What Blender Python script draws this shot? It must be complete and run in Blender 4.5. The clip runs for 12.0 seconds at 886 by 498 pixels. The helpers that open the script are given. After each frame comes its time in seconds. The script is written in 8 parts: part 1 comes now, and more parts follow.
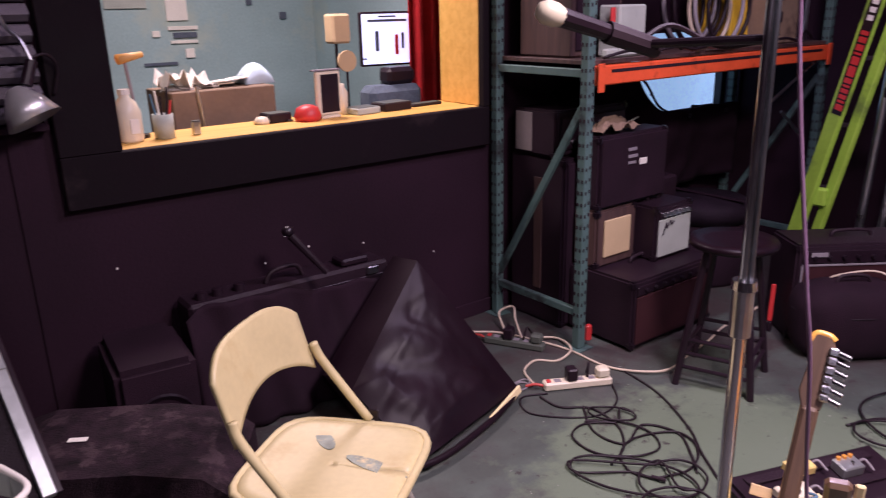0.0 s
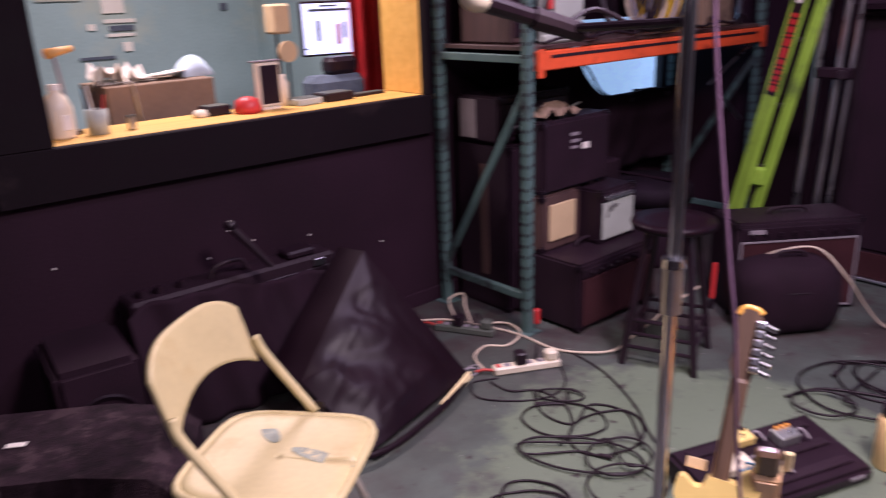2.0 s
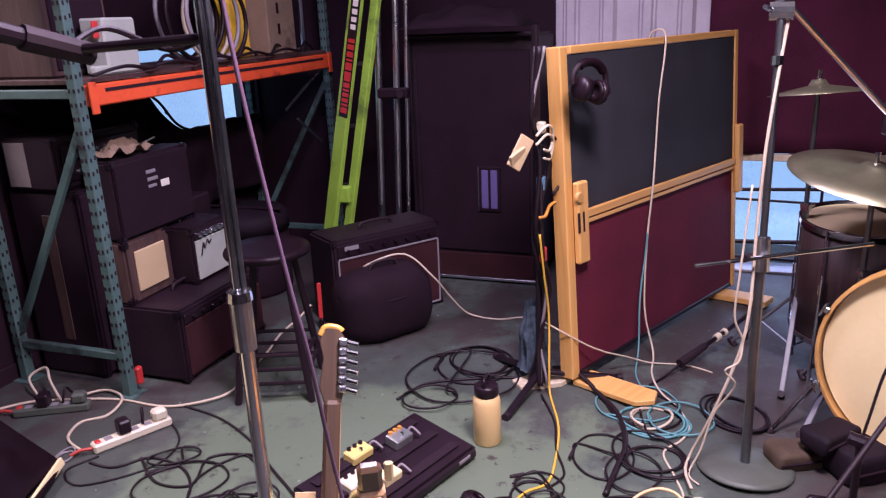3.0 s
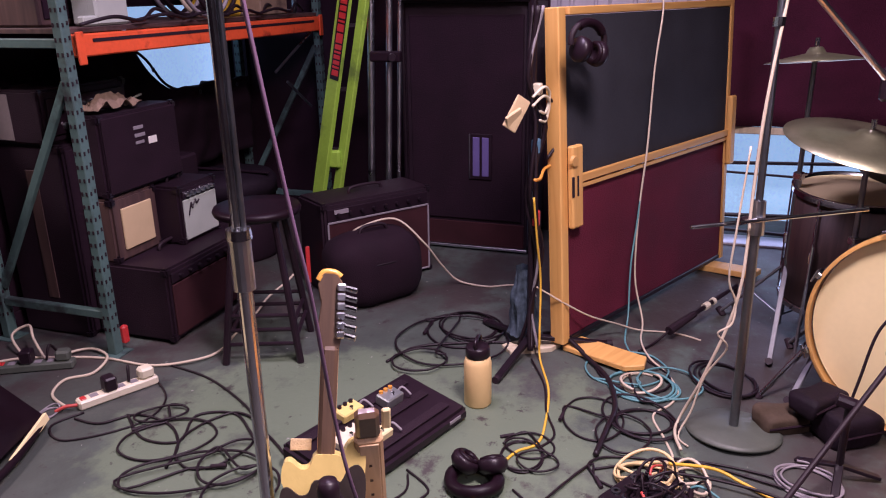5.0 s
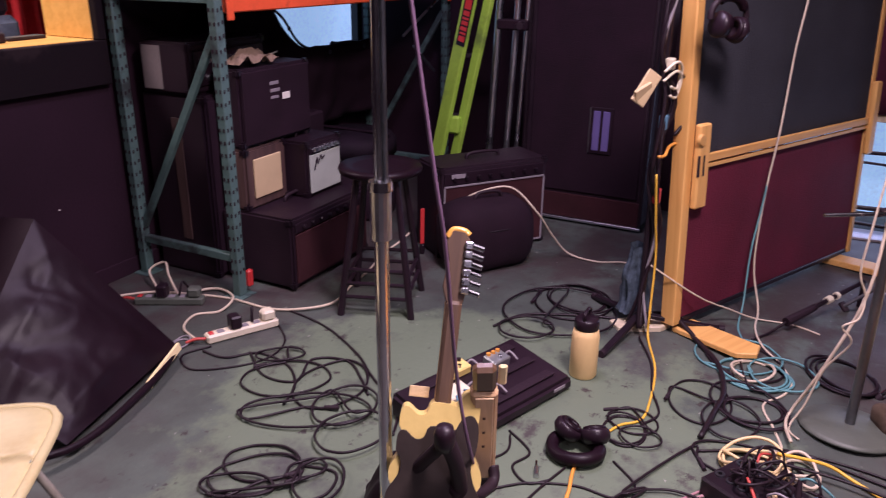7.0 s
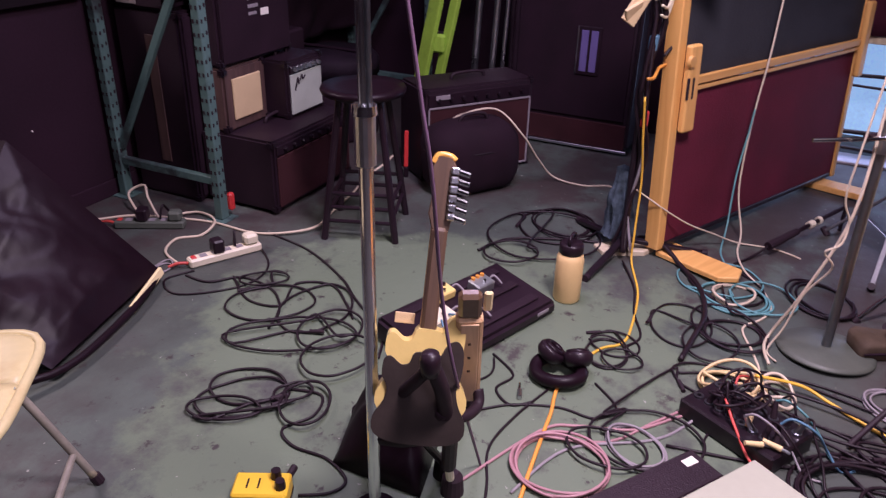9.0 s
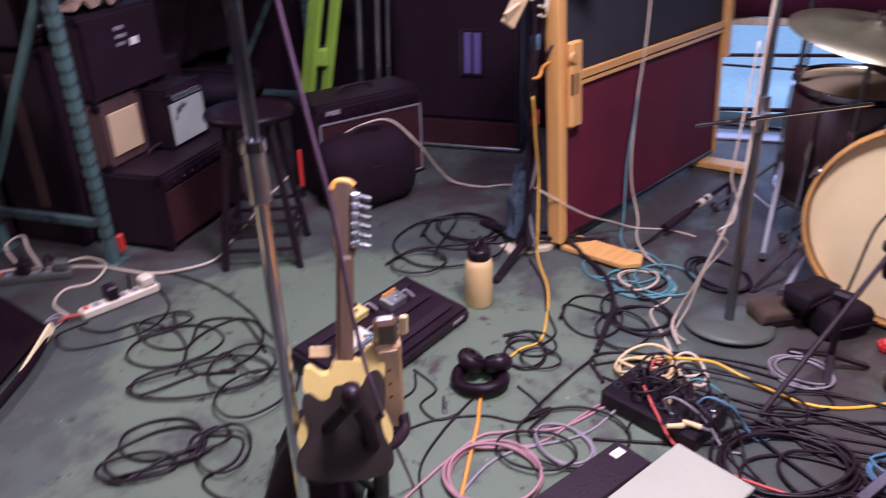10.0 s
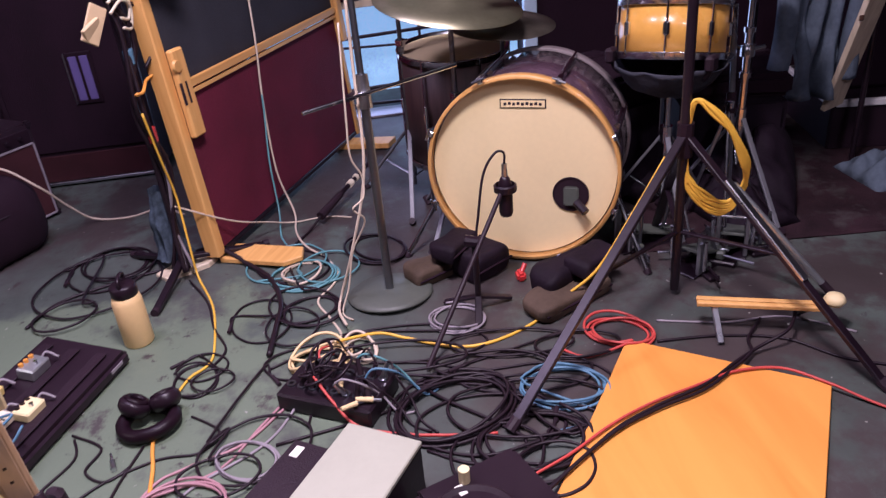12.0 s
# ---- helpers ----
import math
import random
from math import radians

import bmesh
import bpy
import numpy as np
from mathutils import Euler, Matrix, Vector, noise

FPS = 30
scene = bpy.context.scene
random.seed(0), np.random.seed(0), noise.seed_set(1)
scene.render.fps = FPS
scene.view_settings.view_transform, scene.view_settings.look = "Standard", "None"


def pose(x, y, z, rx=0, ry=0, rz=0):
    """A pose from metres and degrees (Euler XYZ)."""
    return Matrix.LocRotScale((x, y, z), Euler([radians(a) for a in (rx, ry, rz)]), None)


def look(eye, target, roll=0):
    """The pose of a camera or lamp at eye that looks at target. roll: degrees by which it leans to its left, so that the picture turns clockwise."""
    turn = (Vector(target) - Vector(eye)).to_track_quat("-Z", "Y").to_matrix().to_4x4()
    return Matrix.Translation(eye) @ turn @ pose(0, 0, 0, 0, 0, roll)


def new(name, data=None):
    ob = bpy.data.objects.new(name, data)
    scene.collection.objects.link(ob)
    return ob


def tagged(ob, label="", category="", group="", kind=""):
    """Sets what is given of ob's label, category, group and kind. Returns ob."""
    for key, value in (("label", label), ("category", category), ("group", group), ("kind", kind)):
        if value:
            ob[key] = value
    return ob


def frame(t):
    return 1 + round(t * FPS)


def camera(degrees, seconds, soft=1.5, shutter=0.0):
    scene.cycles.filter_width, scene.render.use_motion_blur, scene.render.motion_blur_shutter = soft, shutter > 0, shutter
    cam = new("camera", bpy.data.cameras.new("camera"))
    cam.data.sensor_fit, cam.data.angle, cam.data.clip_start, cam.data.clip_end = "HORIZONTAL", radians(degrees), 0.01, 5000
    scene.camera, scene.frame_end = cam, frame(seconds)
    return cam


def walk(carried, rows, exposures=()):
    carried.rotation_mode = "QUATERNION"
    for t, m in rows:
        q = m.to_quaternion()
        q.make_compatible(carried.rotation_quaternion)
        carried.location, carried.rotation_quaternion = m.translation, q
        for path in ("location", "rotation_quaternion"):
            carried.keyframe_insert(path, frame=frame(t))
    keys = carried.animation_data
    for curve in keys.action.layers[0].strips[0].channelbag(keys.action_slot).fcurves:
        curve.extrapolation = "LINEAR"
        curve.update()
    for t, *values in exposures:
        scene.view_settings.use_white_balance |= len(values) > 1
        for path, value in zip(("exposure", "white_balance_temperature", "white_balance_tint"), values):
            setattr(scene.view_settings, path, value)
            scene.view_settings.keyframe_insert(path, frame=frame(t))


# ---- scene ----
cam = camera(60.7, 12.0, soft=1.1, shutter=0.5)
PATH = [
    (0, (0.741, 0.818, 1.405), (1.897, 2.332, 0.797), -1.3),
    (0.5, (0.748, 0.808, 1.403), (1.806, 2.391, 0.793), -1.8),
    (1, (0.758, 0.811, 1.4), (1.798, 2.402, 0.778), -2.3),
    (1.5, (0.76, 0.807, 1.395), (1.824, 2.378, 0.764), -2.3),
    (2, (0.769, 0.787, 1.401), (2.006, 2.223, 0.764), -2.1),
    (2.5, (0.826, 0.811, 1.394), (2.437, 1.822, 0.774), -1.3),
    (3, (0.918, 0.755, 1.366), (2.713, 1.409, 0.772), -2.4),
    (5, (0.906, 0.792, 1.299), (2.699, 1.397, 0.654), -0.9),
    (5.5, (0.892, 0.794, 1.296), (2.66, 1.45, 0.63), -0.7),
    (6, (0.873, 0.807, 1.297), (2.614, 1.518, 0.615), -0.3),
    (6.5, (0.859, 0.818, 1.294), (2.567, 1.593, 0.599), 0.2),
    (7, (0.844, 0.824, 1.294), (2.513, 1.663, 0.579), 0.8),
    (7.5, (0.829, 0.819, 1.295), (2.448, 1.729, 0.554), 1.6),
    (9.5, (0.877, 0.85, 1.294), (2.496, 1.539, 0.344), 0.4),
    (10, (0.902, 0.857, 1.315), (2.609, 1.387, 0.418), -1.5),
    (10.5, (0.953, 0.807, 1.345), (2.74, 1.029, 0.475), -4.3),
    (11, (0.95, 0.735, 1.324), (2.759, 0.657, 0.476), -5.2),
    (11.5, (0.949, 0.649, 1.302), (2.727, 0.421, 0.413), -6.0),
    (12, (0.944, 0.65, 1.293), (2.7, 0.457, 0.355), -5.3),
]
walk(cam, [(t, look(eye, target, roll)) for t, eye, target, roll in PATH], exposures=[(0.0, 0.2, 5600, 44), (1.5, 0.22, 5600, 44), (2.5, 0.4, 5450, 44), (3.2, 0.45, 5350, 43), (4.8, 0.25, 5600, 46), (7.7, 0.2, 5600, 46), (9.5, 0.14, 5300, 43), (10.5, 0.36, 5080, 39), (11.5, 0.20, 5220, 40), (12.0, 0.18, 5270, 41)])

# ---- world and lights ----
world = bpy.data.worlds.new("world")
scene.world = world
world.use_nodes = True
_wn = world.node_tree.nodes
_sky = _wn.new("ShaderNodeTexSky")
_sky.sky_type, _sky.sun_disc = "NISHITA", False
_sky.sun_elevation, _sky.sun_rotation = radians(40), radians(120)
world.node_tree.links.new(_sky.outputs[0], _wn["Background"].inputs[0])
_wn["Background"].inputs[1].default_value = 0.10


def area(name, at, target, sx, sy, watts, color, spread=180):
    lamp = bpy.data.lights.new(name, "AREA")
    lamp.shape, lamp.size, lamp.size_y, lamp.energy, lamp.color = "RECTANGLE", sx, sy, watts, color
    lamp.spread = radians(spread)
    ob = new(name, lamp)
    ob.matrix_world = look(at, target)
    return ob


# Overhead lamps are assumed; no ceiling fixture is in view.
area("assumed_ceiling_light", (2.05, 0.60, 2.66), (2.10, 0.75, 0), 0.5, 0.5, 76, (1.0, 0.86, 0.68), 160)
area("assumed_ceiling_light", (0.2, -0.6, 2.66), (0.2, -0.6, 0), 0.5, 0.5, 30, (1.0, 0.88, 0.78))
# Fill added to lift the far wall, bass cabinet and ladder.
area("assumed_ceiling_light", (2.9, 1.7, 2.66), (2.9, 1.7, 0), 0.5, 0.5, 30, (1.0, 0.84, 0.86))
area("control_room_light", (2.1, 4.25, 2.5), (2.1, 4.25, 0), 0.9, 0.6, 52, (1.0, 0.86, 0.64))
# Blue fill lamp added for daylight assumed through the loading door.
area("doorway_fill", (5.10, 0.3, 0.33), (3.0, 0.3, 0.25), 1.2, 0.55, 3.5, (0.72, 0.86, 1.0))

# ---- materials ----
MATS = {}


def mat(name, color, rough=0.6, metal=0.0, vary=0.25, scale=6.0, bump=0.15, fine=60.0, dirt=None, dirt_amount=0.3, emit=0.0, coat=0.0, piece=False):
    """A procedural surface: two scales of colour change, stains and fine relief."""
    if name in MATS:
        return MATS[name]
    m = bpy.data.materials.new(name)
    m.use_nodes = True
    n, l = m.node_tree.nodes, m.node_tree.links
    b = n["Principled BSDF"]
    co = n.new("ShaderNodeTexCoord")
    big, small = n.new("ShaderNodeTexNoise"), n.new("ShaderNodeTexNoise")
    big.inputs["Scale"].default_value, big.inputs["Detail"].default_value = scale, 6
    small.inputs["Scale"].default_value, small.inputs["Detail"].default_value = fine, 4
    for t in (big, small):
        l.new(co.outputs["Object"], t.inputs["Vector"])
    add = n.new("ShaderNodeMath")
    add.operation = "MULTIPLY_ADD"
    l.new(small.outputs["Fac"], add.inputs[0])
    add.inputs[1].default_value = 0.4
    l.new(big.outputs["Fac"], add.inputs[2])
    ramp = n.new("ShaderNodeMapRange")
    ramp.inputs["From Min"].default_value, ramp.inputs["From Max"].default_value = 0.4, 1.0
    ramp.inputs["To Min"].default_value, ramp.inputs["To Max"].default_value = 1 - vary, 1 + vary
    l.new(add.outputs[0], ramp.inputs["Value"])
    mul = n.new("ShaderNodeVectorMath")
    mul.operation = "SCALE"
    mul.inputs[0].default_value = color[:3]
    l.new(ramp.outputs[0], mul.inputs["Scale"])
    out = mul.outputs[0]
    if dirt:
        st = n.new("ShaderNodeTexNoise")
        st.inputs["Scale"].default_value, st.inputs["Detail"].default_value = scale * 0.6, 9
        st.inputs["Roughness"].default_value = 0.65
        l.new(co.outputs["Object"], st.inputs["Vector"])
        cr = n.new("ShaderNodeMapRange")
        cr.inputs["From Min"].default_value, cr.inputs["From Max"].default_value = 0.62 - dirt_amount * 0.3, 0.68 - dirt_amount * 0.2
        l.new(st.outputs["Fac"], cr.inputs["Value"])
        mx = n.new("ShaderNodeMix")
        mx.data_type = "RGBA"
        l.new(cr.outputs[0], mx.inputs["Factor"])
        l.new(out, mx.inputs[6])
        mx.inputs[7].default_value = (*dirt, 1)
        out = mx.outputs[2]
    if piece:
        info, hs = n.new("ShaderNodeObjectInfo"), n.new("ShaderNodeHueSaturation")
        mr = n.new("ShaderNodeMapRange")
        mr.inputs["To Min"].default_value, mr.inputs["To Max"].default_value = 0.8, 1.2
        l.new(info.outputs["Random"], mr.inputs["Value"])
        l.new(mr.outputs[0], hs.inputs["Value"])
        l.new(out, hs.inputs["Color"])
        out = hs.outputs[0]
    l.new(out, b.inputs["Base Color"])
    rr = n.new("ShaderNodeMapRange")
    rr.inputs["To Min"].default_value, rr.inputs["To Max"].default_value = max(0.03, rough - 0.12), min(1, rough + 0.12)
    l.new(big.outputs["Fac"], rr.inputs["Value"])
    l.new(rr.outputs[0], b.inputs["Roughness"])
    b.inputs["Metallic"].default_value = metal
    if rough > 0.7:
        b.inputs["Specular IOR Level"].default_value = 0.2
    elif "black" in name and not metal:
        b.inputs["Specular IOR Level"].default_value = 0.32
    b.inputs["Coat Weight"].default_value = coat
    if bump:
        bp = n.new("ShaderNodeBump")
        bp.inputs["Strength"].default_value, bp.inputs["Distance"].default_value = bump, 0.004
        l.new(small.outputs["Fac"], bp.inputs["Height"])
        l.new(bp.outputs[0], b.inputs["Normal"])
    if emit:
        b.inputs["Emission Color"].default_value = (*color[:3], 1)
        b.inputs["Emission Strength"].default_value = emit
    MATS[name] = m
    return m


def wood(name, a, c, rough=0.55, scale=3.0, along="x", stretch=14.0):
    """Wood with grain that runs along one axis."""
    if name in MATS:
        return MATS[name]
    m = bpy.data.materials.new(name)
    m.use_nodes = True
    n, l = m.node_tree.nodes, m.node_tree.links
    b = n["Principled BSDF"]
    co, mp, tx, rp = (n.new("ShaderNode" + k) for k in ("TexCoord", "Mapping", "TexNoise", "ValToRGB"))
    mp.inputs["Scale"].default_value = [1 if k == along else stretch for k in "xyz"]
    tx.inputs["Scale"].default_value, tx.inputs["Detail"].default_value, tx.inputs["Distortion"].default_value = scale, 8, 0.6
    l.new(co.outputs["Object"], mp.inputs[0])
    l.new(mp.outputs[0], tx.inputs["Vector"])
    l.new(tx.outputs["Fac"], rp.inputs[0])
    rp.color_ramp.elements[0].position, rp.color_ramp.elements[0].color = 0.3, (*c, 1)
    rp.color_ramp.elements[1].position, rp.color_ramp.elements[1].color = 0.65, (*a, 1)
    l.new(rp.outputs[0], b.inputs["Base Color"])
    b.inputs["Roughness"].default_value = rough
    bp = n.new("ShaderNodeBump")
    bp.inputs["Strength"].default_value, bp.inputs["Distance"].default_value = 0.15, 0.003
    l.new(tx.outputs["Fac"], bp.inputs["Height"])
    l.new(bp.outputs[0], b.inputs["Normal"])
    MATS[name] = m
    return m


def M(key):
    return MATS[key]


mat("black_tolex", (0.018, 0.0075, 0.014), 0.55, bump=0.5, fine=220, vary=0.3)
mat("black_plastic", (0.016, 0.0075, 0.013), 0.38, bump=0.08, vary=0.25)
mat("black_metal", (0.014, 0.007, 0.012), 0.38, metal=0.15, vary=0.3)
mat("black_rubber", (0.020, 0.009, 0.015), 0.62, bump=0.1)
mat("black_cloth", (0.017, 0.0065, 0.013), 0.85, bump=0.5, fine=260, vary=0.35)
mat("black_vinyl", (0.011, 0.0042, 0.008), 0.42, bump=0.12, vary=0.3, scale=5)
M("black_vinyl").node_tree.nodes["Principled BSDF"].inputs["Specular IOR Level"].default_value = 0.18
mat("grille_brown", (0.045, 0.013, 0.016), 0.8, bump=0.7, fine=320, vary=0.35)
mat("case_mauve", (0.20, 0.165, 0.165), 0.6, vary=0.2)
mat("grille_silver", (0.42, 0.45, 0.40), 0.75, bump=0.5, fine=320, vary=0.18)
mat("grille_cream", (0.62, 0.46, 0.26), 0.8, bump=0.5, fine=320, vary=0.12)
mat("chrome", (0.70, 0.71, 0.75), 0.20, metal=1.0, bump=0.0, vary=0.12)
mat("dull_chrome", (0.26, 0.27, 0.30), 0.36, metal=1.0, bump=0.03, vary=0.2)
mat("worn_steel", (0.20, 0.20, 0.215), 0.6, metal=0.5, bump=0.1, vary=0.3)
mat("steel", (0.60, 0.61, 0.65), 0.30, metal=1.0, bump=0.05, vary=0.2)
mat("spun_aluminium", (0.82, 0.81, 0.80), 0.36, metal=0.75, bump=0.04, vary=0.12)
mat("aluminium", (0.55, 0.58, 0.58), 0.42, metal=0.9, bump=0.08, vary=0.2)
mat("rack_green", (0.075, 0.135, 0.125), 0.5, vary=0.3, dirt=(0.03, 0.04, 0.04), dirt_amount=0.25)
mat("rack_orange", (0.78, 0.10, 0.025), 0.45, vary=0.2, dirt=(0.28, 0.03, 0.015), dirt_amount=0.25)
mat("wall_black", (0.019, 0.0068, 0.014), 0.78, bump=0.25, fine=90, vary=0.3, scale=2.0)
mat("frame_black", (0.0055, 0.0018, 0.004), 0.80, bump=0.2, vary=0.3, dirt=(0.016, 0.009, 0.011), dirt_amount=0.10)
mat("ceiling_grey", (0.10, 0.09, 0.10), 0.9, vary=0.2)
mat("foam_grey", (0.16, 0.14, 0.165), 0.9, bump=0.4, fine=150, vary=0.25)
mat("chair_cream", (0.58, 0.49, 0.25), 0.42, bump=0.06, vary=0.14, scale=4, dirt=(0.50, 0.38, 0.17), dirt_amount=0.28)
mat("worn_leg", (0.30, 0.27, 0.22), 0.45, metal=0.3, vary=0.3, scale=14, dirt=(0.55, 0.46, 0.26), dirt_amount=0.3)
mat("rubbed_steel", (0.26, 0.29, 0.23), 0.5, vary=0.3, scale=30, dirt=(0.60, 0.50, 0.27), dirt_amount=0.35)
mat("white_plastic", (0.72, 0.64, 0.48), 0.4, bump=0.05, vary=0.08)
mat("white_paint", (0.72, 0.70, 0.68), 0.5, bump=0.05, vary=0.08)
mat("drum_head", (0.82, 0.67, 0.36), 0.55, bump=0.05, vary=0.06, scale=3)
mat("maple_yellow", (0.70, 0.36, 0.06), 0.3, vary=0.12, coat=0.4)
mat("hoop_wood", (0.62, 0.33, 0.09), 0.35, vary=0.2, coat=0.3)
mat("shell_purple", (0.070, 0.040, 0.055), 0.25, vary=0.4, scale=12, coat=0.5)
mat("cymbal_bronze", (0.40, 0.38, 0.24), 0.34, metal=0.85, vary=0.2, bump=0.05)
mat("cymbal_dark", (0.16, 0.14, 0.11), 0.45, metal=0.7, vary=0.3, bump=0.05)
mat("gobo_upper", (0.036, 0.036, 0.046), 0.85, bump=0.8, fine=180, vary=0.3, scale=5)
mat("gobo_lower", (0.125, 0.015, 0.033), 0.85, bump=0.8, fine=180, vary=0.3, scale=4)
mat("maroon_blanket", (0.060, 0.010, 0.026), 0.9, bump=0.8, fine=150, vary=0.4, scale=5)
mat("lilac_metal", (0.55, 0.50, 0.56), 0.5, vary=0.15)
mat("ladder_green", (0.29, 0.48, 0.045), 0.45, vary=0.2, dirt=(0.14, 0.22, 0.04), dirt_amount=0.3)
mat("red_plastic", (0.55, 0.035, 0.03), 0.45, vary=0.1)
mat("red_cable", (0.50, 0.06, 0.045), 0.5, vary=0.12)
mat("violet_cable", (0.15, 0.085, 0.145), 0.4, vary=0.15)
mat("pink_cable", (0.38, 0.20, 0.22), 0.5, vary=0.12)
mat("blue_cable", (0.09, 0.20, 0.30), 0.5, vary=0.15)
mat("yellow_cable", (0.78, 0.45, 0.035), 0.45, vary=0.12)
mat("orange_cable", (0.70, 0.30, 0.04), 0.45, vary=0.12)
mat("buff_cable", (0.74, 0.55, 0.27), 0.5, vary=0.1)
mat("cream_cable", (0.58, 0.48, 0.36), 0.5, vary=0.12)
mat("grey_cable", (0.25, 0.22, 0.24), 0.5, vary=0.12)
mat("teal_cable", (0.10, 0.26, 0.28), 0.5, vary=0.12)
mat("black_cable", (0.013, 0.006, 0.010), 0.5, vary=0.15)
mat("yellow_pedal", (0.80, 0.50, 0.02), 0.4, vary=0.08)
mat("bottle_peach", (0.86, 0.59, 0.26), 0.5, vary=0.06)
mat("control_wall", (0.33, 0.46, 0.47), 0.8, vary=0.22, scale=1.6, dirt=(0.42, 0.50, 0.44), dirt_amount=0.25)
mat("red_curtain", (0.50, 0.025, 0.025), 0.85, vary=0.3, bump=0.3)
mat("brown_box", (0.23, 0.16, 0.11), 0.8, vary=0.2, dirt=(0.12, 0.08, 0.06), dirt_amount=0.2)
mat("paper_white", (0.80, 0.76, 0.68), 0.7, vary=0.1)
mat("screen_white", (0.75, 0.84, 1.0), 0.3, vary=0.02, emit=0.9, bump=0)
mat("screen_dark", (0.10, 0.12, 0.16), 0.3, vary=0.02, bump=0)
mat("burst_brown", (0.10, 0.055, 0.03), 0.3, vary=0.3, coat=0.4)
mat("guitar_yellow", (0.80, 0.60, 0.20), 0.3, vary=0.08, coat=0.4)
mat("sand_brown", (0.085, 0.058, 0.040), 0.8, vary=0.35, bump=0.4)
mat("carpet_black", (0.020, 0.010, 0.015), 0.95, vary=0.8, scale=22, bump=1.0, fine=190, dirt=(0.050, 0.030, 0.036), dirt_amount=0.30)
# violet reflection on the jack plate, put into the colour
mat("violet_reflection", (0.13, 0.10, 0.27), 0.4, vary=0.1)
mat("ice_sheet", (0.55, 0.70, 0.80), 0.35, vary=0.25, scale=5, bump=0.4, fine=14)
# self-lit pale blue for the sheets behind the far openings
mat("pale_glow", (0.36, 0.62, 0.72), 0.7, vary=0.6, scale=5, emit=0.62, bump=0)
mat("grey_cloth", (0.05, 0.052, 0.066), 0.9, vary=0.5, scale=9, bump=0.6)
mat("denim", (0.11, 0.14, 0.18), 0.9, vary=0.4, scale=9, bump=0.6)
mat("dark_bag", (0.012, 0.006, 0.012), 0.75, vary=0.5, scale=9, bump=0.5)
mat("lid_grey", (0.36, 0.36, 0.28), 0.5, vary=0.06)
mat("rag_blue", (0.055, 0.075, 0.10), 0.8, vary=0.8, scale=26, bump=0.6)
# shade on the guitar's back, put into the colour
mat("guitar_back_shade", (0.030, 0.020, 0.017), 0.6, vary=0.4, scale=9)
mat("plate_grey", (0.085, 0.095, 0.078), 0.5, metal=0.0, vary=0.2)
mat("rug_maroon", (0.030, 0.014, 0.018), 0.95, vary=0.7, scale=7, bump=0.8, fine=160, dirt=(0.055, 0.045, 0.044), dirt_amount=0.35)
wood("pine", (0.76, 0.42, 0.12), (0.62, 0.31, 0.075), along="z", scale=2.5)
wood("pine_long", (0.76, 0.42, 0.12), (0.62, 0.31, 0.075), along="x", scale=2.5)
wood("ply", (0.78, 0.33, 0.055), (0.66, 0.25, 0.035), along="x", scale=1.6, stretch=5, rough=0.45)
wood("sill_wood", (0.78, 0.46, 0.10), (0.66, 0.36, 0.06), along="x", scale=2)
wood("neck_wood", (0.13, 0.075, 0.045), (0.075, 0.042, 0.028), along="z", scale=3)
wood("rosewood", (0.10, 0.05, 0.03), (0.05, 0.025, 0.018), along="z", scale=4)
wood("bare_wood", (0.66, 0.56, 0.40), (0.50, 0.40, 0.27), along="z", scale=3)
wood("amber_wood", (0.66, 0.44, 0.24), (0.5, 0.3, 0.15), along="z", scale=3)
wood("fret_board", (0.74, 0.52, 0.32), (0.62, 0.42, 0.25), along="z", scale=3)
wood("brown_side", (0.095, 0.052, 0.045), (0.05, 0.026, 0.026), along="z", scale=3)


LIGHT_POOL = (2.5, 1.6, 0.0)  # centre of the pool of light painted into the floor's green


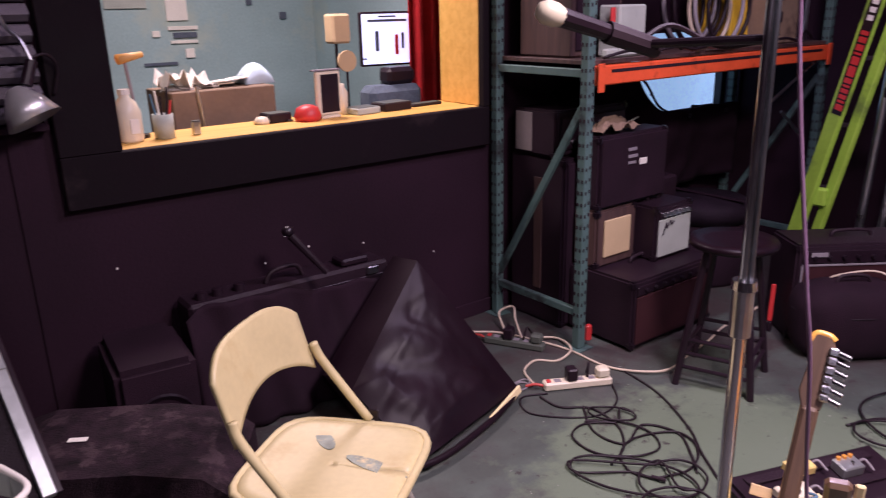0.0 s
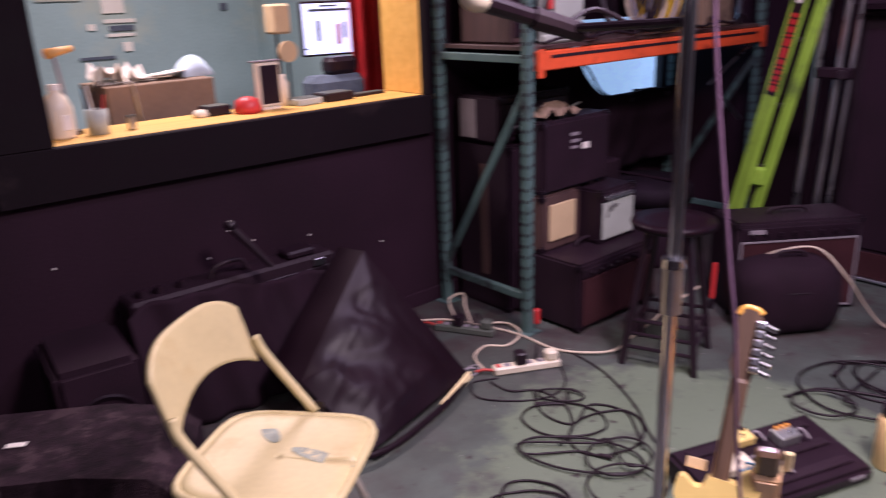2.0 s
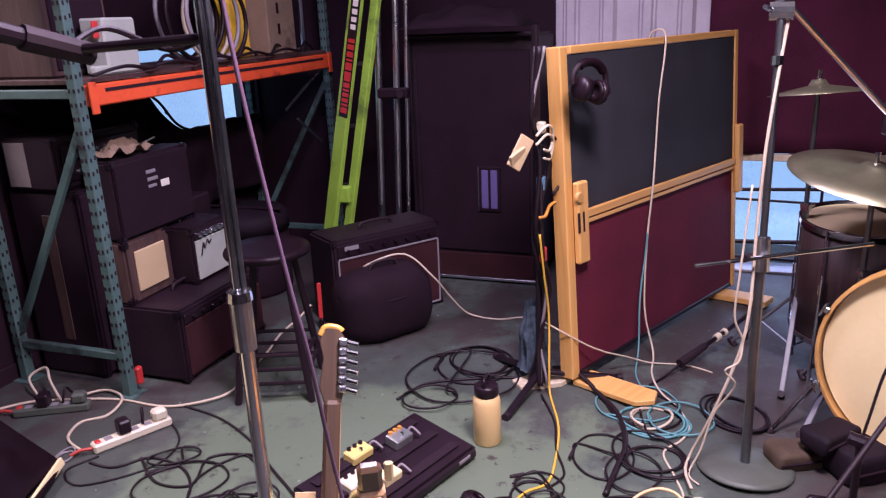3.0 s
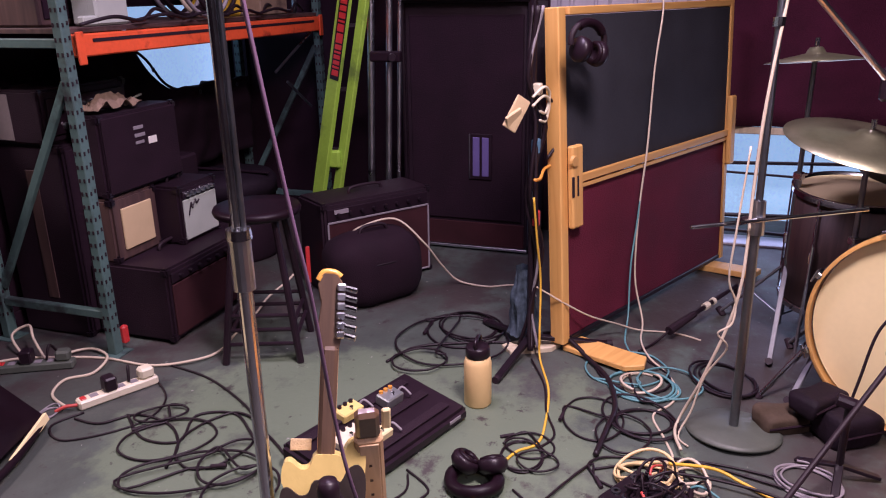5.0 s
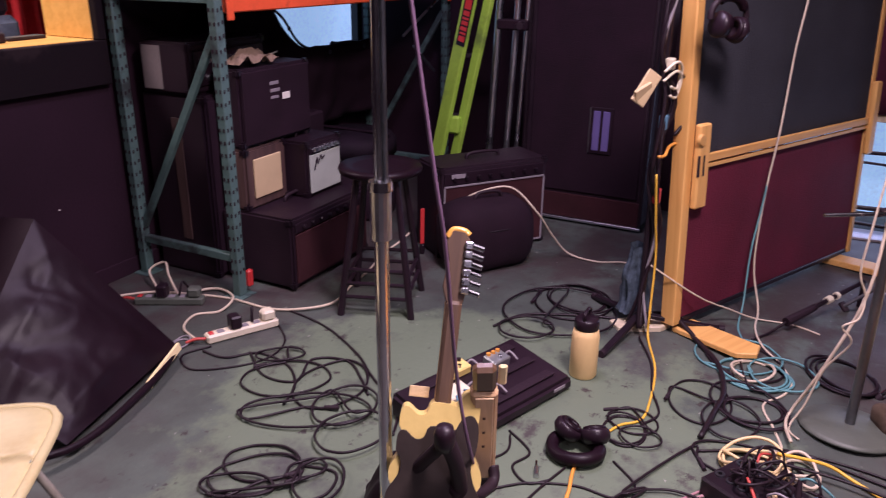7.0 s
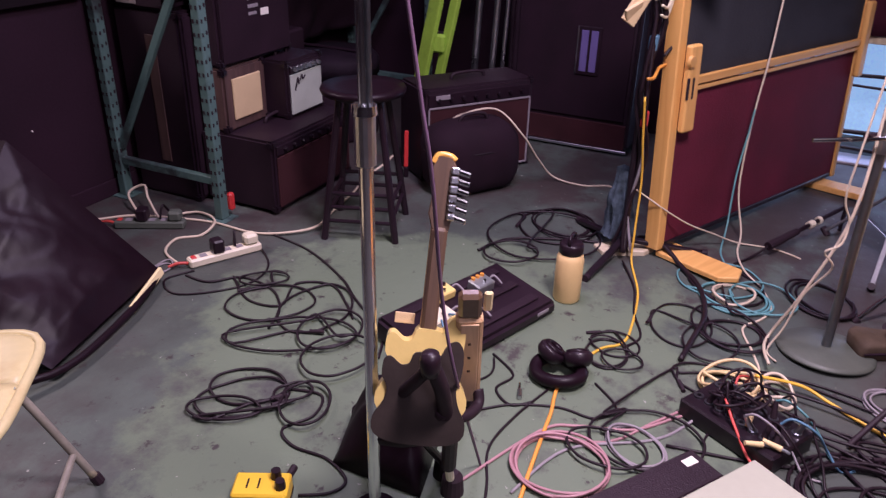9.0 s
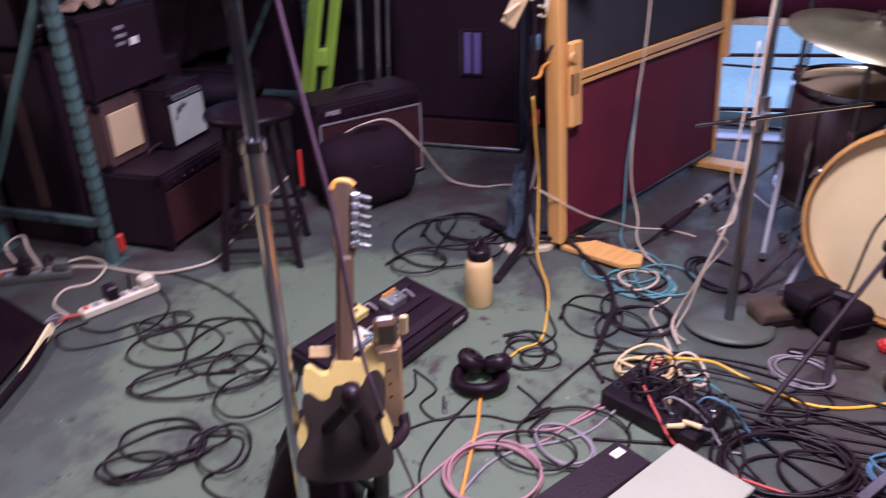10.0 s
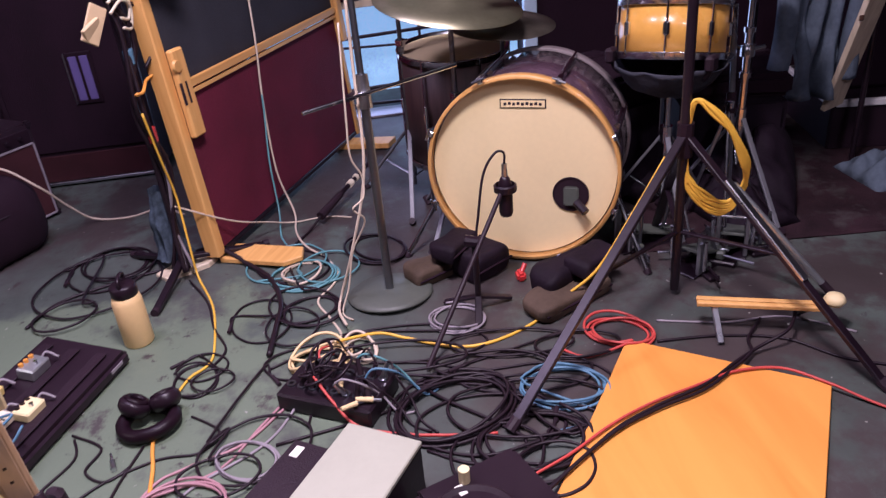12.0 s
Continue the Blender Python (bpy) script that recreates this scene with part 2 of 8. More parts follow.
def floor_material():
    m = bpy.data.materials.new("painted_concrete")
    m.use_nodes = True
    n, l = m.node_tree.nodes, m.node_tree.links
    b = n["Principled BSDF"]
    co = n.new("ShaderNodeTexCoord")

    def noise_tex(scale, detail=8, rough=0.6):
        t = n.new("ShaderNodeTexNoise")
        t.inputs["Scale"].default_value, t.inputs["Detail"].default_value, t.inputs["Roughness"].default_value = scale, detail, rough
        l.new(co.outputs["Object"], t.inputs["Vector"])
        return t.outputs["Fac"]

    def rng(v, a, c, lo=0.0, hi=1.0):
        r = n.new("ShaderNodeMapRange")
        for k, x in zip(("From Min", "From Max", "To Min", "To Max"), (a, c, lo, hi)):
            r.inputs[k].default_value = x
        l.new(v, r.inputs["Value"])
        return r.outputs[0]

    def mix(f, a, c):
        x = n.new("ShaderNodeMix")
        x.data_type = "RGBA"
        l.new(f, x.inputs["Factor"])
        for s, v in ((6, a), (7, c)):
            if isinstance(v, tuple):
                x.inputs[s].default_value = (*v, 1)
            else:
                l.new(v, x.inputs[s])
        return x.outputs[2]

    off, dist, edge = n.new("ShaderNodeVectorMath"), n.new("ShaderNodeVectorMath"), n.new("ShaderNodeMath")
    off.operation, dist.operation, edge.operation = "SUBTRACT", "LENGTH", "MULTIPLY_ADD"
    off.inputs[1].default_value = LIGHT_POOL
    l.new(co.outputs["Object"], off.inputs[0])
    l.new(off.outputs[0], dist.inputs[0])
    l.new(noise_tex(2.4, 9, 0.66), edge.inputs[0])
    edge.inputs[1].default_value = 1.1
    l.new(dist.outputs["Value"], edge.inputs[2])
    # Lamp pool painted in: lighter green inside the ragged edge, grey outside.
    grey = mix(rng(noise_tex(0.9, 7, 0.62), 0.44, 0.56), (0.053, 0.062, 0.054), (0.084, 0.106, 0.090))
    base = mix(rng(edge.outputs[0], 1.34, 1.44), (0.122, 0.158, 0.106), grey)
    worn = mix(rng(noise_tex(2.6, 10, 0.7), 0.53, 0.66), base, (0.062, 0.064, 0.060))
    brown = mix(rng(noise_tex(4.4, 10, 0.72), 0.59, 0.67), worn, (0.052, 0.044, 0.042))
    brown = mix(rng(noise_tex(13.0, 6, 0.7), 0.60, 0.66), brown, (0.040, 0.032, 0.032))
    # Blotchy brown dirt that also paints the light's falloff far from the pool.
    far = rng(edge.outputs[0], 1.58, 1.86)
    grime_falloff = n.new("ShaderNodeMath")
    grime_falloff.operation = "MULTIPLY"
    l.new(far, grime_falloff.inputs[0])
    l.new(rng(noise_tex(3.4, 9, 0.7), 0.40, 0.52), grime_falloff.inputs[1])
    brown = mix(grime_falloff.outputs[0], brown, (0.050, 0.038, 0.037))
    specks = mix(rng(noise_tex(34, 3), 0.70, 0.74), brown, (0.30, 0.30, 0.27))
    l.new(specks, b.inputs["Base Color"])
    l.new(rng(noise_tex(3.1), 0.3, 0.7, 0.45, 0.75), b.inputs["Roughness"])
    bp = n.new("ShaderNodeBump")
    bp.inputs["Strength"].default_value, bp.inputs["Distance"].default_value = 0.3, 0.004
    l.new(noise_tex(45), bp.inputs["Height"])
    l.new(bp.outputs[0], b.inputs["Normal"])
    MATS["floor"] = m


floor_material()


# ---- builders ----
def shade(bm, smooth):
    for f in bm.faces:
        f.smooth = smooth


def obj(name, bm, material, smooth=False):
    if isinstance(material, str):
        material = M(material)
    shade(bm, smooth)
    me = bpy.data.meshes.new(name)
    bm.to_mesh(me)
    bm.free()
    me.materials.append(material)
    return new(name, me)


def part(name, bm, material, parent, label="", smooth=False):
    ob = obj(name, bm, material, smooth)
    ob.parent = parent
    if label:
        tagged(ob, label)
    return ob


def thing(name, m, label, category, group="", kind=""):
    ob = new(name)
    ob.empty_display_size = 0.05
    ob.matrix_world = m if isinstance(m, Matrix) else pose(*m)
    return tagged(ob, label, category, group, kind)


def box(sx, sy, sz, at=(0, 0, 0), bevel=0.0, bm=None, rot=None, seg=1):
    """A box that stands on at (its base's centre), with softened edges."""
    b = bmesh.new()
    bmesh.ops.create_cube(b, size=1, matrix=Matrix.Translation((0, 0, sz / 2)) @ Matrix.Diagonal((sx, sy, sz, 1)))
    if bevel:
        bmesh.ops.bevel(b, geom=b.edges[:], offset=min(bevel, 0.45 * min(sx, sy, sz)), segments=seg, affect="EDGES")
    bmesh.ops.transform(b, matrix=Matrix.Translation(at) @ (rot.to_4x4() if rot else Matrix()), verts=b.verts)
    return merge(bm, b)


def merge(bm, b):
    if bm is None:
        return b
    me = bpy.data.meshes.new("tmp")
    b.to_mesh(me)
    b.free()
    bm.from_mesh(me)
    bpy.data.meshes.remove(me)
    return bm


def rod(p, q, r, r2=None, n=10, bm=None):
    """A round bar from p to q."""
    p, q = Vector(p), Vector(q)
    b = bmesh.new()
    d = q - p
    bmesh.ops.create_cone(b, cap_ends=True, segments=n, radius1=r, radius2=r if r2 is None else r2, depth=d.length)
    bmesh.ops.transform(b, matrix=Matrix.Translation((p + q) / 2) @ d.to_track_quat("Z", "Y").to_matrix().to_4x4(), verts=b.verts)
    return merge(bm, b)


def slab(p, q, w, t, up=(0, 0, 1), bm=None, bevel=0.002):
    """A flat bar from p to q, w wide and t thick."""
    p, q = Vector(p), Vector(q)
    d = (q - p).normalized()
    s = d.cross(Vector(up)).normalized()
    u = s.cross(d)
    b = bmesh.new()
    bmesh.ops.create_cube(b, size=1, matrix=Matrix.Diagonal((w, t, (q - p).length, 1)))
    if bevel:
        bmesh.ops.bevel(b, geom=b.edges[:], offset=bevel, segments=1, affect="EDGES")
    m = Matrix((s, u, d)).transposed().to_4x4()
    bmesh.ops.transform(b, matrix=Matrix.Translation((p + q) / 2) @ m, verts=b.verts)
    return merge(bm, b)


def lathe(profile, n=24, bm=None, at=(0, 0, 0), rot=None, caps=False):
    """A turned body from (radius, height) pairs."""
    b = bmesh.new()
    rings = []
    for r, z in profile:
        rings.append([b.verts.new((r * math.cos(2 * math.pi * i / n), r * math.sin(2 * math.pi * i / n), z)) for i in range(n)] if r > 1e-5 else [b.verts.new((0, 0, z))])
    for a, c in zip(rings, rings[1:]):
        for i in range(n):
            j = (i + 1) % n
            f = [a[i % len(a)], a[j % len(a)], c[j % len(c)], c[i % len(c)]]
            f = list(dict.fromkeys(f))
            if len(f) > 2:
                b.faces.new(f)
    for ring in (rings[0], rings[-1]):
        if caps and len(ring) > 2:
            b.faces.new(ring)
    bmesh.ops.recalc_face_normals(b, faces=b.faces)
    bmesh.ops.transform(b, matrix=Matrix.Translation(at) @ (rot.to_4x4() if rot else Matrix()), verts=b.verts)
    return merge(bm, b)


def spline(points, steps=6, closed=False):
    pts = [Vector(p) for p in points]
    n, out = len(pts), []
    for i in range(n if closed else n - 1):
        a, b, c, d = (pts[(i + k) % n] if closed else pts[min(max(i + k, 0), n - 1)] for k in (-1, 0, 1, 2))
        for s in range(steps):
            t = s / steps
            out.append(0.5 * ((2 * b) + (c - a) * t + (2 * a - 5 * b + 4 * c - d) * t * t + (3 * b - a - 3 * c + d) * t ** 3))
    if not closed:
        out.append(pts[-1])
    return out


def tube(points, r, n=6, steps=6, bm=None, closed=False):
    """A round cord along a smooth line."""
    pts = spline(points, steps, closed) if steps else [Vector(p) for p in points]
    b = bmesh.new()
    rings, up = [], Vector((0.13, 0.21, 1)).normalized()
    m = len(pts)
    for i, p in enumerate(pts):
        d = (pts[(i + 1) % m] - pts[i - 1]) if closed else (pts[min(i + 1, m - 1)] - pts[max(i - 1, 0)])
        d = d.normalized() if d.length > 1e-9 else Vector((1, 0, 0))
        s = d.cross(up)
        s = s.normalized() if s.length > 1e-4 else Vector((1, 0, 0))
        u = s.cross(d)
        rings.append([b.verts.new(p + r * (math.cos(2 * math.pi * k / n) * s + math.sin(2 * math.pi * k / n) * u)) for k in range(n)])
    for i in range(m if closed else m - 1):
        a, c = rings[i], rings[(i + 1) % m]
        for k in range(n):
            b.faces.new((a[k], a[(k + 1) % n], c[(k + 1) % n], c[k]))
    if not closed:
        b.faces.new(rings[0][::-1])
        b.faces.new(rings[-1])
    bmesh.ops.recalc_face_normals(b, faces=b.faces)
    return merge(bm, b)


def sheet(fn, nu, nv, thick=0.0):
    """A surface fn(u, v) over the unit square, optionally with thickness."""
    b = bmesh.new()
    g = [[b.verts.new(fn(i / nu, j / nv)) for j in range(nv + 1)] for i in range(nu + 1)]
    for i in range(nu):
        for j in range(nv):
            b.faces.new((g[i][j], g[i + 1][j], g[i + 1][j + 1], g[i][j + 1]))
    bmesh.ops.recalc_face_normals(b, faces=b.faces)
    if thick:
        bmesh.ops.solidify(b, geom=b.faces[:], thickness=thick)
    return b


def prism(outline, h, bm=None, at=(0, 0, 0), bevel=0.0):
    """A plate with the given outline (x, y), h thick."""
    b = bmesh.new()
    f = b.faces.new([b.verts.new((x, y, 0)) for x, y in outline])
    r = bmesh.ops.extrude_face_region(b, geom=[f])
    bmesh.ops.translate(b, vec=(0, 0, h), verts=[v for v in r["geom"] if isinstance(v, bmesh.types.BMVert)])
    bmesh.ops.recalc_face_normals(b, faces=b.faces)
    if bevel:
        bmesh.ops.bevel(b, geom=b.edges[:], offset=bevel, segments=1, affect="EDGES")
    bmesh.ops.translate(b, vec=at, verts=b.verts)
    return merge(bm, b)


def rounded(w, d, r, n=5):
    """The outline of a rectangle with round corners."""
    out = []
    for cx, cy, a in ((w / 2 - r, d / 2 - r, 0), (-w / 2 + r, d / 2 - r, 90), (-w / 2 + r, -d / 2 + r, 180), (w / 2 - r, -d / 2 + r, 270)):
        out += [(cx + r * math.cos(radians(a + 90 * k / n)), cy + r * math.sin(radians(a + 90 * k / n))) for k in range(n + 1)]
    return out


def solo(name, bm, material, label, category, group="", kind="", smooth=False):
    return tagged(obj(name, bm, material, smooth), label, category, group, kind)


def block(name, x0, x1, y0, y1, z0, z1, material, label, category):
    return solo(name, box(x1 - x0, y1 - y0, z1 - z0, ((x0 + x1) / 2, (y0 + y1) / 2, z0)), material, label, category, kind="structure")


# ---- the room ----
X0, X1, Y0, Y1, H = -2.4, 5.0, -3.2, 3.4, 2.7
block("floor", X0, X1 + 2.0, Y0, Y1 + 3.0, -0.12, 0, "floor", "worn grey-green painted concrete floor", "floor")
block("ceiling", X0, X1 + 0.15, Y0, Y1 + 3.0, H, H + 0.12, "ceiling_grey", "dark grey ceiling above the rehearsal room", "ceiling")
WX0, WX1, WZ0, WZ1 = 1.40, 2.93, 0.985, 1.95
OX0, OX1, OZ0, OZ1 = 3.95, 4.985, 0.80, 1.25
_wall = box(WX0 - X0, 0.15, H, ((X0 + WX0) / 2, Y1 + 0.075, 0))
for x0, x1, z0, z1 in ((WX0, WX1, 0, WZ0), (WX0, WX1, WZ1, H), (WX1, OX0, 0, H), (OX0, OX1, 0, OZ0), (OX0, OX1, OZ1, H), (OX1, X1 + 0.15, 0, H)):
    box(x1 - x0, 0.15, z1 - z0, ((x0 + x1) / 2, Y1 + 0.075, z0), bm=_wall)
solo("wall_north", _wall, "wall_black", "black painted wall with a control room window", "wall", kind="structure")
block("wall_west", X0 - 0.15, X0, Y0, Y1 + 0.15, 0, H, "wall_black", "black painted wall of the rehearsal room", "wall")
block("wall_south", X0 - 0.15, X1 + 0.15, Y0 - 0.15, Y0, 0, H, "wall_black", "black painted wall of the rehearsal room", "wall")
DY0, DY1, DZ = -0.34, 1.15, 0.66
_wall = box(0.15, DY0 - Y0, H, (X1 + 0.075, (Y0 + DY0) / 2, 0))
box(0.15, Y1 - DY1, H, (X1 + 0.075, (Y1 + DY1) / 2, 0), bm=_wall)
box(0.15, DY1 - DY0, H - DZ, (X1 + 0.075, (DY0 + DY1) / 2, DZ), bm=_wall)
solo("wall_east", _wall, "wall_black", "black painted wall with a half-raised loading door", "wall", kind="structure")
for k, (x, z0, z1) in enumerate(((1.10, 0.0, 1.08), (0.78, 0.0, 1.08), (0.2, 0.0, 1.08))):
    solo("trim", box(0.045, 0.008, z1 - z0, (x, Y1 - 0.003, z0), 0.002), "wall_black", "thin black batten on the wall", "trim", kind="structure")
solo("baseboard", box(X1 - X0, 0.012, 0.07, ((X0 + X1) / 2, Y1 - 0.006, 0), 0.003), "wall_black", "black baseboard along the wall", "baseboard", kind="structure")

# window to the control room
win = thing("window_1", (0, 0, 0), "wide control room window in a black wooden frame", "window", kind="structure")
FX0, FX1, FZ0, FZ1 = 1.21, 2.965, 0.815, 2.12
for nm, x0, x1, z0, z1 in (("frame_bottom", FX0, FX1, FZ0, WZ0), ("frame_top", FX0, FX1, WZ1, FZ1), ("frame_side", FX0, WX0, WZ0, WZ1), ("frame_side", WX1, FX1, WZ0, WZ1)):
    part(nm, box(x1 - x0, 0.035, z1 - z0, ((x0 + x1) / 2, Y1 - 0.0165, z0), 0.004), "frame_black", win)
part("window_sill", box(WX1 - WX0 + 0.3, 0.30, 0.03, ((WX0 + WX1) / 2, Y1 + 0.15, WZ0 - 0.028), 0.003), "sill_wood", win, "warm yellow wooden sill")
part("jamb", box(0.03, 0.27, WZ1 - WZ0, (WX1 + 0.012, Y1 + 0.135, WZ0 + 0.004), 0.002), "sill_wood", win, "warm yellow wooden jamb")
part("jamb", box(0.03, 0.27, WZ1 - WZ0, (WX0 - 0.018, Y1 + 0.135, WZ0 + 0.004), 0.002), "sill_wood", win, "warm yellow wooden jamb")

# control room shell
block("control_room_wall", -0.4, 4.6, Y1 + 2.6, Y1 + 2.7, 0, H, "control_wall", "blue-grey back wall of the control room", "wall")
block("control_room_wall", -0.5, -0.4, Y1 + 0.15, Y1 + 2.7, 0, H, "control_wall", "blue-grey side wall of the control room", "wall")
block("control_room_wall", 3.55, 3.65, Y1 + 0.15, Y1 + 2.7, 0, H, "control_wall", "blue-grey side wall of the control room", "wall")

# far openings; glowing sheets behind them stand in for assumed daylight
win2 = thing("window_2", (0, 0, 0), "small pale blue window behind the storage rack", "window", kind="structure")
part("window_frame", box(0.05, 0.05, OZ1 - OZ0, ((4.86), Y1 + 0.05, OZ0), 0.003), "black_metal", win2)
solo("backdrop", box(3.6, 0.02, 0.9, (5.5, Y1 + 0.35, 0.6)), "pale_glow", "pale blue daylight outside the window", "backdrop", kind="structure")
# Glowing sheet added to make the gap under the blanket bright.
solo("backdrop", box(0.02, 2.4, 1.1, (X1 + 0.55, 0.4, 0)), "pale_glow", "glowing pale blue sheet added behind the loading door", "backdrop", kind="structure")

# ---- sound screen (gobo) ----
def sound_screen():
    g = thing("sound_screen", (3.494, 1.216, 0, -3.5, 0, -25.7), "rolling sound screen with grey upper and maroon lower panels in pine", "sound screen")
    L, Ht, T = 1.345, 1.245, 0.060
    part("post", box(0.044, T, Ht - 0.03, (0.022, 0, 0.03), 0.004), "pine", g, "bright pine end post")
    part("post", box(0.03, T, Ht - 0.03, (L - 0.015, 0, 0.03), 0.003), "pine", g)
    part("top_rail", box(L - 0.092, T, 0.028, (L / 2 + 0.016, 0, Ht - 0.028), 0.003), "pine_long", g)
    part("bottom_rail", box(L - 0.092, T * 0.8, 0.02, (L / 2 + 0.016, 0, 0.03), 0.003), "black_metal", g, "thin dark bottom edge")
    part("mid_rail", box(L - 0.10, 0.016, 0.030, (L / 2 + 0.016, -0.036, 0.636), 0.003), "pine_long", g, "thin pine rail between the panels")
    part("mid_rail", box(L - 0.10, 0.010, 0.016, (L / 2 + 0.016, -0.033, 0.614), 0.002), "pine_long", g)
    part("upper_panel", box(L - 0.076, T - 0.012, 0.553, (L / 2 + 0.007, 0, 0.662), 0.002), "gobo_upper", g, "dark grey fabric panel")
    part("lower_panel", box((L - 0.076) * 0.36, T - 0.012, 0.560, (0.046 + (L - 0.076) * 0.18, 0, 0.052), 0.002), "gobo_lower", g, "maroon fabric panel")
    part("lower_panel", box((L - 0.076) * 0.636, T - 0.016, 0.560, (0.046 + (L - 0.076) * 0.681, 0, 0.052), 0.002), "gobo_lower", g, "maroon fabric panel")
    # wooden latches with slots
    lat = part("latch", box(0.066, 0.026, 0.30, (0.066, -0.046, 0.478), 0.006), "pine", g, "pine latch board with two slots")
    for dx in (-0.015, 0.012):
        part("slot", box(0.012, 0.006, 0.075, (0.052 + dx, -0.0575, 0.595), 0.002), "black_rubber", lat)
    part("latch_head", rod((0.040, -0.056, 0.725), (0.040, -0.066, 0.725), 0.022, 0.018, n=14), "hoop_wood", lat, "rounded brown latch knob")
    part("latch", box(0.05, 0.026, 0.32, (L - 0.012, -0.044, 0.50), 0.006), "pine", g, "pine latch board")
    # feet
    foot = prism([(0.0, 0.0), (0.12, 0.0), (0.10, -0.30), (0.03, -0.33), (-0.02, -0.28)], 0.020, at=(0.02, -0.01, 0.0), bevel=0.003)
    part("foot", foot, "pine_long", g, "flat wedge-shaped pine foot")
    part("foot", prism([(0.0, 0.0), (0.06, 0.0), (0.05, 0.12), (-0.09, 0.17), (-0.12, 0.10)], 0.022, at=(-0.02, 0.01, 0.0), bevel=0.003), "bare_wood", g)
    part("foot", box(0.10, 0.5, 0.028, (L - 0.12, 0, 0), 0.003), "pine_long", g)
    return g


sound_screen()


# ---- pallet rack ----
def pallet_rack():
    rx, ry0, ry1, x2 = 2.996, 2.830, 3.350, 4.83
    r = thing("pallet_rack", (rx, ry0, 0), "green steel pallet rack with bright orange beams", "storage rack")
    W, D, Hh = x2 - rx, ry1 - ry0, 2.3

    def upright(x, y):
        u = box(0.042, 0.038, Hh, (x, y, 0.004), 0.003)
        up = part("upright", u, "rack_green", r, "perforated green steel upright")
        holes = bmesh.new()
        z = 0.10
        while z < Hh:
            for dx in (-0.010, 0.010):
                box(0.007, 0.003, 0.014, (x + dx, y - 0.0195, z + (0.006 if dx > 0 else 0)), bm=holes)
                box(0.003, 0.007, 0.014, (x - 0.0215, y + dx, z), bm=holes)
            z += 0.048
        tagged(part("punched_hole", holes, "black_rubber", up), kind="stuff")
        part("base_plate", box(0.09, 0.09, 0.004, (x, y, 0)), "rack_green", up)

    for x in (0, W):
        upright(x, 0)
        upright(x, D)
        for z in (0.145, 1.135):
            part("cross_bar", box(0.028, D - 0.04, 0.032, (x, D / 2, z), 0.003), "rack_green", r)
        part("diagonal_brace", slab((x, 0.02, 1.02), (x, D - 0.02, 0.22), 0.030, 0.018, (1, 0, 0)), "rack_green", r)
    for y in (-0.012,):
        bmz = part("beam", box(W - 0.044, 0.040, 0.076, (W / 2, y, 1.103), 0.005), "rack_orange", r, "orange step beam")
        for x in (0.034, W - 0.034):
            part("beam_plate", box(0.036, 0.010, 0.110, (x, y - 0.027, 1.078), 0.003), "rack_orange", bmz)
        part("groove", box(W - 0.20, 0.003, 0.012, (W / 2, y - 0.0205, 1.150)), "black_rubber", bmz)
    part("shelf_deck", box(W - 0.02, D + 0.02, 0.018, (W / 2, D / 2, 1.181), 0.002), "brown_side", r, "dark particle board deck")
    part("guard", box(0.030, 0.026, 0.075, (0.036, -0.022, 0.03), 0.008), "red_plastic", r, "orange-red foot guard")
    part("deck_support", box(0.04, D - 0.04, 0.05, (W / 2, D / 2, 1.128), 0.003), "rack_green", r)
    # slanted steel braces at the back
    for a, b in (((1.0, D + 0.02, 0.35), (W, D + 0.02, 0.78)), ((W - 0.45, 0.02, 0.92), (W - 0.04, 0.02, 1.10)), ((W - 0.34, 0.02, 0.86), (W - 0.10, 0.02, 0.70))):
        part("tie_rod", rod(a, b, 0.007, n=8), "steel", r)
    return r


pallet_rack()


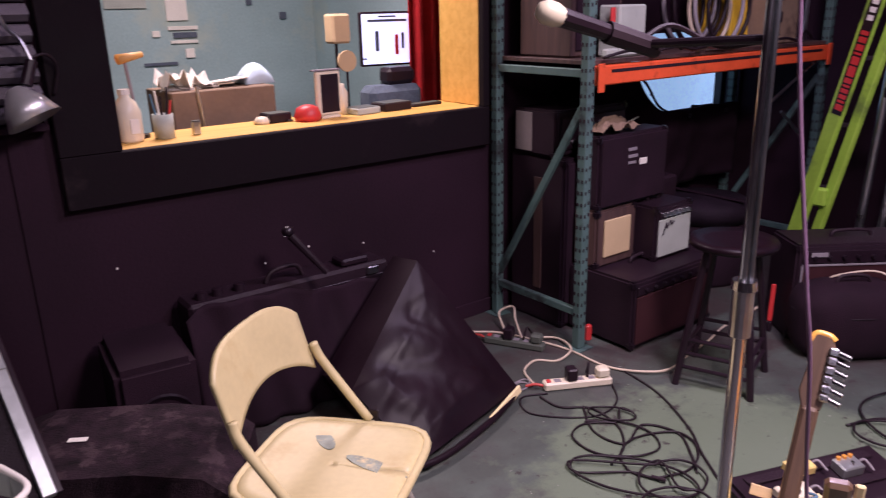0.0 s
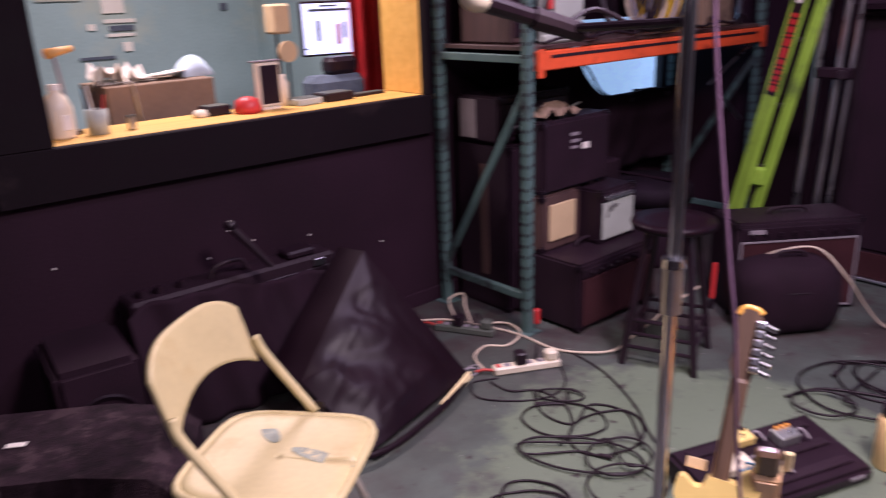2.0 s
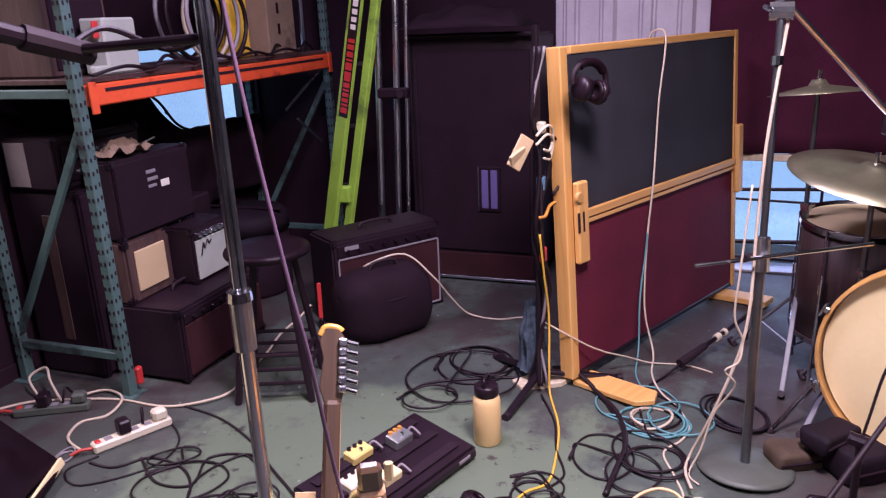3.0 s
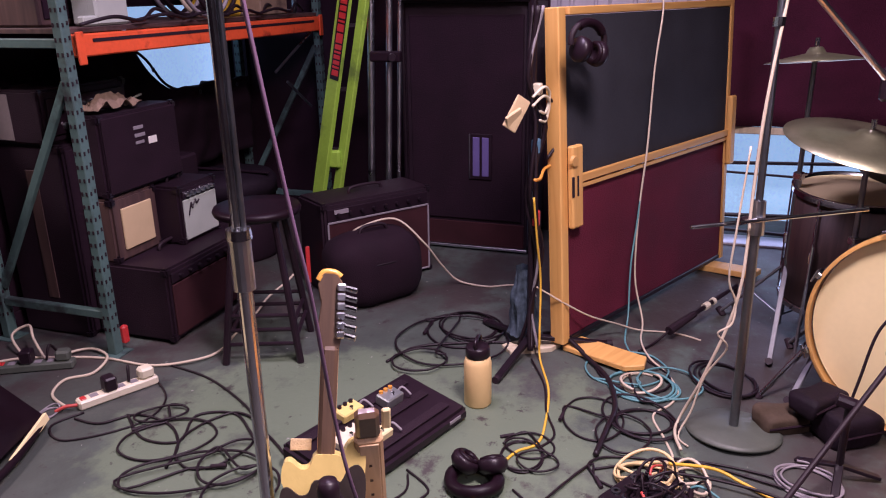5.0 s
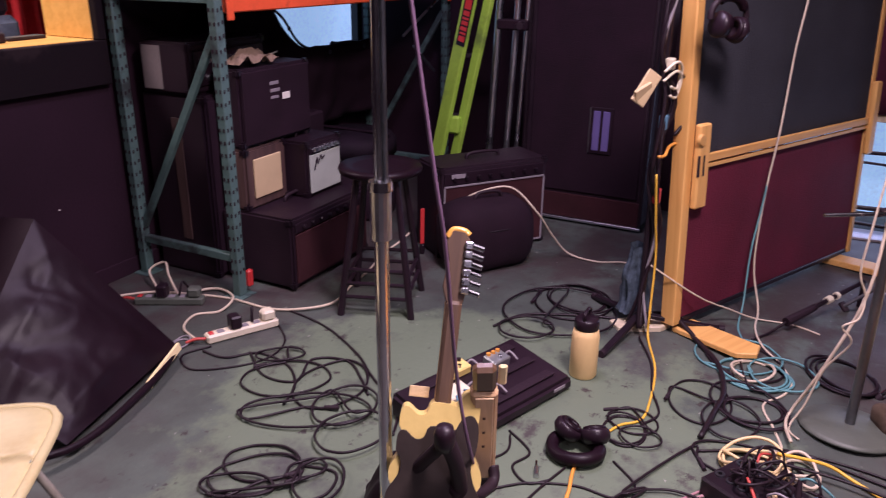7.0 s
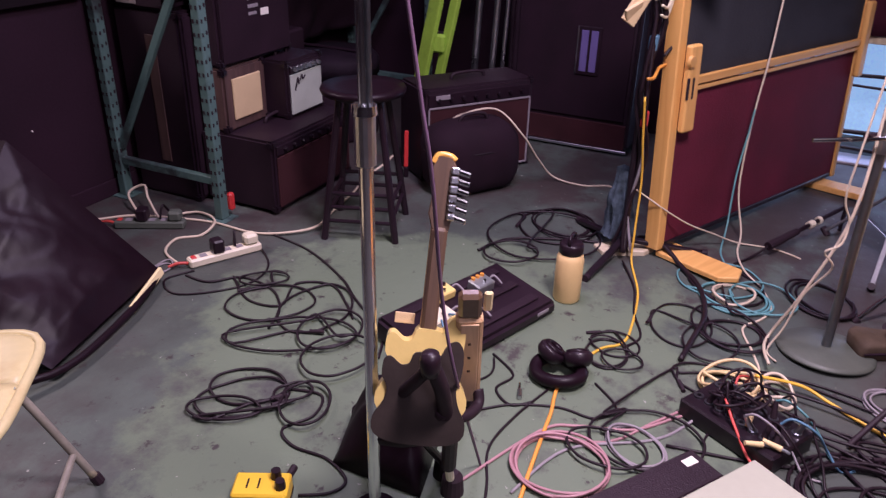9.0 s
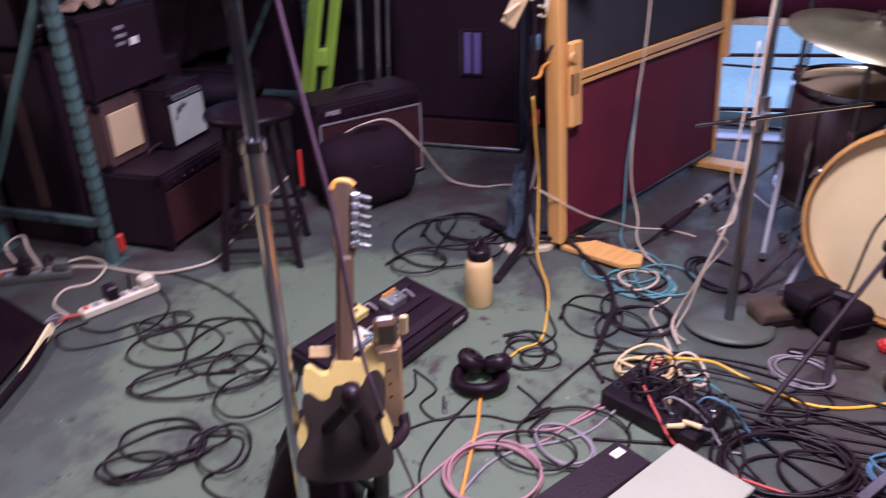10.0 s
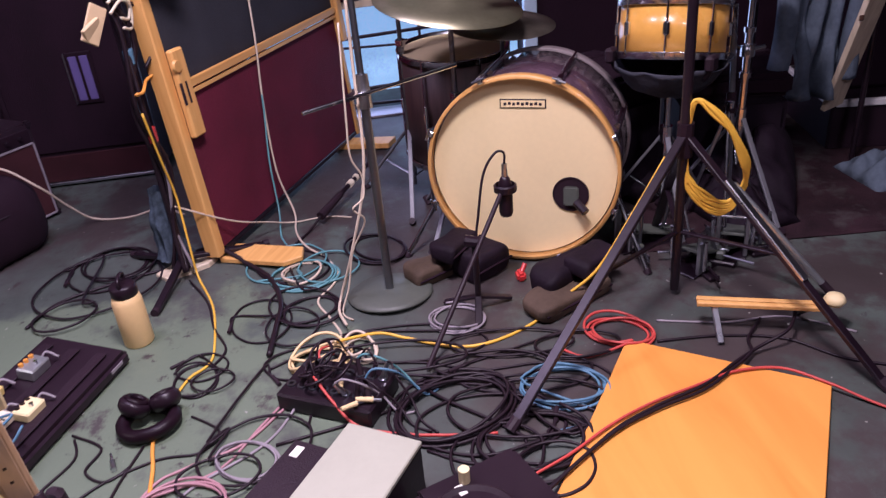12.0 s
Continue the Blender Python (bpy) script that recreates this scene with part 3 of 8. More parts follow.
# ---- amplifiers and cabinets ----
def amplifier(name, x0, y0, z0, w, d, h, rz, label, grille, panel=True, strip="black_plastic", body="black_tolex", inset=0.02, top_handle=True, knobs=6, trim=None, category="amplifier", knob_mat="black_metal"):
    """A combo amplifier; x0, y0 is the front left lower corner."""
    a = thing(name, (x0, y0, z0, 0, 0, rz), label, category)
    ph = 0.16 * h if panel else 0.0
    sh = part("body", box(w, d, h, (w / 2, d / 2, 0.0), 0.010, seg=2), body, a)
    part("grille", box(w - 2 * inset, 0.010, h - 2 * inset - ph, (w / 2, -0.004, inset), 0.003), grille, a, "woven grille cloth")
    if trim:
        for sx, sz, cx, cz in ((w - 2 * inset, 0.008, w / 2, inset - 0.004), (w - 2 * inset, 0.008, w / 2, h - inset - ph), (0.008, h - 2 * inset - ph, inset, inset), (0.008, h - 2 * inset - ph, w - inset, inset)):
            part("trim", box(sx, 0.006, sz, (cx, -0.011, cz), 0.001), trim, a)
    if panel:
        cp = part("control_panel", box(w - 2 * inset, 0.012, ph * 0.8, (w / 2, -0.003, h - inset - ph * 0.85), 0.002), strip, a)
        for k in range(knobs):
            x = inset + (w - 2 * inset) * (k + 0.8) / (knobs + 0.6)
            part("knob", rod((x, -0.008, h - inset - ph * 0.45), (x, -0.024, h - inset - ph * 0.45), 0.010, 0.008), knob_mat, cp)
    if top_handle:
        part("handle", tube([(w * 0.35, d / 2, h), (w * 0.37, d / 2, h + 0.022), (w * 0.5, d / 2, h + 0.028), (w * 0.63, d / 2, h + 0.022), (w * 0.65, d / 2, h)], 0.008), "black_rubber", a, smooth=True)
    for x in (0.0, w):
        for z in (0.0, h):
            part("corner", box(0.034, 0.034, 0.034, (x + (0.012 if x == 0 else -0.012), 0.012, z - (0.004 if z == 0 else 0.030)), 0.008, seg=2), "black_metal", a)
    return a


amp1 = amplifier("guitar_amplifier", 3.120, 2.650, 0.012, 0.56, 0.36, 0.300, 0, "large black combo amplifier with a brown grille under smaller amplifiers", "grille_brown", knobs=8)
for dx, dy in ((0.05, 0.05), (0.51, 0.05), (0.05, 0.31), (0.51, 0.31)):
    part("foot", lathe([(0.016, -0.012), (0.018, 0.0)], 12, at=(dx, dy, 0), caps=True), "black_rubber", amp1)
cream = amplifier("guitar_amplifier", 3.130, 2.870, 0.312, 0.262, 0.13, 0.255, 0, "old brown-sided amplifier with a cream grille cloth", "grille_cream", panel=False, body="brown_side", inset=0.045, top_handle=False)
champ = amplifier("practice_amplifier", 3.398, 2.768, 0.312, 0.258, 0.240, 0.245, 0, "small black practice amplifier with a silver grille", "grille_silver", knobs=6, inset=0.018, knob_mat="steel")
part("badge", tube([(0.040, -0.012, 0.120), (0.062, -0.012, 0.172), (0.066, -0.012, 0.146), (0.090, -0.012, 0.178), (0.096, -0.012, 0.160), (0.115, -0.012, 0.172)], 0.0032), "black_plastic", champ)
case = amplifier("speaker_case", 3.135, 2.875, 0.570, 0.45, 0.13, 0.312, 0, "black tolex speaker case with a handwritten white label", "black_cloth", panel=False, inset=0.012)
for k, (x, z, w, hh) in enumerate(((0.20, 0.235, 0.055, 0.014), (0.205, 0.205, 0.060, 0.014), (0.20, 0.178, 0.05, 0.012))):
    part("label_bar", box(w, 0.003, hh, (x, -0.011, z), 0.001), "grey_cable", case)
part("white_label", box(0.05, 0.003, 0.028, (0.275, -0.011, 0.168), 0.001), "paper_white", case)
# carrier of the cream amplifier's back part
solo("speaker_cabinet", box(0.44, 0.26, 0.59, (3.70, 3.17, 0.0), 0.01), "black_tolex", "black speaker cabinet behind the amplifier stack", "speaker cabinet")
tall = amplifier("speaker_cabinet", 3.08, 3.02, 0.0, 0.40, 0.33, 0.775, 0, "tall black speaker cabinet standing inside the rack", "black_cloth", panel=False, inset=0.02, top_handle=False, category="speaker cabinet")
part("pale_strip", box(0.045, 0.004, 0.50, (0.22, -0.012, 0.18), 0.001), "brown_box", tall, "pale vertical strip")
part("side_strip", box(0.004, 0.05, 0.52, (-0.002, 0.15, 0.16), 0.001), "brown_side", tall)
head = amplifier("amplifier_head", 3.065, 3.06, 0.779, 0.46, 0.26, 0.20, 0, "grey amplifier head on a tall speaker cabinet", "black_plastic", panel=False, body="black_tolex", inset=0.03, top_handle=False)
part("side_panel", box(0.004, 0.10, 0.17, (-0.002, 0.19, 0.015), 0.001), "case_mauve", head, "dull grey side cover")
for k in range(5):
    part("knob", rod((0.09 + 0.06 * k, -0.01, 0.13), (0.09 + 0.06 * k, -0.03, 0.13), 0.013, 0.011), "steel", head)
for k in range(3):
    part("socket", rod((0.10 + 0.06 * k, -0.01, 0.06), (0.10 + 0.06 * k, -0.02, 0.06), 0.014), "steel", head)
# crumpled brown paper on the black case
random.seed(5)
_b = sheet(lambda u, v: (3.15 + 0.24 * u, 2.875 + 0.12 * v, 0.880 + 0.09 * abs(noise.noise((u * 2.3, v * 2.1, 1))) + 0.02 * noise.noise((u * 7, v * 6, 4)) * (1 if 0.05 < u < 0.95 else 0) + 0.02), 18, 10, 0.002)
solo("crumpled_paper", _b, "brown_box", "crumpled brown paper lying on the black case", "paper")

# big amplifier, soft bag and bass cabinet by the far wall
vox = amplifier("guitar_amplifier", 3.745, 2.305, 0.0, 0.575, 0.24, 0.425, -36, "black combo amplifier with dark diamond grille and pale piping", "grille_brown", knobs=8, inset=0.022, trim="grey_cable")
part("badge", box(0.07, 0.004, 0.02, (0.09, -0.013, 0.375), 0.001), "grey_cable", vox)


def soft_bag():
    b = bmesh.new()
    bmesh.ops.create_uvsphere(b, u_segments=28, v_segments=18, radius=1)
    for v in b.verts:
        c = v.co
        s = Vector((0.225, 0.14, 0.165))
        p = Vector((math.copysign(abs(c.x) ** 0.6, c.x) * s.x, math.copysign(abs(c.y) ** 0.7, c.y) * s.y, math.copysign(abs(c.z) ** 0.6, c.z) * s.z))
        v.co = p + 0.012 * Vector((noise.noise(p * 9), noise.noise(p * 9 + Vector((5, 0, 0))), noise.noise(p * 8)))
        v.co.z = max(v.co.z, -0.15)
    g = thing("gig_bag", (3.80, 2.10, 0.15, 0, 0, -38), "round soft black gig bag on the floor", "bag")
    part("bag_body", b, "black_cloth", g, smooth=True)
    part("handle", tube([(-0.07, -0.02, 0.145), (-0.05, -0.02, 0.19), (0.05, -0.02, 0.19), (0.07, -0.02, 0.145)], 0.008), "black_rubber", g, smooth=True)
    part("zip", tube([(0.220 * math.cos(a), 0.138 * math.sin(a), 0.05) for a in [k * 0.42 for k in range(-8, 1)]], 0.004), "black_metal", g)


soft_bag()


def bass_cabinet():
    c = thing("bass_cabinet", (4.545, 1.565, 0, 0, 0, 0), "tall black bass speaker cabinet with a recessed jack plate", "speaker cabinet")
    W, D, Ht = 0.65, 0.40, 1.24
    part("body", box(D, W, Ht, (D / 2 + 0.012, W / 2, 0.02), 0.014, seg=2), "black_tolex", c)
    part("grille", box(0.012, W - 0.07, Ht - 0.22, (0.008, W / 2, 0.17), 0.003), "black_cloth", c, "black grille cloth")
    part("kick_plate", box(0.014, W - 0.03, 0.125, (0.006, W / 2, 0.028), 0.002), "grille_brown", c, "scuffed brown kick plate")
    part("bottom_strip", box(0.02, W, 0.014, (0.0, W / 2, 0.012), 0.002), "steel", c)
    part("top_bar", rod((-0.02, 0.0, Ht + 0.02), (-0.02, W, Ht + 0.02), 0.013), "black_metal", c, "skid bar along the top edge")
    for y in (0.004, W - 0.004):
        part("side_bar", rod((-0.012, y, 0.05), (-0.012, y, Ht + 0.02), 0.011), "black_metal", c)
    pl = part("jack_plate", box(0.008, 0.12, 0.235, (-0.003, 0.245, 0.385), 0.012), "black_plastic", c, "recessed jack plate")
    # Both halves carry the plate's violet reflection as flat colour.
    for y in (0.268, 0.220):
        part("plate_half", box(0.006, 0.036, 0.20, (-0.008, y, 0.402), 0.010), "violet_reflection", pl, "plate half with a violet reflection painted in")
    part("plate_edge", box(0.005, 0.006, 0.23, (-0.009, 0.302, 0.388), 0.001), "steel", pl)
    return c


bass_cabinet()
_b = sheet(lambda u, v: (4.42 + 0.42 * u, 1.62 + 0.60 * v, 1.300 + 0.13 * math.sin(math.pi * u) ** 0.6 * math.sin(math.pi * v) ** 0.5 * (0.75 + 0.5 * noise.noise((u * 4, v * 5, 2)))), 16, 22, 0.004)
solo("folded_jacket", _b, "black_cloth", "crumpled black jacket lying on the bass cabinet", "jacket", smooth=True)


# corrugated wall cladding behind the cabinet
def corrugated():
    y0, y1, z0, z1 = 0.78, 1.56, 1.02, H - 0.01
    n = 88
    b = bmesh.new()
    prev = None
    for i in range(n + 1):
        y = y0 + (y1 - y0) * i / n
        ph = (y / 0.19) % 1
        d = 0.0 if ph < 0.58 else (0.028 if 0.66 < ph < 0.92 else 0.014)
        row = [b.verts.new((X1 - 0.012 - d, y, z)) for z in (z0, z1)]
        if prev:
            b.faces.new((prev[0], row[0], row[1], prev[1]))
        prev = row
    bmesh.ops.recalc_face_normals(b, faces=b.faces)
    bmesh.ops.solidify(b, geom=b.faces[:], thickness=0.002)
    solo("wall_cladding", b, "lilac_metal", "pale lilac ribbed metal cladding on the far wall", "wall cladding", kind="structure")


corrugated()

# maroon blanket over the loading door, with its batten
_b = sheet(lambda u, v: (X1 - 0.05 - 0.02 * math.sin(u * 37) * (1 - 0.5 * v) - 0.012 * noise.noise((u * 7, v * 4, 0)), 0.80 - 2.7 * u, 0.640 + 2.0 * v), 110, 20, 0.006)
solo("sound_blanket", _b, "maroon_blanket", "dark maroon sound blanket hung in folds on the far wall", "blanket", smooth=True)
solo("batten", box(0.03, 1.30, 0.035, (X1 - 0.03, 0.20, 0.60), 0.004), "bare_wood", "pale wooden batten under the maroon blanket", "batten")


def door_bars():
    """Dark bars added in the door gap as dark lines against the glow."""
    g = thing("door_grille", (X1 + 0.02, 0.2, 0), "dark bars added across the glowing gap of the loading door", "grille", kind="structure")
    for z, r in ((0.05, 0.010), (0.19, 0.012), (0.36, 0.007), (0.47, 0.010)):
        part("bar", rod((0, -0.52, z), (0, 0.92, z + 0.05 * math.sin(z * 23)), r), "black_metal", g)
    for y in (0.02, 0.62):
        part("upright", rod((0.01, y, 0.0), (0.01, y, 0.60), 0.008), "black_metal", g)
    part("sill_plate", box(0.16, 1.45, 0.012, (0.055, 0.2, 0.0), 0.002), "lilac_metal", g)


door_bars()
solo("door_post", box(0.05, 0.07, 0.60, (X1 - 0.03, -0.37, 0.0), 0.004), "ice_sheet", "pale blue painted door post", "door post", kind="structure")


# ---- ladder ----
def ladder():
    g = thing("folding_ladder", (4.27, 2.66, 0), "bright green folding ladder leaning with a red marked rail", "ladder")
    lean = Vector((0.035, -0.197, 1.0))

    def at(z, off):
        return Vector((0, 0, 0)) + lean * z + Vector(off)

    for nm, off, w in (("rail", (0, 0, 0), 0.080), ("rail", (0.030, -0.088, 0), 0.052)):
        rl = part(nm, slab(at(0.02, off), at(2.25, off), w, 0.028, (0.9, -0.4, 0.1), bevel=0.004), "ladder_green", g, "green fibreglass rail")
        if w > 0.07:
            pl = part("marking", slab(at(0.90, (-0.017, -0.006, 0)), at(1.75, (-0.017, -0.006, 0)), 0.060, 0.004, (0.9, -0.4, 0.1), bevel=0.0), "black_plastic", rl, "black plate with red blocks")
            k = 0.92
            for ww in (0.034, 0.018, 0.026, 0.026, 0.018, 0.030, 0.052, 0.042, 0.018, 0.034, 0.032, 0.026):
                part("red_block", slab(at(k, (-0.020, -0.008, 0)), at(k + ww - 0.008, (-0.020, -0.008, 0)), 0.044, 0.004, (0.9, -0.4, 0.1), bevel=0.0), "red_plastic", pl)
                k += ww
            k += 0.035
            for ww in (0.034, 0.034, 0.036, 0.060, 0.034, 0.034, 0.036, 0.034):
                part("white_block", slab(at(k, (-0.020, -0.008, 0)), at(k + ww - 0.012, (-0.020, -0.008, 0)), 0.034, 0.004, (0.9, -0.4, 0.1), bevel=0.0), "paper_white", pl)
                k += ww
    for z in (0.55, 0.85, 1.15, 1.45, 1.75, 2.05):
        part("rung", slab(at(z, (0.02, 0.01, 0)), at(z, (0.05, -0.09, 0)), 0.03, 0.018), "black_metal", g)
    part("hinge", box(0.05, 0.07, 0.09, at(0.46, (0.02, -0.06, 0)), 0.01), "ladder_green", g)
    part("red_foot", rod(at(0.0, (-0.02, 0, 0)), at(0.26, (-0.02, 0, 0)), 0.012), "red_plastic", g)


ladder()


def stand_bundle():
    g = thing("speaker_stand", (4.36, 2.30, 0), "folded grey steel speaker stand leaning by the ladder", "speaker stand")
    for k, (dx, dy, r) in enumerate(((0, 0.03, 0.017), (0.01, -0.06, 0.015), (0.02, -0.11, 0.010))):
        part("leg" if k else "pole", rod((dx, dy + 0.02, 0.012), (dx + 0.03, dy - 0.04, 1.75), r), "steel", g)
    part("collar", box(0.05, 0.16, 0.05, (0.02, -0.06, 0.98), 0.008), "black_plastic", g)
    part("knob", rod((0.0, -0.1, 1.005), (-0.05, -0.12, 1.005), 0.018), "black_plastic", g)
    for dy in (0.05, -0.04, -0.09):
        part("rubber_foot", rod((0.0, dy, 0.0), (0.0, dy, 0.05), 0.02), "black_rubber", g)


stand_bundle()


# ---- bar stool ----
def stool():
    g = thing("bar_stool", (3.215, 2.285, 0, 0, 0, 20), "round black wooden bar stool with many rungs", "stool")
    part("seat", lathe([(0.0, 0.535), (0.13, 0.535), (0.155, 0.545), (0.160, 0.558), (0.155, 0.570), (0.10, 0.565), (0.0, 0.563)], 28), "black_vinyl", g, "glossy black seat", smooth=True)
    tops, feet = [], []
    for k in range(4):
        a = radians(45 + 90 * k)
        t, f = Vector((0.105 * math.cos(a), 0.105 * math.sin(a), 0.538)), Vector((0.195 * math.cos(a), 0.195 * math.sin(a), 0.0))
        tops.append(t)
        feet.append(f)
        part("leg", rod(f, t, 0.014, 0.013), "black_plastic", g)
    for k in range(4):
        for s in (0.14, 0.24, 0.34) if k % 2 else (0.18, 0.28):
            part("rung", rod(feet[k].lerp(tops[k], s), feet[(k + 1) % 4].lerp(tops[(k + 1) % 4], s), 0.008, n=8), "black_plastic", g)


stool()


# ---- folding chair ----
def folding_chair():
    g = thing("folding_chair", (1.435, 2.155, 0, 0, 0, -53), "cream metal folding chair with a dented stained seat", "chair")

    def seat(u, v):
        a = 2 * math.pi * u
        x, y = math.cos(a), math.sin(a)
        k = (abs(x) ** 5 + abs(y) ** 5) ** (-0.2)
        w = 0.185 + 0.012 * x * k
        px, py = 0.188 * x * k * v, w * y * k * v
        z = 0.428 + 0.012 * (v ** 3) - (0.018 * max(0, v - 0.9) * 10)
        return (px, py, z)

    part("seat", sheet(seat, 48, 12, 0.012), "chair_cream", g, "cream painted metal seat", smooth=True)
    part("seat_rim", tube([seat(k / 48, 1.0) for k in range(48)], 0.011, closed=True, steps=1), "chair_cream", g, smooth=True)

    def back(u, v):
        y = (u - 0.5) * 0.37
        top = 0.757 - 0.05 * abs(2 * u - 1) ** 4
        low = 0.565 + 0.055 * math.sin(math.pi * u) ** 0.8 - 0.0
        z = low + (top - low) * v
        return (-0.118 - 0.28 * (z - 0.58) - 0.02 * (1 - (2 * u - 1) ** 2), y, z)

    part("backrest", sheet(back, 24, 14, 0.012), "chair_cream", g, "cream metal backrest with a curved lower edge", smooth=True)
    for s in (-1, 1):
        y = 0.196 * s
        part("front_leg", tube([(0.205, y, 0.012), (0.110, y, 0.23), (0.018, y, 0.425)], 0.0095, 8), "worn_leg", g, "worn grey leg", smooth=True)
        part("stile", tube([(0.015, y, 0.43), (-0.100, y, 0.580), (-0.120, y * 0.975, 0.628)], 0.0115, 8), "chair_cream", g, smooth=True)
        part("rear_leg", tube([(-0.20, y * 0.93, 0.012), (-0.03, y * 0.93, 0.22), (0.13, y * 0.93, 0.42)], 0.0085, 8), "worn_leg", g, "worn grey leg", smooth=True)
        part("rubber_foot", rod((0.211, y, 0.0), (0.202, y, 0.022), 0.013), "black_rubber", g)
        part("rubber_foot", rod((-0.208, y * 0.93, 0.0), (-0.194, y * 0.93, 0.022), 0.014), "black_rubber", g)
        part("hinge", box(0.03, 0.006, 0.05, (0.02, y * 1.06, 0.405), 0.004), "black_metal", g)
    part("cross_bar", rod((0.170, -0.19, 0.09), (0.170, 0.19, 0.09), 0.008), "worn_leg", g)
    part("cross_bar", rod((-0.15, -0.18, 0.075), (-0.15, 0.18, 0.075), 0.009), "chair_cream", g)
    for x, y, sx, sy, a in ((-0.055, 0.085, 0.046, 0.019, 132), (0.10, 0.01, 0.085, 0.020, -17)):
        st = lathe([(0.0, 0.0), (1.0, 0.0), (1.0, 0.001), (0, 0.001)], 14)
        bmesh.ops.transform(st, matrix=Matrix.Translation((x, y, 0.4295)) @ Matrix.Rotation(radians(a), 4, "Z") @ Matrix.Diagonal((sx, sy, 1, 1)), verts=st.verts)
        part("stain", st, "rubbed_steel", g, "grey rubbed stain")


folding_chair()


# ---- covered floor monitor and the gear against the wall ----
def covered_monitor():
    T, R, B, L = Vector((2.275, 2.985, 0.515)), Vector((2.50, 2.675, 0.04)), Vector((1.945, 2.53, 0.03)), Vector((1.86, 2.80, 0.20))
    g = thing("floor_monitor", (0, 0, 0), "stage monitor leaning under a wrinkled black vinyl cover", "floor monitor")
    nrm = (R - B).cross(T - B).normalized()

    def face(u, v):
        p = (B * (1 - u) + R * u) * (1 - v) + (L * (1 - u) + T * u) * v
        edge = min(u, 1 - u, v, 1 - v)
        w = 0.026 * noise.noise((u * 3.4 + v * 1.4, v * 2.0, 7)) + 0.010 * max(0, 0.25 - abs(noise.noise((u * 3.1 + v * 2.6, v * 2.2 - u, 2)))) - 0.009 * max(0, 0.2 - abs(noise.noise((u * 2.2 - v * 2.0, v * 3.0, 5)))) + 0.002 * noise.noise((u * 12, v * 8, 9))
        return p + nrm * (w * min(1, edge * 7) + 0.02 * min(1, edge * 5))

    part("vinyl_cover", sheet(face, 70, 60), "black_vinyl", g, "wrinkled glossy black cover", smooth=True)
    bk = bmesh.new()
    vs = [bk.verts.new(p) for p in (B, R, T, L)] + [bk.verts.new(p) for p in (B + Vector((-0.02, 0.32, -0.02)), R + Vector((-0.05, 0.38, -0.03)), T + Vector((0.0, 0.16, -0.02)), L + Vector((0.0, 0.2, -0.02)))]
    for f in ((0, 1, 5, 4), (1, 2, 6, 5), (2, 3, 7, 6), (3, 0, 4, 7), (7, 6, 5, 4)):
        bk.faces.new([vs[i] for i in f])
    bmesh.ops.recalc_face_normals(bk, faces=bk.faces)
    part("cabinet", bk, "black_vinyl", g)
    part("lower_fold", tube([B + Vector((-0.25, 0.12, 0.06)), B + Vector((-0.02, -0.02, 0.0)), (B + R) / 2 + Vector((0.02, -0.035, -0.01)), R + Vector((0, 0, -0.01))], 0.012, 8), "black_vinyl", g, smooth=True)
    part("white_edge", slab(Vector((2.285, 2.585, 0.022)), Vector((2.500, 2.668, 0.040)), 0.028, 0.012, Vector((0.35, -0.9, 0.25))), "drum_head", g, "bare white edge under the cover")


covered_monitor()


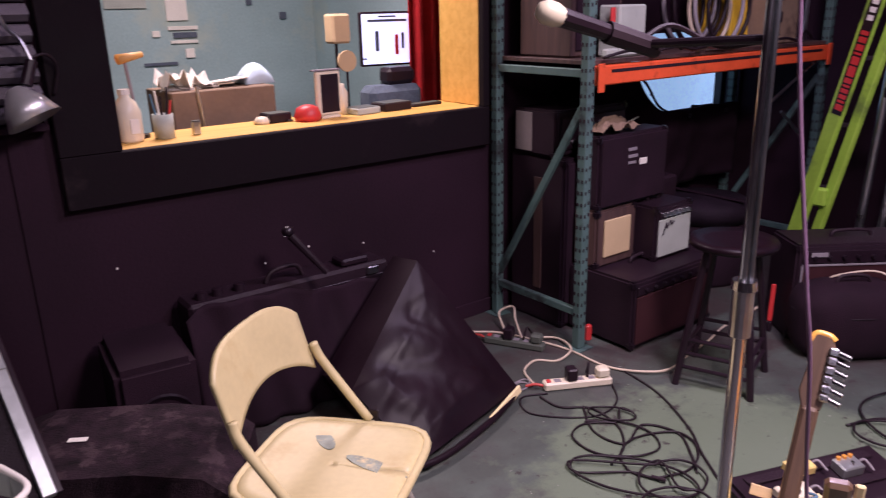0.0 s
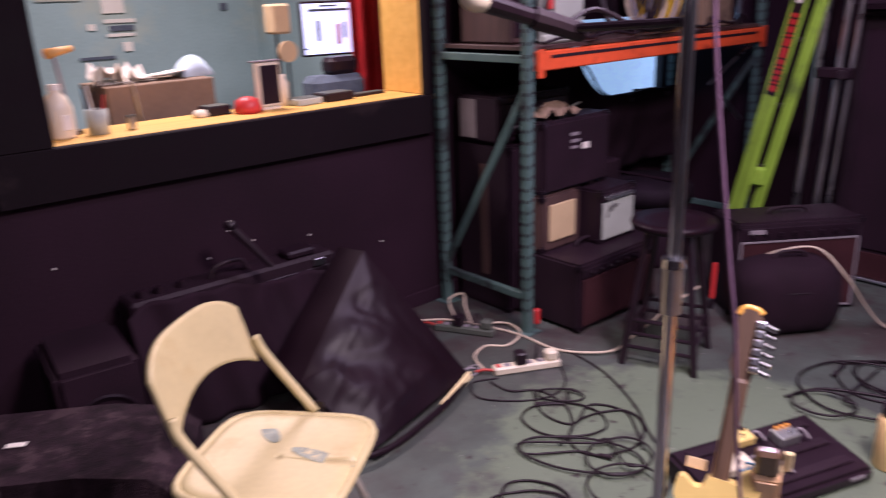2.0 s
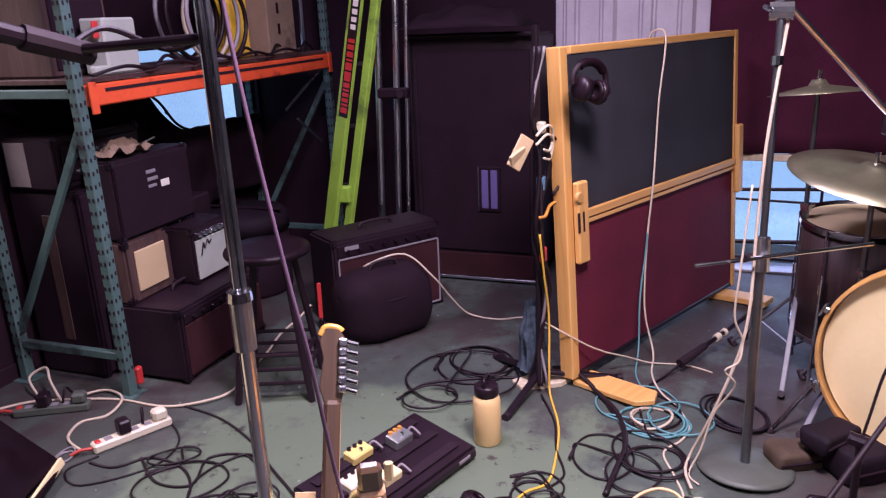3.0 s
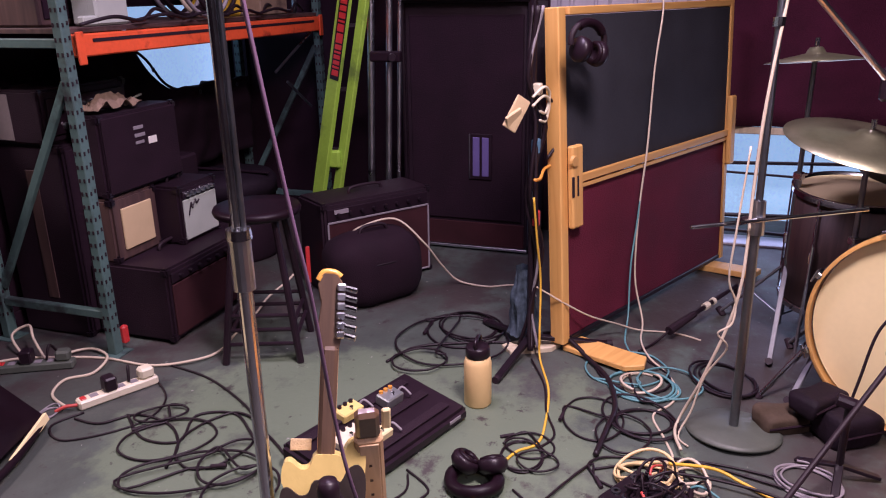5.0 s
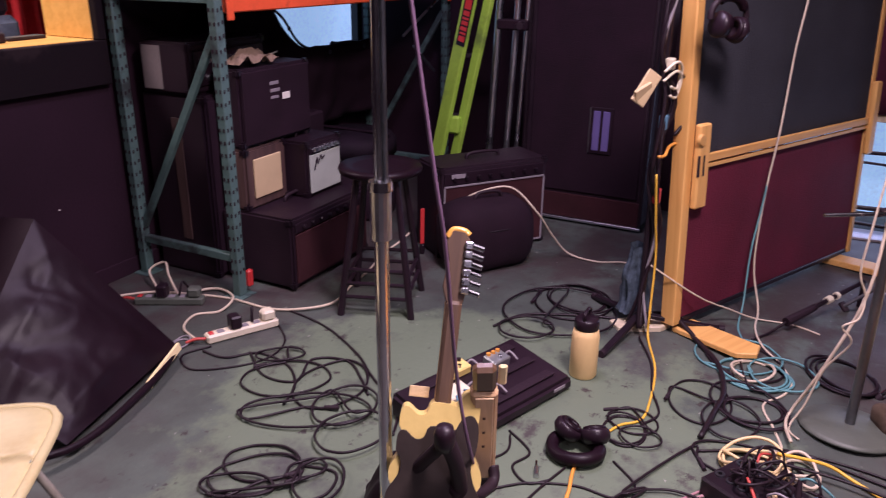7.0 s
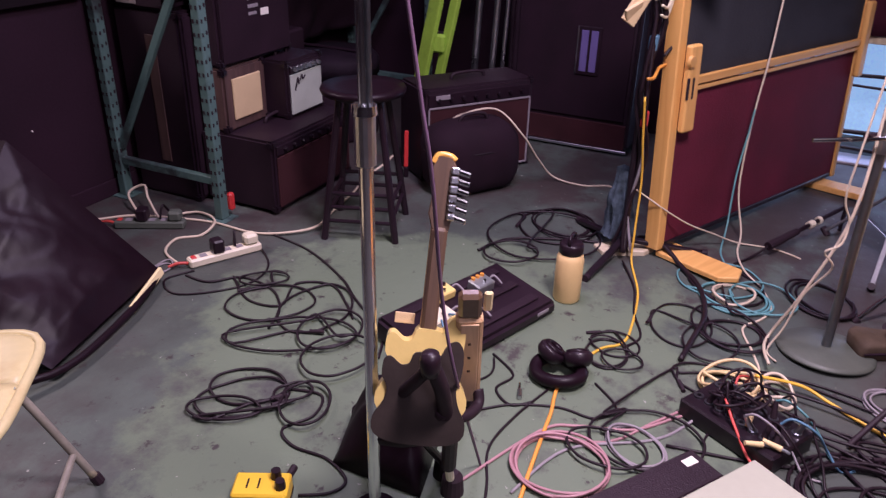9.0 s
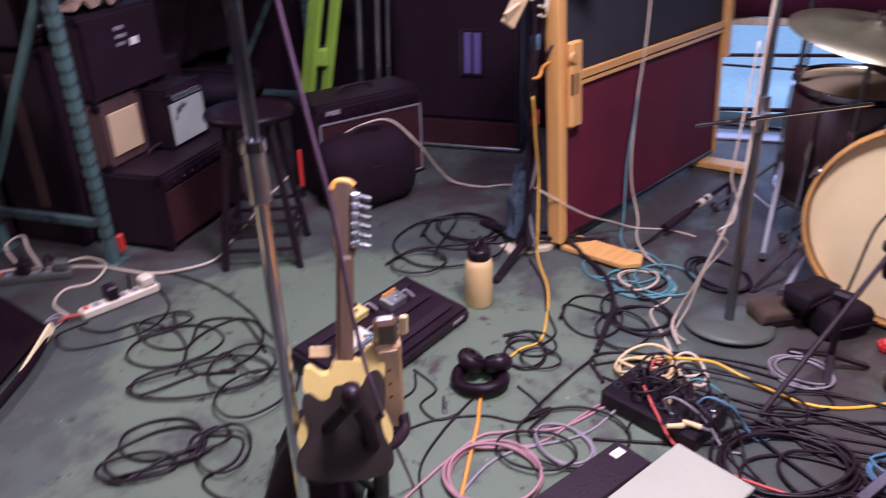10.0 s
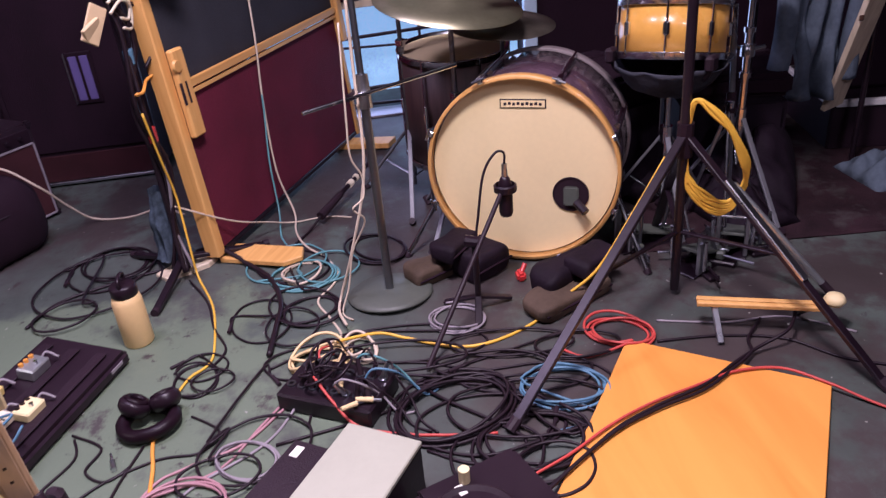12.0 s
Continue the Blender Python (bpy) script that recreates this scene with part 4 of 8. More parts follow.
def wall_gear():
    g = thing("keyboard_case", (1.50, 3.30, 0, 0, 0, -1), "long black flight case leaning against the wall under a dark cloth", "flight case")
    part("case_body", box(0.80, 0.14, 0.46, (0.40, 0.0, 0.0), 0.012), "black_tolex", g)
    part("lid_edge", box(0.80, 0.15, 0.012, (0.40, 0.0, 0.40), 0.002), "black_metal", g)
    part("handle", tube([(0.30, -0.02, 0.46), (0.33, -0.02, 0.50), (0.42, -0.02, 0.505), (0.45, -0.02, 0.46)], 0.009), "black_rubber", g, smooth=True)
    for x in (0.06, 0.12, 0.20):
        part("knob", lathe([(0.020, 0.46), (0.018, 0.485), (0.0, 0.49)], 14, at=(x, -0.02, 0)), "black_plastic", g)
    part("latch", box(0.05, 0.02, 0.03, (0.72, -0.075, 0.42), 0.003), "steel", g)
    part("box_on_top", box(0.12, 0.09, 0.03, (0.66, -0.01, 0.46), 0.008), "black_plastic", g)
    m = thing("microphone", (1.97, 3.12, 0.505, 0, 0, 0), "black handheld microphone lying across the case", "microphone")
    part("grip", rod((0, 0, 0), (-0.10, 0.06, 0.145), 0.012, 0.017), "black_plastic", m)
    part("head", lathe([(0.0, -0.02), (0.018, -0.012), (0.023, 0.0), (0.018, 0.014), (0.0, 0.022)], 14, at=(-0.108, 0.065, 0.16)), "black_metal", m, smooth=True)
    b = sheet(lambda u, v: (1.47 + 0.76 * u, 3.20 - 0.10 * (1 - v) - 0.025 * noise.noise((u * 7, v * 2, 0)) - 0.012 * math.sin(u * 31 + 2 * v), 0.008 + (0.42 + 0.05 * noise.noise((u * 4, 0, 3)) + 0.03 * math.sin(u * 5)) * v), 60, 24, 0.004)
    solo("dust_cloth", b, "black_cloth", "dark cloth draped over the front of the case", "cloth", smooth=True)
    s = thing("bass_speaker", (1.32, 3.16, 0, 0, 0, -6), "black bass speaker cabinet on the floor by the wall", "speaker cabinet")
    part("body", box(0.24, 0.36, 0.40, (0, 0, 0), 0.02, seg=2), "black_cloth", s)
    part("front_ring", lathe([(0.085, 0.0), (0.10, 0.008), (0.105, 0.0)], 24, at=(0.0, -0.182, 0.20), rot=Matrix.Rotation(radians(90), 3, "X")), "black_metal", s)


wall_gear()


def carpet_monitor():
    g = thing("carpeted_wedge", (1.02, 2.62, 0, 0, 0, -33), "black carpeted wedge cabinet with an arched front", "wedge cabinet")
    out = [(-0.30, 0.0), (-0.30, 0.30), (-0.22, 0.325), (0.10, 0.325), (0.26, 0.30), (0.33, 0.24), (0.34, 0.0), (0.26, 0.0)]
    out += [(0.02 + 0.23 * math.cos(radians(a)), 0.20 * math.sin(radians(a))) for a in range(8, 176, 12)] + [(-0.24, 0.0)]
    b = bmesh.new()
    f = b.faces.new([b.verts.new((x, 0, z)) for x, z in out])
    r = bmesh.ops.extrude_face_region(b, geom=[f])
    bmesh.ops.translate(b, vec=(0, 0.36, 0), verts=[v for v in r["geom"] if isinstance(v, bmesh.types.BMVert)])
    bmesh.ops.recalc_face_normals(b, faces=b.faces)
    part("shell", b, "carpet_black", g)
    part("back_board", box(0.60, 0.01, 0.22, (0.02, 0.30, 0.002)), "black_cloth", g)
    part("paper_scrap", box(0.05, 0.02, 0.003, (-0.10, 0.18, 0.327), 0.001), "paper_white", g)


carpet_monitor()

# ---- drum kit ----
def ring_points(r, z, n=40, c=(0, 0)):
    return [(c[0] + r * math.cos(2 * math.pi * k / n), c[1] + r * math.sin(2 * math.pi * k / n), z) for k in range(n)]


def kick_drum():
    ax = Vector((0.905, -0.425, -0.03)).normalized()
    m = Matrix.Translation((3.224, 0.110, 0.328)) @ ax.to_track_quat("Z", "Y").to_matrix().to_4x4()
    up = m.to_3x3().inverted() @ Vector((0, 0, 1))
    roll = math.atan2(up.y, up.x)
    m = m @ Matrix.Rotation(roll, 4, "Z")  # local x points up
    g = thing("bass_drum", m, "large bass drum with cream front head and dark sparkle shell", "drum")
    R, D = 0.317, 0.38
    part("shell", lathe([(R - 0.012, 0.02), (R - 0.008, 0.02), (R - 0.008, D), (R - 0.012, D)], 56), "shell_purple", g, "dark purple sparkle shell", smooth=True)
    part("front_head", lathe([(0.0, 0.004), (R - 0.010, 0.004), (R - 0.009, 0.010), (0.0, 0.010)], 64), "drum_head", g, "cream coated front head")
    part("back_head", lathe([(0.0, D), (R - 0.014, D), (R - 0.014, D + 0.006), (0.0, D + 0.006)], 48), "drum_head", g)
    for z in (-0.030, D - 0.02):
        part("hoop", lathe([(R - 0.007, z), (R + 0.003, z), (R + 0.005, z + 0.004), (R + 0.005, z + 0.034), (R + 0.003, z + 0.038), (R - 0.007, z + 0.038), (R - 0.007, z)], 64), "hoop_wood" if z < 0 else "case_mauve", g, "natural maple hoop" if z < 0 else "dull mauve rear hoop", smooth=True)
    for k in range(8):
        a = 2 * math.pi * (k + 0.5) / 8
        c, s = math.cos(a), math.sin(a)
        lug = part("lug", rod((c * (R + 0.002), s * (R + 0.002), 0.10), (c * (R + 0.002), s * (R + 0.002), D - 0.10), 0.011), "chrome", g)
        part("tension_rod", rod((c * (R + 0.014), s * (R + 0.014), 0.015), (c * (R + 0.014), s * (R + 0.014), D - 0.02), 0.004, n=6), "chrome", lug)
        claw = part("claw", box(0.022, 0.020, 0.05, (c * (R + 0.010), s * (R + 0.010), -0.034), 0.003, rot=Matrix.Rotation(a, 3, "Z")), "chrome", g)
        part("tee_handle", rod((c * (R + 0.016) - s * 0.022, s * (R + 0.016) + c * 0.022, -0.042), (c * (R + 0.016) + s * 0.022, s * (R + 0.016) - c * 0.022, -0.042), 0.004, n=6), "chrome", claw)
    # badge: a dark outlined plate with plain bars
    bx = 0.222
    bd = part("badge", box(0.030, 0.150, 0.003, (bx, 0.005, 0.001), 0.001), "black_plastic", g, "dark maker's badge, plain bars")
    part("badge_field", box(0.022, 0.142, 0.002, (bx, 0.005, -0.0005)), "drum_head", bd)
    for k in range(9):
        part("badge_bar", box(0.010, 0.010, 0.002, (bx + (0.001 if k % 2 else -0.001), -0.052 + 0.0142 * k, -0.0012), 0.001), "black_plastic", bd)
    # port with a pad in it
    hx, hy = -0.082, 0.158
    port = part("port", lathe([(0.0, 0.0), (0.056, 0.0), (0.056, 0.0032), (0.0, 0.0032)], 32, at=(hx, hy, 0.0008)), "black_rubber", g, "round black port hole")
    part("port_ring", lathe([(0.054, 0.0), (0.060, 0.0), (0.060, 0.004), (0.054, 0.004)], 32, at=(hx, hy, -0.0006)), "black_plastic", port)
    part("pad", box(0.07, 0.05, 0.012, (hx - 0.005, hy + 0.002, -0.011), 0.012, seg=2), "plate_grey", port)
    part("port_mic", rod((hx - 0.02, hy + 0.02, -0.015), (hx - 0.045, hy + 0.055, -0.04), 0.014), "black_metal", port)
    for s in (-1, 1):
        sp = part("spur", rod((-0.10, s * (R - 0.02), 0.08), (-0.325, s * (R + 0.10), -0.05), 0.009), "chrome", g)
        part("rubber_foot", rod((-0.318, s * (R + 0.096), -0.046), (-0.332, s * (R + 0.104), -0.054), 0.013), "black_rubber", sp)
    return g


kick_drum()


def small_drum(name, at, r, h, tilt, shell, label, lugs=8, head="drum_head"):
    g = thing(name, Matrix.Translation(at) @ Matrix.Rotation(radians(tilt[0]), 4, "X") @ Matrix.Rotation(radians(tilt[1]), 4, "Y"), label, "drum")
    part("shell", lathe([(r - 0.006, 0), (r, 0), (r, h), (r - 0.006, h)], 44), shell, g, smooth=True)
    part("top_head", lathe([(0, h - 0.002), (r + 0.002, h - 0.002), (r + 0.002, h + 0.003), (0, h + 0.003)], 44), head, g)
    part("bottom_head", lathe([(0, -0.003), (r + 0.002, -0.003), (r + 0.002, 0.002), (0, 0.002)], 44), "grey_cloth", g)
    for z in (-0.012, h - 0.010):
        part("hoop", lathe([(r + 0.002, z), (r + 0.012, z + 0.002), (r + 0.010, z + 0.020), (r + 0.016, z + 0.024), (r + 0.002, z + 0.024), (r + 0.002, z)], 44), "chrome", g, smooth=True)
    for k in range(lugs):
        a = 2 * math.pi * (k + 0.3) / lugs
        c, s = math.cos(a), math.sin(a)
        lug = part("lug", box(0.018, 0.020, 0.045, (c * (r + 0.008), s * (r + 0.008), h / 2 - 0.022), 0.005, rot=Matrix.Rotation(a, 3, "Z")), "chrome", g)
        part("tension_rod", rod((c * (r + 0.012), s * (r + 0.012), 0.0), (c * (r + 0.012), s * (r + 0.012), h + 0.015), 0.0035, n=6), "chrome", lug)
    return g


snare = small_drum("snare_drum", (3.34, -0.435, 0.615), 0.172, 0.165, (7, 12), "maple_yellow", "bright yellow maple snare drum with chrome lugs", 8)
floor_tom = small_drum("floor_tom", (3.88, 0.22, 0.18), 0.205, 0.42, (0, -3), "brown_side", "dark brown floor tom behind the bass drum", 6)
for k in range(3):
    a = radians(120 * k + 20)
    part("leg", rod((0.222 * math.cos(a), 0.222 * math.sin(a), 0.26), (0.235 * math.cos(a), 0.235 * math.sin(a), -0.198), 0.007), "chrome", floor_tom)


def tripod(g, hub, spread, top, r, turn=0.0, material="dull_chrome", feet_z=0.0, n=3):
    """A pole with folding legs, in the coordinates of its thing."""
    part("pole", rod((0, 0, 0.06), (0, 0, top), r), material, g)
    part("hub", rod((0, 0, hub - 0.03), (0, 0, hub + 0.03), r * 1.9), "black_plastic" if material == "black_metal" else material, g)
    for k in range(n):
        a = radians(turn + 360 / n * k)
        c, s = math.cos(a), math.sin(a)
        lg = part("leg", slab((c * r, s * r, hub), (c * spread, s * spread, feet_z + 0.012), 0.018, 0.010, (0, 0, 1), bevel=0.002), "worn_steel", g)
        part("strut", slab((c * r, s * r, 0.10), (c * spread * 0.5, s * spread * 0.5, hub * 0.5), 0.012, 0.006, bevel=0.001), material, lg)
        part("rubber_foot", rod((c * (spread - 0.02), s * (spread - 0.02), feet_z + 0.0), (c * (spread + 0.012), s * (spread + 0.012), feet_z + 0.026), 0.013), "black_rubber", lg)


def snare_basket():
    g = thing("snare_stand", (3.34, -0.435, 0, 0, 0, 40), "black snare stand with a padded basket under the snare", "drum stand")
    tripod(g, 0.34, 0.24, 0.52, 0.012, 15, "chrome")
    for k in range(3):
        a = radians(120 * k + 35)
        c, s = math.cos(a), math.sin(a)
        arm = part("arm", tube([(0, 0, 0.52), (c * 0.10, s * 0.10, 0.565), (c * 0.17, s * 0.17, 0.575), (c * 0.195, s * 0.195, 0.625)], 0.011), "black_metal", g, smooth=True)
        part("grip", box(0.03, 0.05, 0.05, (c * 0.195, s * 0.195, 0.602), 0.008), "black_rubber", arm)
    part("cradle", sheet(lambda u, v: ((0.06 + 0.135 * v ** 0.6) * (1 + 0.06 * math.sin(2 * math.pi * 7 * u) * v) * math.cos(2 * math.pi * u), (0.06 + 0.135 * v ** 0.6) * (1 + 0.06 * math.sin(2 * math.pi * 7 * u) * v) * math.sin(2 * math.pi * u), 0.490 + 0.115 * v + 0.012 * noise.noise((3 * math.cos(2 * math.pi * u), 3 * math.sin(2 * math.pi * u), v * 3))), 56, 8, 0.003), "grey_cloth", g, "dark grey basket cloth", smooth=True)


snare_basket()


def cymbal(name, at, r, tilt, label, bronze="cymbal_bronze"):
    g = thing(name, at, label, "cymbal")
    b = lathe([(0.004, 0.028), (0.02, 0.028), (r * 0.16, 0.020), (r * 0.2, 0.008), (r * 0.6, -0.004), (r, -0.020), (r, -0.0215), (r * 0.6, -0.006), (r * 0.2, 0.006), (r * 0.15, 0.018), (0.004, 0.026)], 56)
    bmesh.ops.transform(b, matrix=Matrix.Rotation(radians(tilt[0]), 4, "X") @ Matrix.Rotation(radians(tilt[1]), 4, "Y"), verts=b.verts)
    part("bronze_disc", b, bronze, g, "aged bronze disc", smooth=True)
    part("wing_nut", rod((0, 0, 0.03), (0, 0, 0.06), 0.008), "chrome", g)
    part("felt", rod((0, 0, -0.02), (0, 0, 0.0), 0.016), "grey_cloth", g)
    return g


def cymbal_stand(at, top, label, turn=0, spread=0.27):
    g = thing("cymbal_stand", (at[0], at[1], 0, 0, 0, turn), label, "cymbal stand")
    tripod(g, 0.30, spread, top, 0.009, 0, "dull_chrome")
    part("lower_tube", rod((0, 0, 0.10), (0, 0, top * 0.6), 0.013), "dull_chrome", g)
    part("clamp", box(0.035, 0.03, 0.03, (0, 0, top * 0.6), 0.005), "chrome", g)
    part("wing_screw", rod((0, 0, top * 0.6 + 0.015), (0, -0.045, top * 0.6 + 0.015), 0.006), "chrome", g)
    return g


cymbal("ride_cymbal", (3.54, 0.27, 0.845), 0.255, (8, -8), "large aged bronze ride cymbal beside the bass drum")
cymbal_stand((3.54, 0.27), 0.825, "chrome cymbal stand with folded tripod legs", 25)
cymbal("crash_cymbal", (3.70, 0.06, 0.725), 0.20, (3, -5), "dark bronze cymbal under the ride cymbal", "cymbal_dark")
cymbal_stand((3.70, 0.06), 0.705, "chrome cymbal stand behind the bass drum", 70)
cymbal("splash_cymbal", (3.86, 0.42, 1.07), 0.165, (-4, 6), "small bronze cymbal high above the kit")
cymbal_stand((3.86, 0.42), 1.05, "tall chrome cymbal stand behind the sound screen", 50)


def hi_hat():
    g = thing("hi_hat", (3.36, -0.72, 0, 0, 0, 10), "hi-hat cymbals on a chrome stand with a pedal", "hi-hat")
    tripod(g, 0.36, 0.26, 0.86, 0.010, 60, "chrome")
    part("upper_tube", rod((0, 0, 0.3), (0, 0, 0.66), 0.013), "chrome", g)
    cl = part("clutch", rod((0, 0, 0.575), (0, 0, 0.615), 0.024), "chrome", g, "chrome clamp with wing screws")
    for a in (20, 140, 260):
        part("wing_screw", rod((0.02 * math.cos(radians(a)), 0.02 * math.sin(radians(a)), 0.595), (0.062 * math.cos(radians(a)), 0.062 * math.sin(radians(a)), 0.60), 0.009), "chrome", cl)
    part("collar", rod((0, 0, 0.50), (0, 0, 0.52), 0.020), "chrome", g)
    part("collar", rod((0, 0, 0.655), (0, 0, 0.672), 0.019), "chrome", g)
    for z, s in ((0.800, -1), (0.815, 1)):
        b = lathe([(0.004, 0.022), (0.03, 0.018), (0.05, 0.006), (0.17, -0.012), (0.17, -0.0135), (0.05, 0.004), (0.03, 0.016), (0.004, 0.02)], 44)
        if s < 0:
            bmesh.ops.scale(b, vec=(1, 1, -1), verts=b.verts)
            bmesh.ops.reverse_faces(b, faces=b.faces)
        bmesh.ops.translate(b, vec=(0, 0, z), verts=b.verts)
        part("hat", b, "cymbal_bronze" if s < 0 else "aluminium", g, smooth=True)
    part("pedal", box(0.09, 0.26, 0.012, (-0.12, 0, 0.03), 0.004), "black_metal", g)


hi_hat()


# ---- microphone stands ----
def plate_stand():
    g = thing("microphone_stand", (3.11, 0.60, 0, 0, 5.5, 0), "heavy chrome boom stand on a round grey base plate", "microphone stand")
    part("base_plate", lathe([(0.0, 0.020), (0.03, 0.020), (0.130, 0.014), (0.142, 0.006), (0.142, 0.0), (0, 0)], 44), "plate_grey", g, "round grey base plate", smooth=True)
    part("lower_tube", rod((0, 0, 0.015), (0.006, 0, 0.66), 0.0140, n=18), "dull_chrome", g, "dull chrome lower tube")
    part("clutch", rod((0.006, 0, 0.62), (0.006, 0, 0.72), 0.024, 0.02, n=14), "steel", g)
    part("upper_tube", rod((0.006, 0, 0.66), (0.012, 0, 1.34), 0.0105, n=14), "dull_chrome", g)
    part("collar", rod((0.01, 0, 1.20), (0.01, 0, 1.225), 0.017), "chrome", g)
    hd = part("boom_joint", rod((0.012, -0.03, 1.345), (0.012, 0.03, 1.345), 0.026), "chrome", g)
    part("wing_screw", rod((-0.02, 0.03, 1.345), (-0.05, 0.045, 1.35), 0.007), "chrome", hd)
    part("boom", rod((-0.02, 0.10, 1.48), (0.22, -0.33, 1.055), 0.009), "steel", g)
    part("boom_clamp", box(0.04, 0.05, 0.10, (0.225, -0.335, 1.0), 0.008), "black_plastic", g)
    part("cross_rod", rod((-0.14, 0.18, 0.655), (0.10, -0.30, 0.70), 0.006), "chrome", g)
    part("knob", rod((0.0, 0.02, 0.665), (-0.05, 0.05, 0.665), 0.012), "black_plastic", g)
    # cable running down the pole
    tube_pts = [(0.02, -0.02, 1.33), (-0.025, 0.012, 1.0), (-0.02, 0.02, 0.75), (-0.05, 0.03, 0.45), (-0.06, 0.10, 0.2), (-0.02, 0.16, 0.025), (-0.10, 0.17, 0.01), (-0.20, 0.15, 0.01)]
    c = tube(tube_pts, 0.0050)
    part("cable", c, "cream_cable", g, "cream cable along the pole", smooth=True)
    m = thing("microphone", (3.33, 0.20, 1.0, 0, 0, 0), "small drum microphone with grey body on the boom", "microphone")
    part("mount", tube([(-0.02, 0.02, 0.0), (0.02, -0.02, -0.05), (0.06, -0.06, -0.06)], 0.007), "black_metal", m)
    part("mic_body", rod((0.05, -0.04, -0.04), (0.10, -0.18, 0.0), 0.020), "aluminium", m)
    part("mic_head", rod((0.045, -0.025, -0.045), (0.05, -0.04, -0.04), 0.018, 0.022), "black_metal", m)
    part("arm", rod((-0.03, -0.02, 0.02), (-0.02, -0.08, 0.22), 0.006), "steel", m)
    part("cord", tube([(-0.02, -0.08, 0.22), (-0.05, 0.02, 0.17), (-0.10, 0.08, 0.18)], 0.004), "violet_cable", m)


plate_stand()


def chrome_stand():
    g = thing("microphone_stand", (1.928, 1.489, 0), "tall chrome microphone stand with a steel clutch", "microphone stand")
    part("base", lathe([(0.0, 0.018), (0.02, 0.018), (0.05, 0.014), (0.055, 0.0), (0, 0)], 32), "black_metal", g, smooth=True)
    part("lower_tube", rod((0, 0, 0.01), (0.004, 0.006, 0.88), 0.0135, n=20), "chrome", g, "worn chrome lower tube")
    cl = part("clutch", rod((0.004, 0.006, 0.825), (0.005, 0.007, 0.915), 0.0195, n=16), "steel", g, "steel grip clutch")
    part("clutch_ring", rod((0.005, 0.007, 0.915), (0.005, 0.007, 0.932), 0.023, 0.021, n=16), "chrome", cl)
    part("upper_tube", rod((0.002, 0.008, 0.90), (0.007, 0.015, 1.62), 0.0080, n=16), "chrome", g, "polished upper tube")
    part("second_tube", rod((0.0075, -0.003, 0.905), (0.012, 0.004, 1.60), 0.0045, n=10), "dull_chrome", g)
    return g


chrome_stand()
# cord that hangs beside the chrome stand
solo("microphone_cable", tube([(1.91, 1.45, 1.62), (1.89, 1.425, 1.35), (1.87, 1.36, 1.0), (1.88, 1.34, 0.85), (1.93, 1.34, 0.6), (1.96, 1.32, 0.41), (2.17, 1.34, 0.01), (2.04, 1.25, 0.01)], 0.0036, 8), "violet_cable", "dull violet microphone cord hanging to the floor", "cable", smooth=True)


def boom_microphone():
    g = thing("boom_microphone", (0, 0, 0), "black stage microphone with pale head on a boom arm", "microphone")
    a, b, c = Vector((1.698, 1.762, 1.392)), Vector((1.879, 1.705, 1.335)), Vector((1.938, 1.501, 1.345))
    part("head", lathe([(0, -0.026), (0.014, -0.02), (0.021, -0.006), (0.021, 0.008), (0.016, 0.026), (0, 0.03)], 20, at=a, rot=(b - a).to_track_quat("Z", "Y").to_matrix()), "white_plastic", g, "pale foam-covered head", smooth=True)
    part("mic_body", rod(a.lerp(b, 0.12), b, 0.017, 0.013), "black_plastic", g)
    part("clip", rod(a.lerp(b, 0.6), a.lerp(b, 1.15), 0.020, 0.018), "black_rubber", g)
    part("boom", rod(b, c, 0.008), "black_metal", g)
    part("cord", tube([b + Vector((0.0, 0, 0.01)), b + Vector((0.08, 0.0, 0.03)), b + Vector((0.16, -0.05, -0.01)), c], 0.005), "black_cable", g)


boom_microphone()


def black_tripod_stand():
    g = thing("microphone_stand", (2.85, -0.27, 0), "black tripod microphone stand with a yellow cable coil", "microphone stand")
    part("pole", rod((0, 0, 0.02), (-0.01, 0.01, 1.30), 0.0140, n=14), "black_metal", g)
    part("hub", rod((0, 0, 0.46), (0, 0, 0.56), 0.024), "black_plastic", g)
    for fx, fy in ((2.285 - 2.85, -0.575 + 0.27), (2.365 - 2.85, 0.36 + 0.27), (0.40, -0.10)):
        lg = part("leg", slab((0.02 * fx, 0.02 * fy, 0.52), (fx, fy, 0.014), 0.026, 0.014, (0, 0, 1)), "black_metal", g)
        part("rubber_foot", rod((fx * 0.98, fy * 0.98, 0.024), (fx * 1.02, fy * 1.02, 0.008), 0.016), "black_rubber", lg)
        part("brace", slab((0, 0, 0.22), (fx * 0.5, fy * 0.5, 0.265), 0.016, 0.008), "black_metal", lg)
        if fx < -0.5:
            part("leg_sleeve", slab((0.22 * fx, 0.22 * fy, 0.425), (0.62 * fx, 0.62 * fy, 0.215), 0.024, 0.020, (0, 0, 1)), "steel", lg, "bright steel sleeve")
    return g


black_tripod_stand()


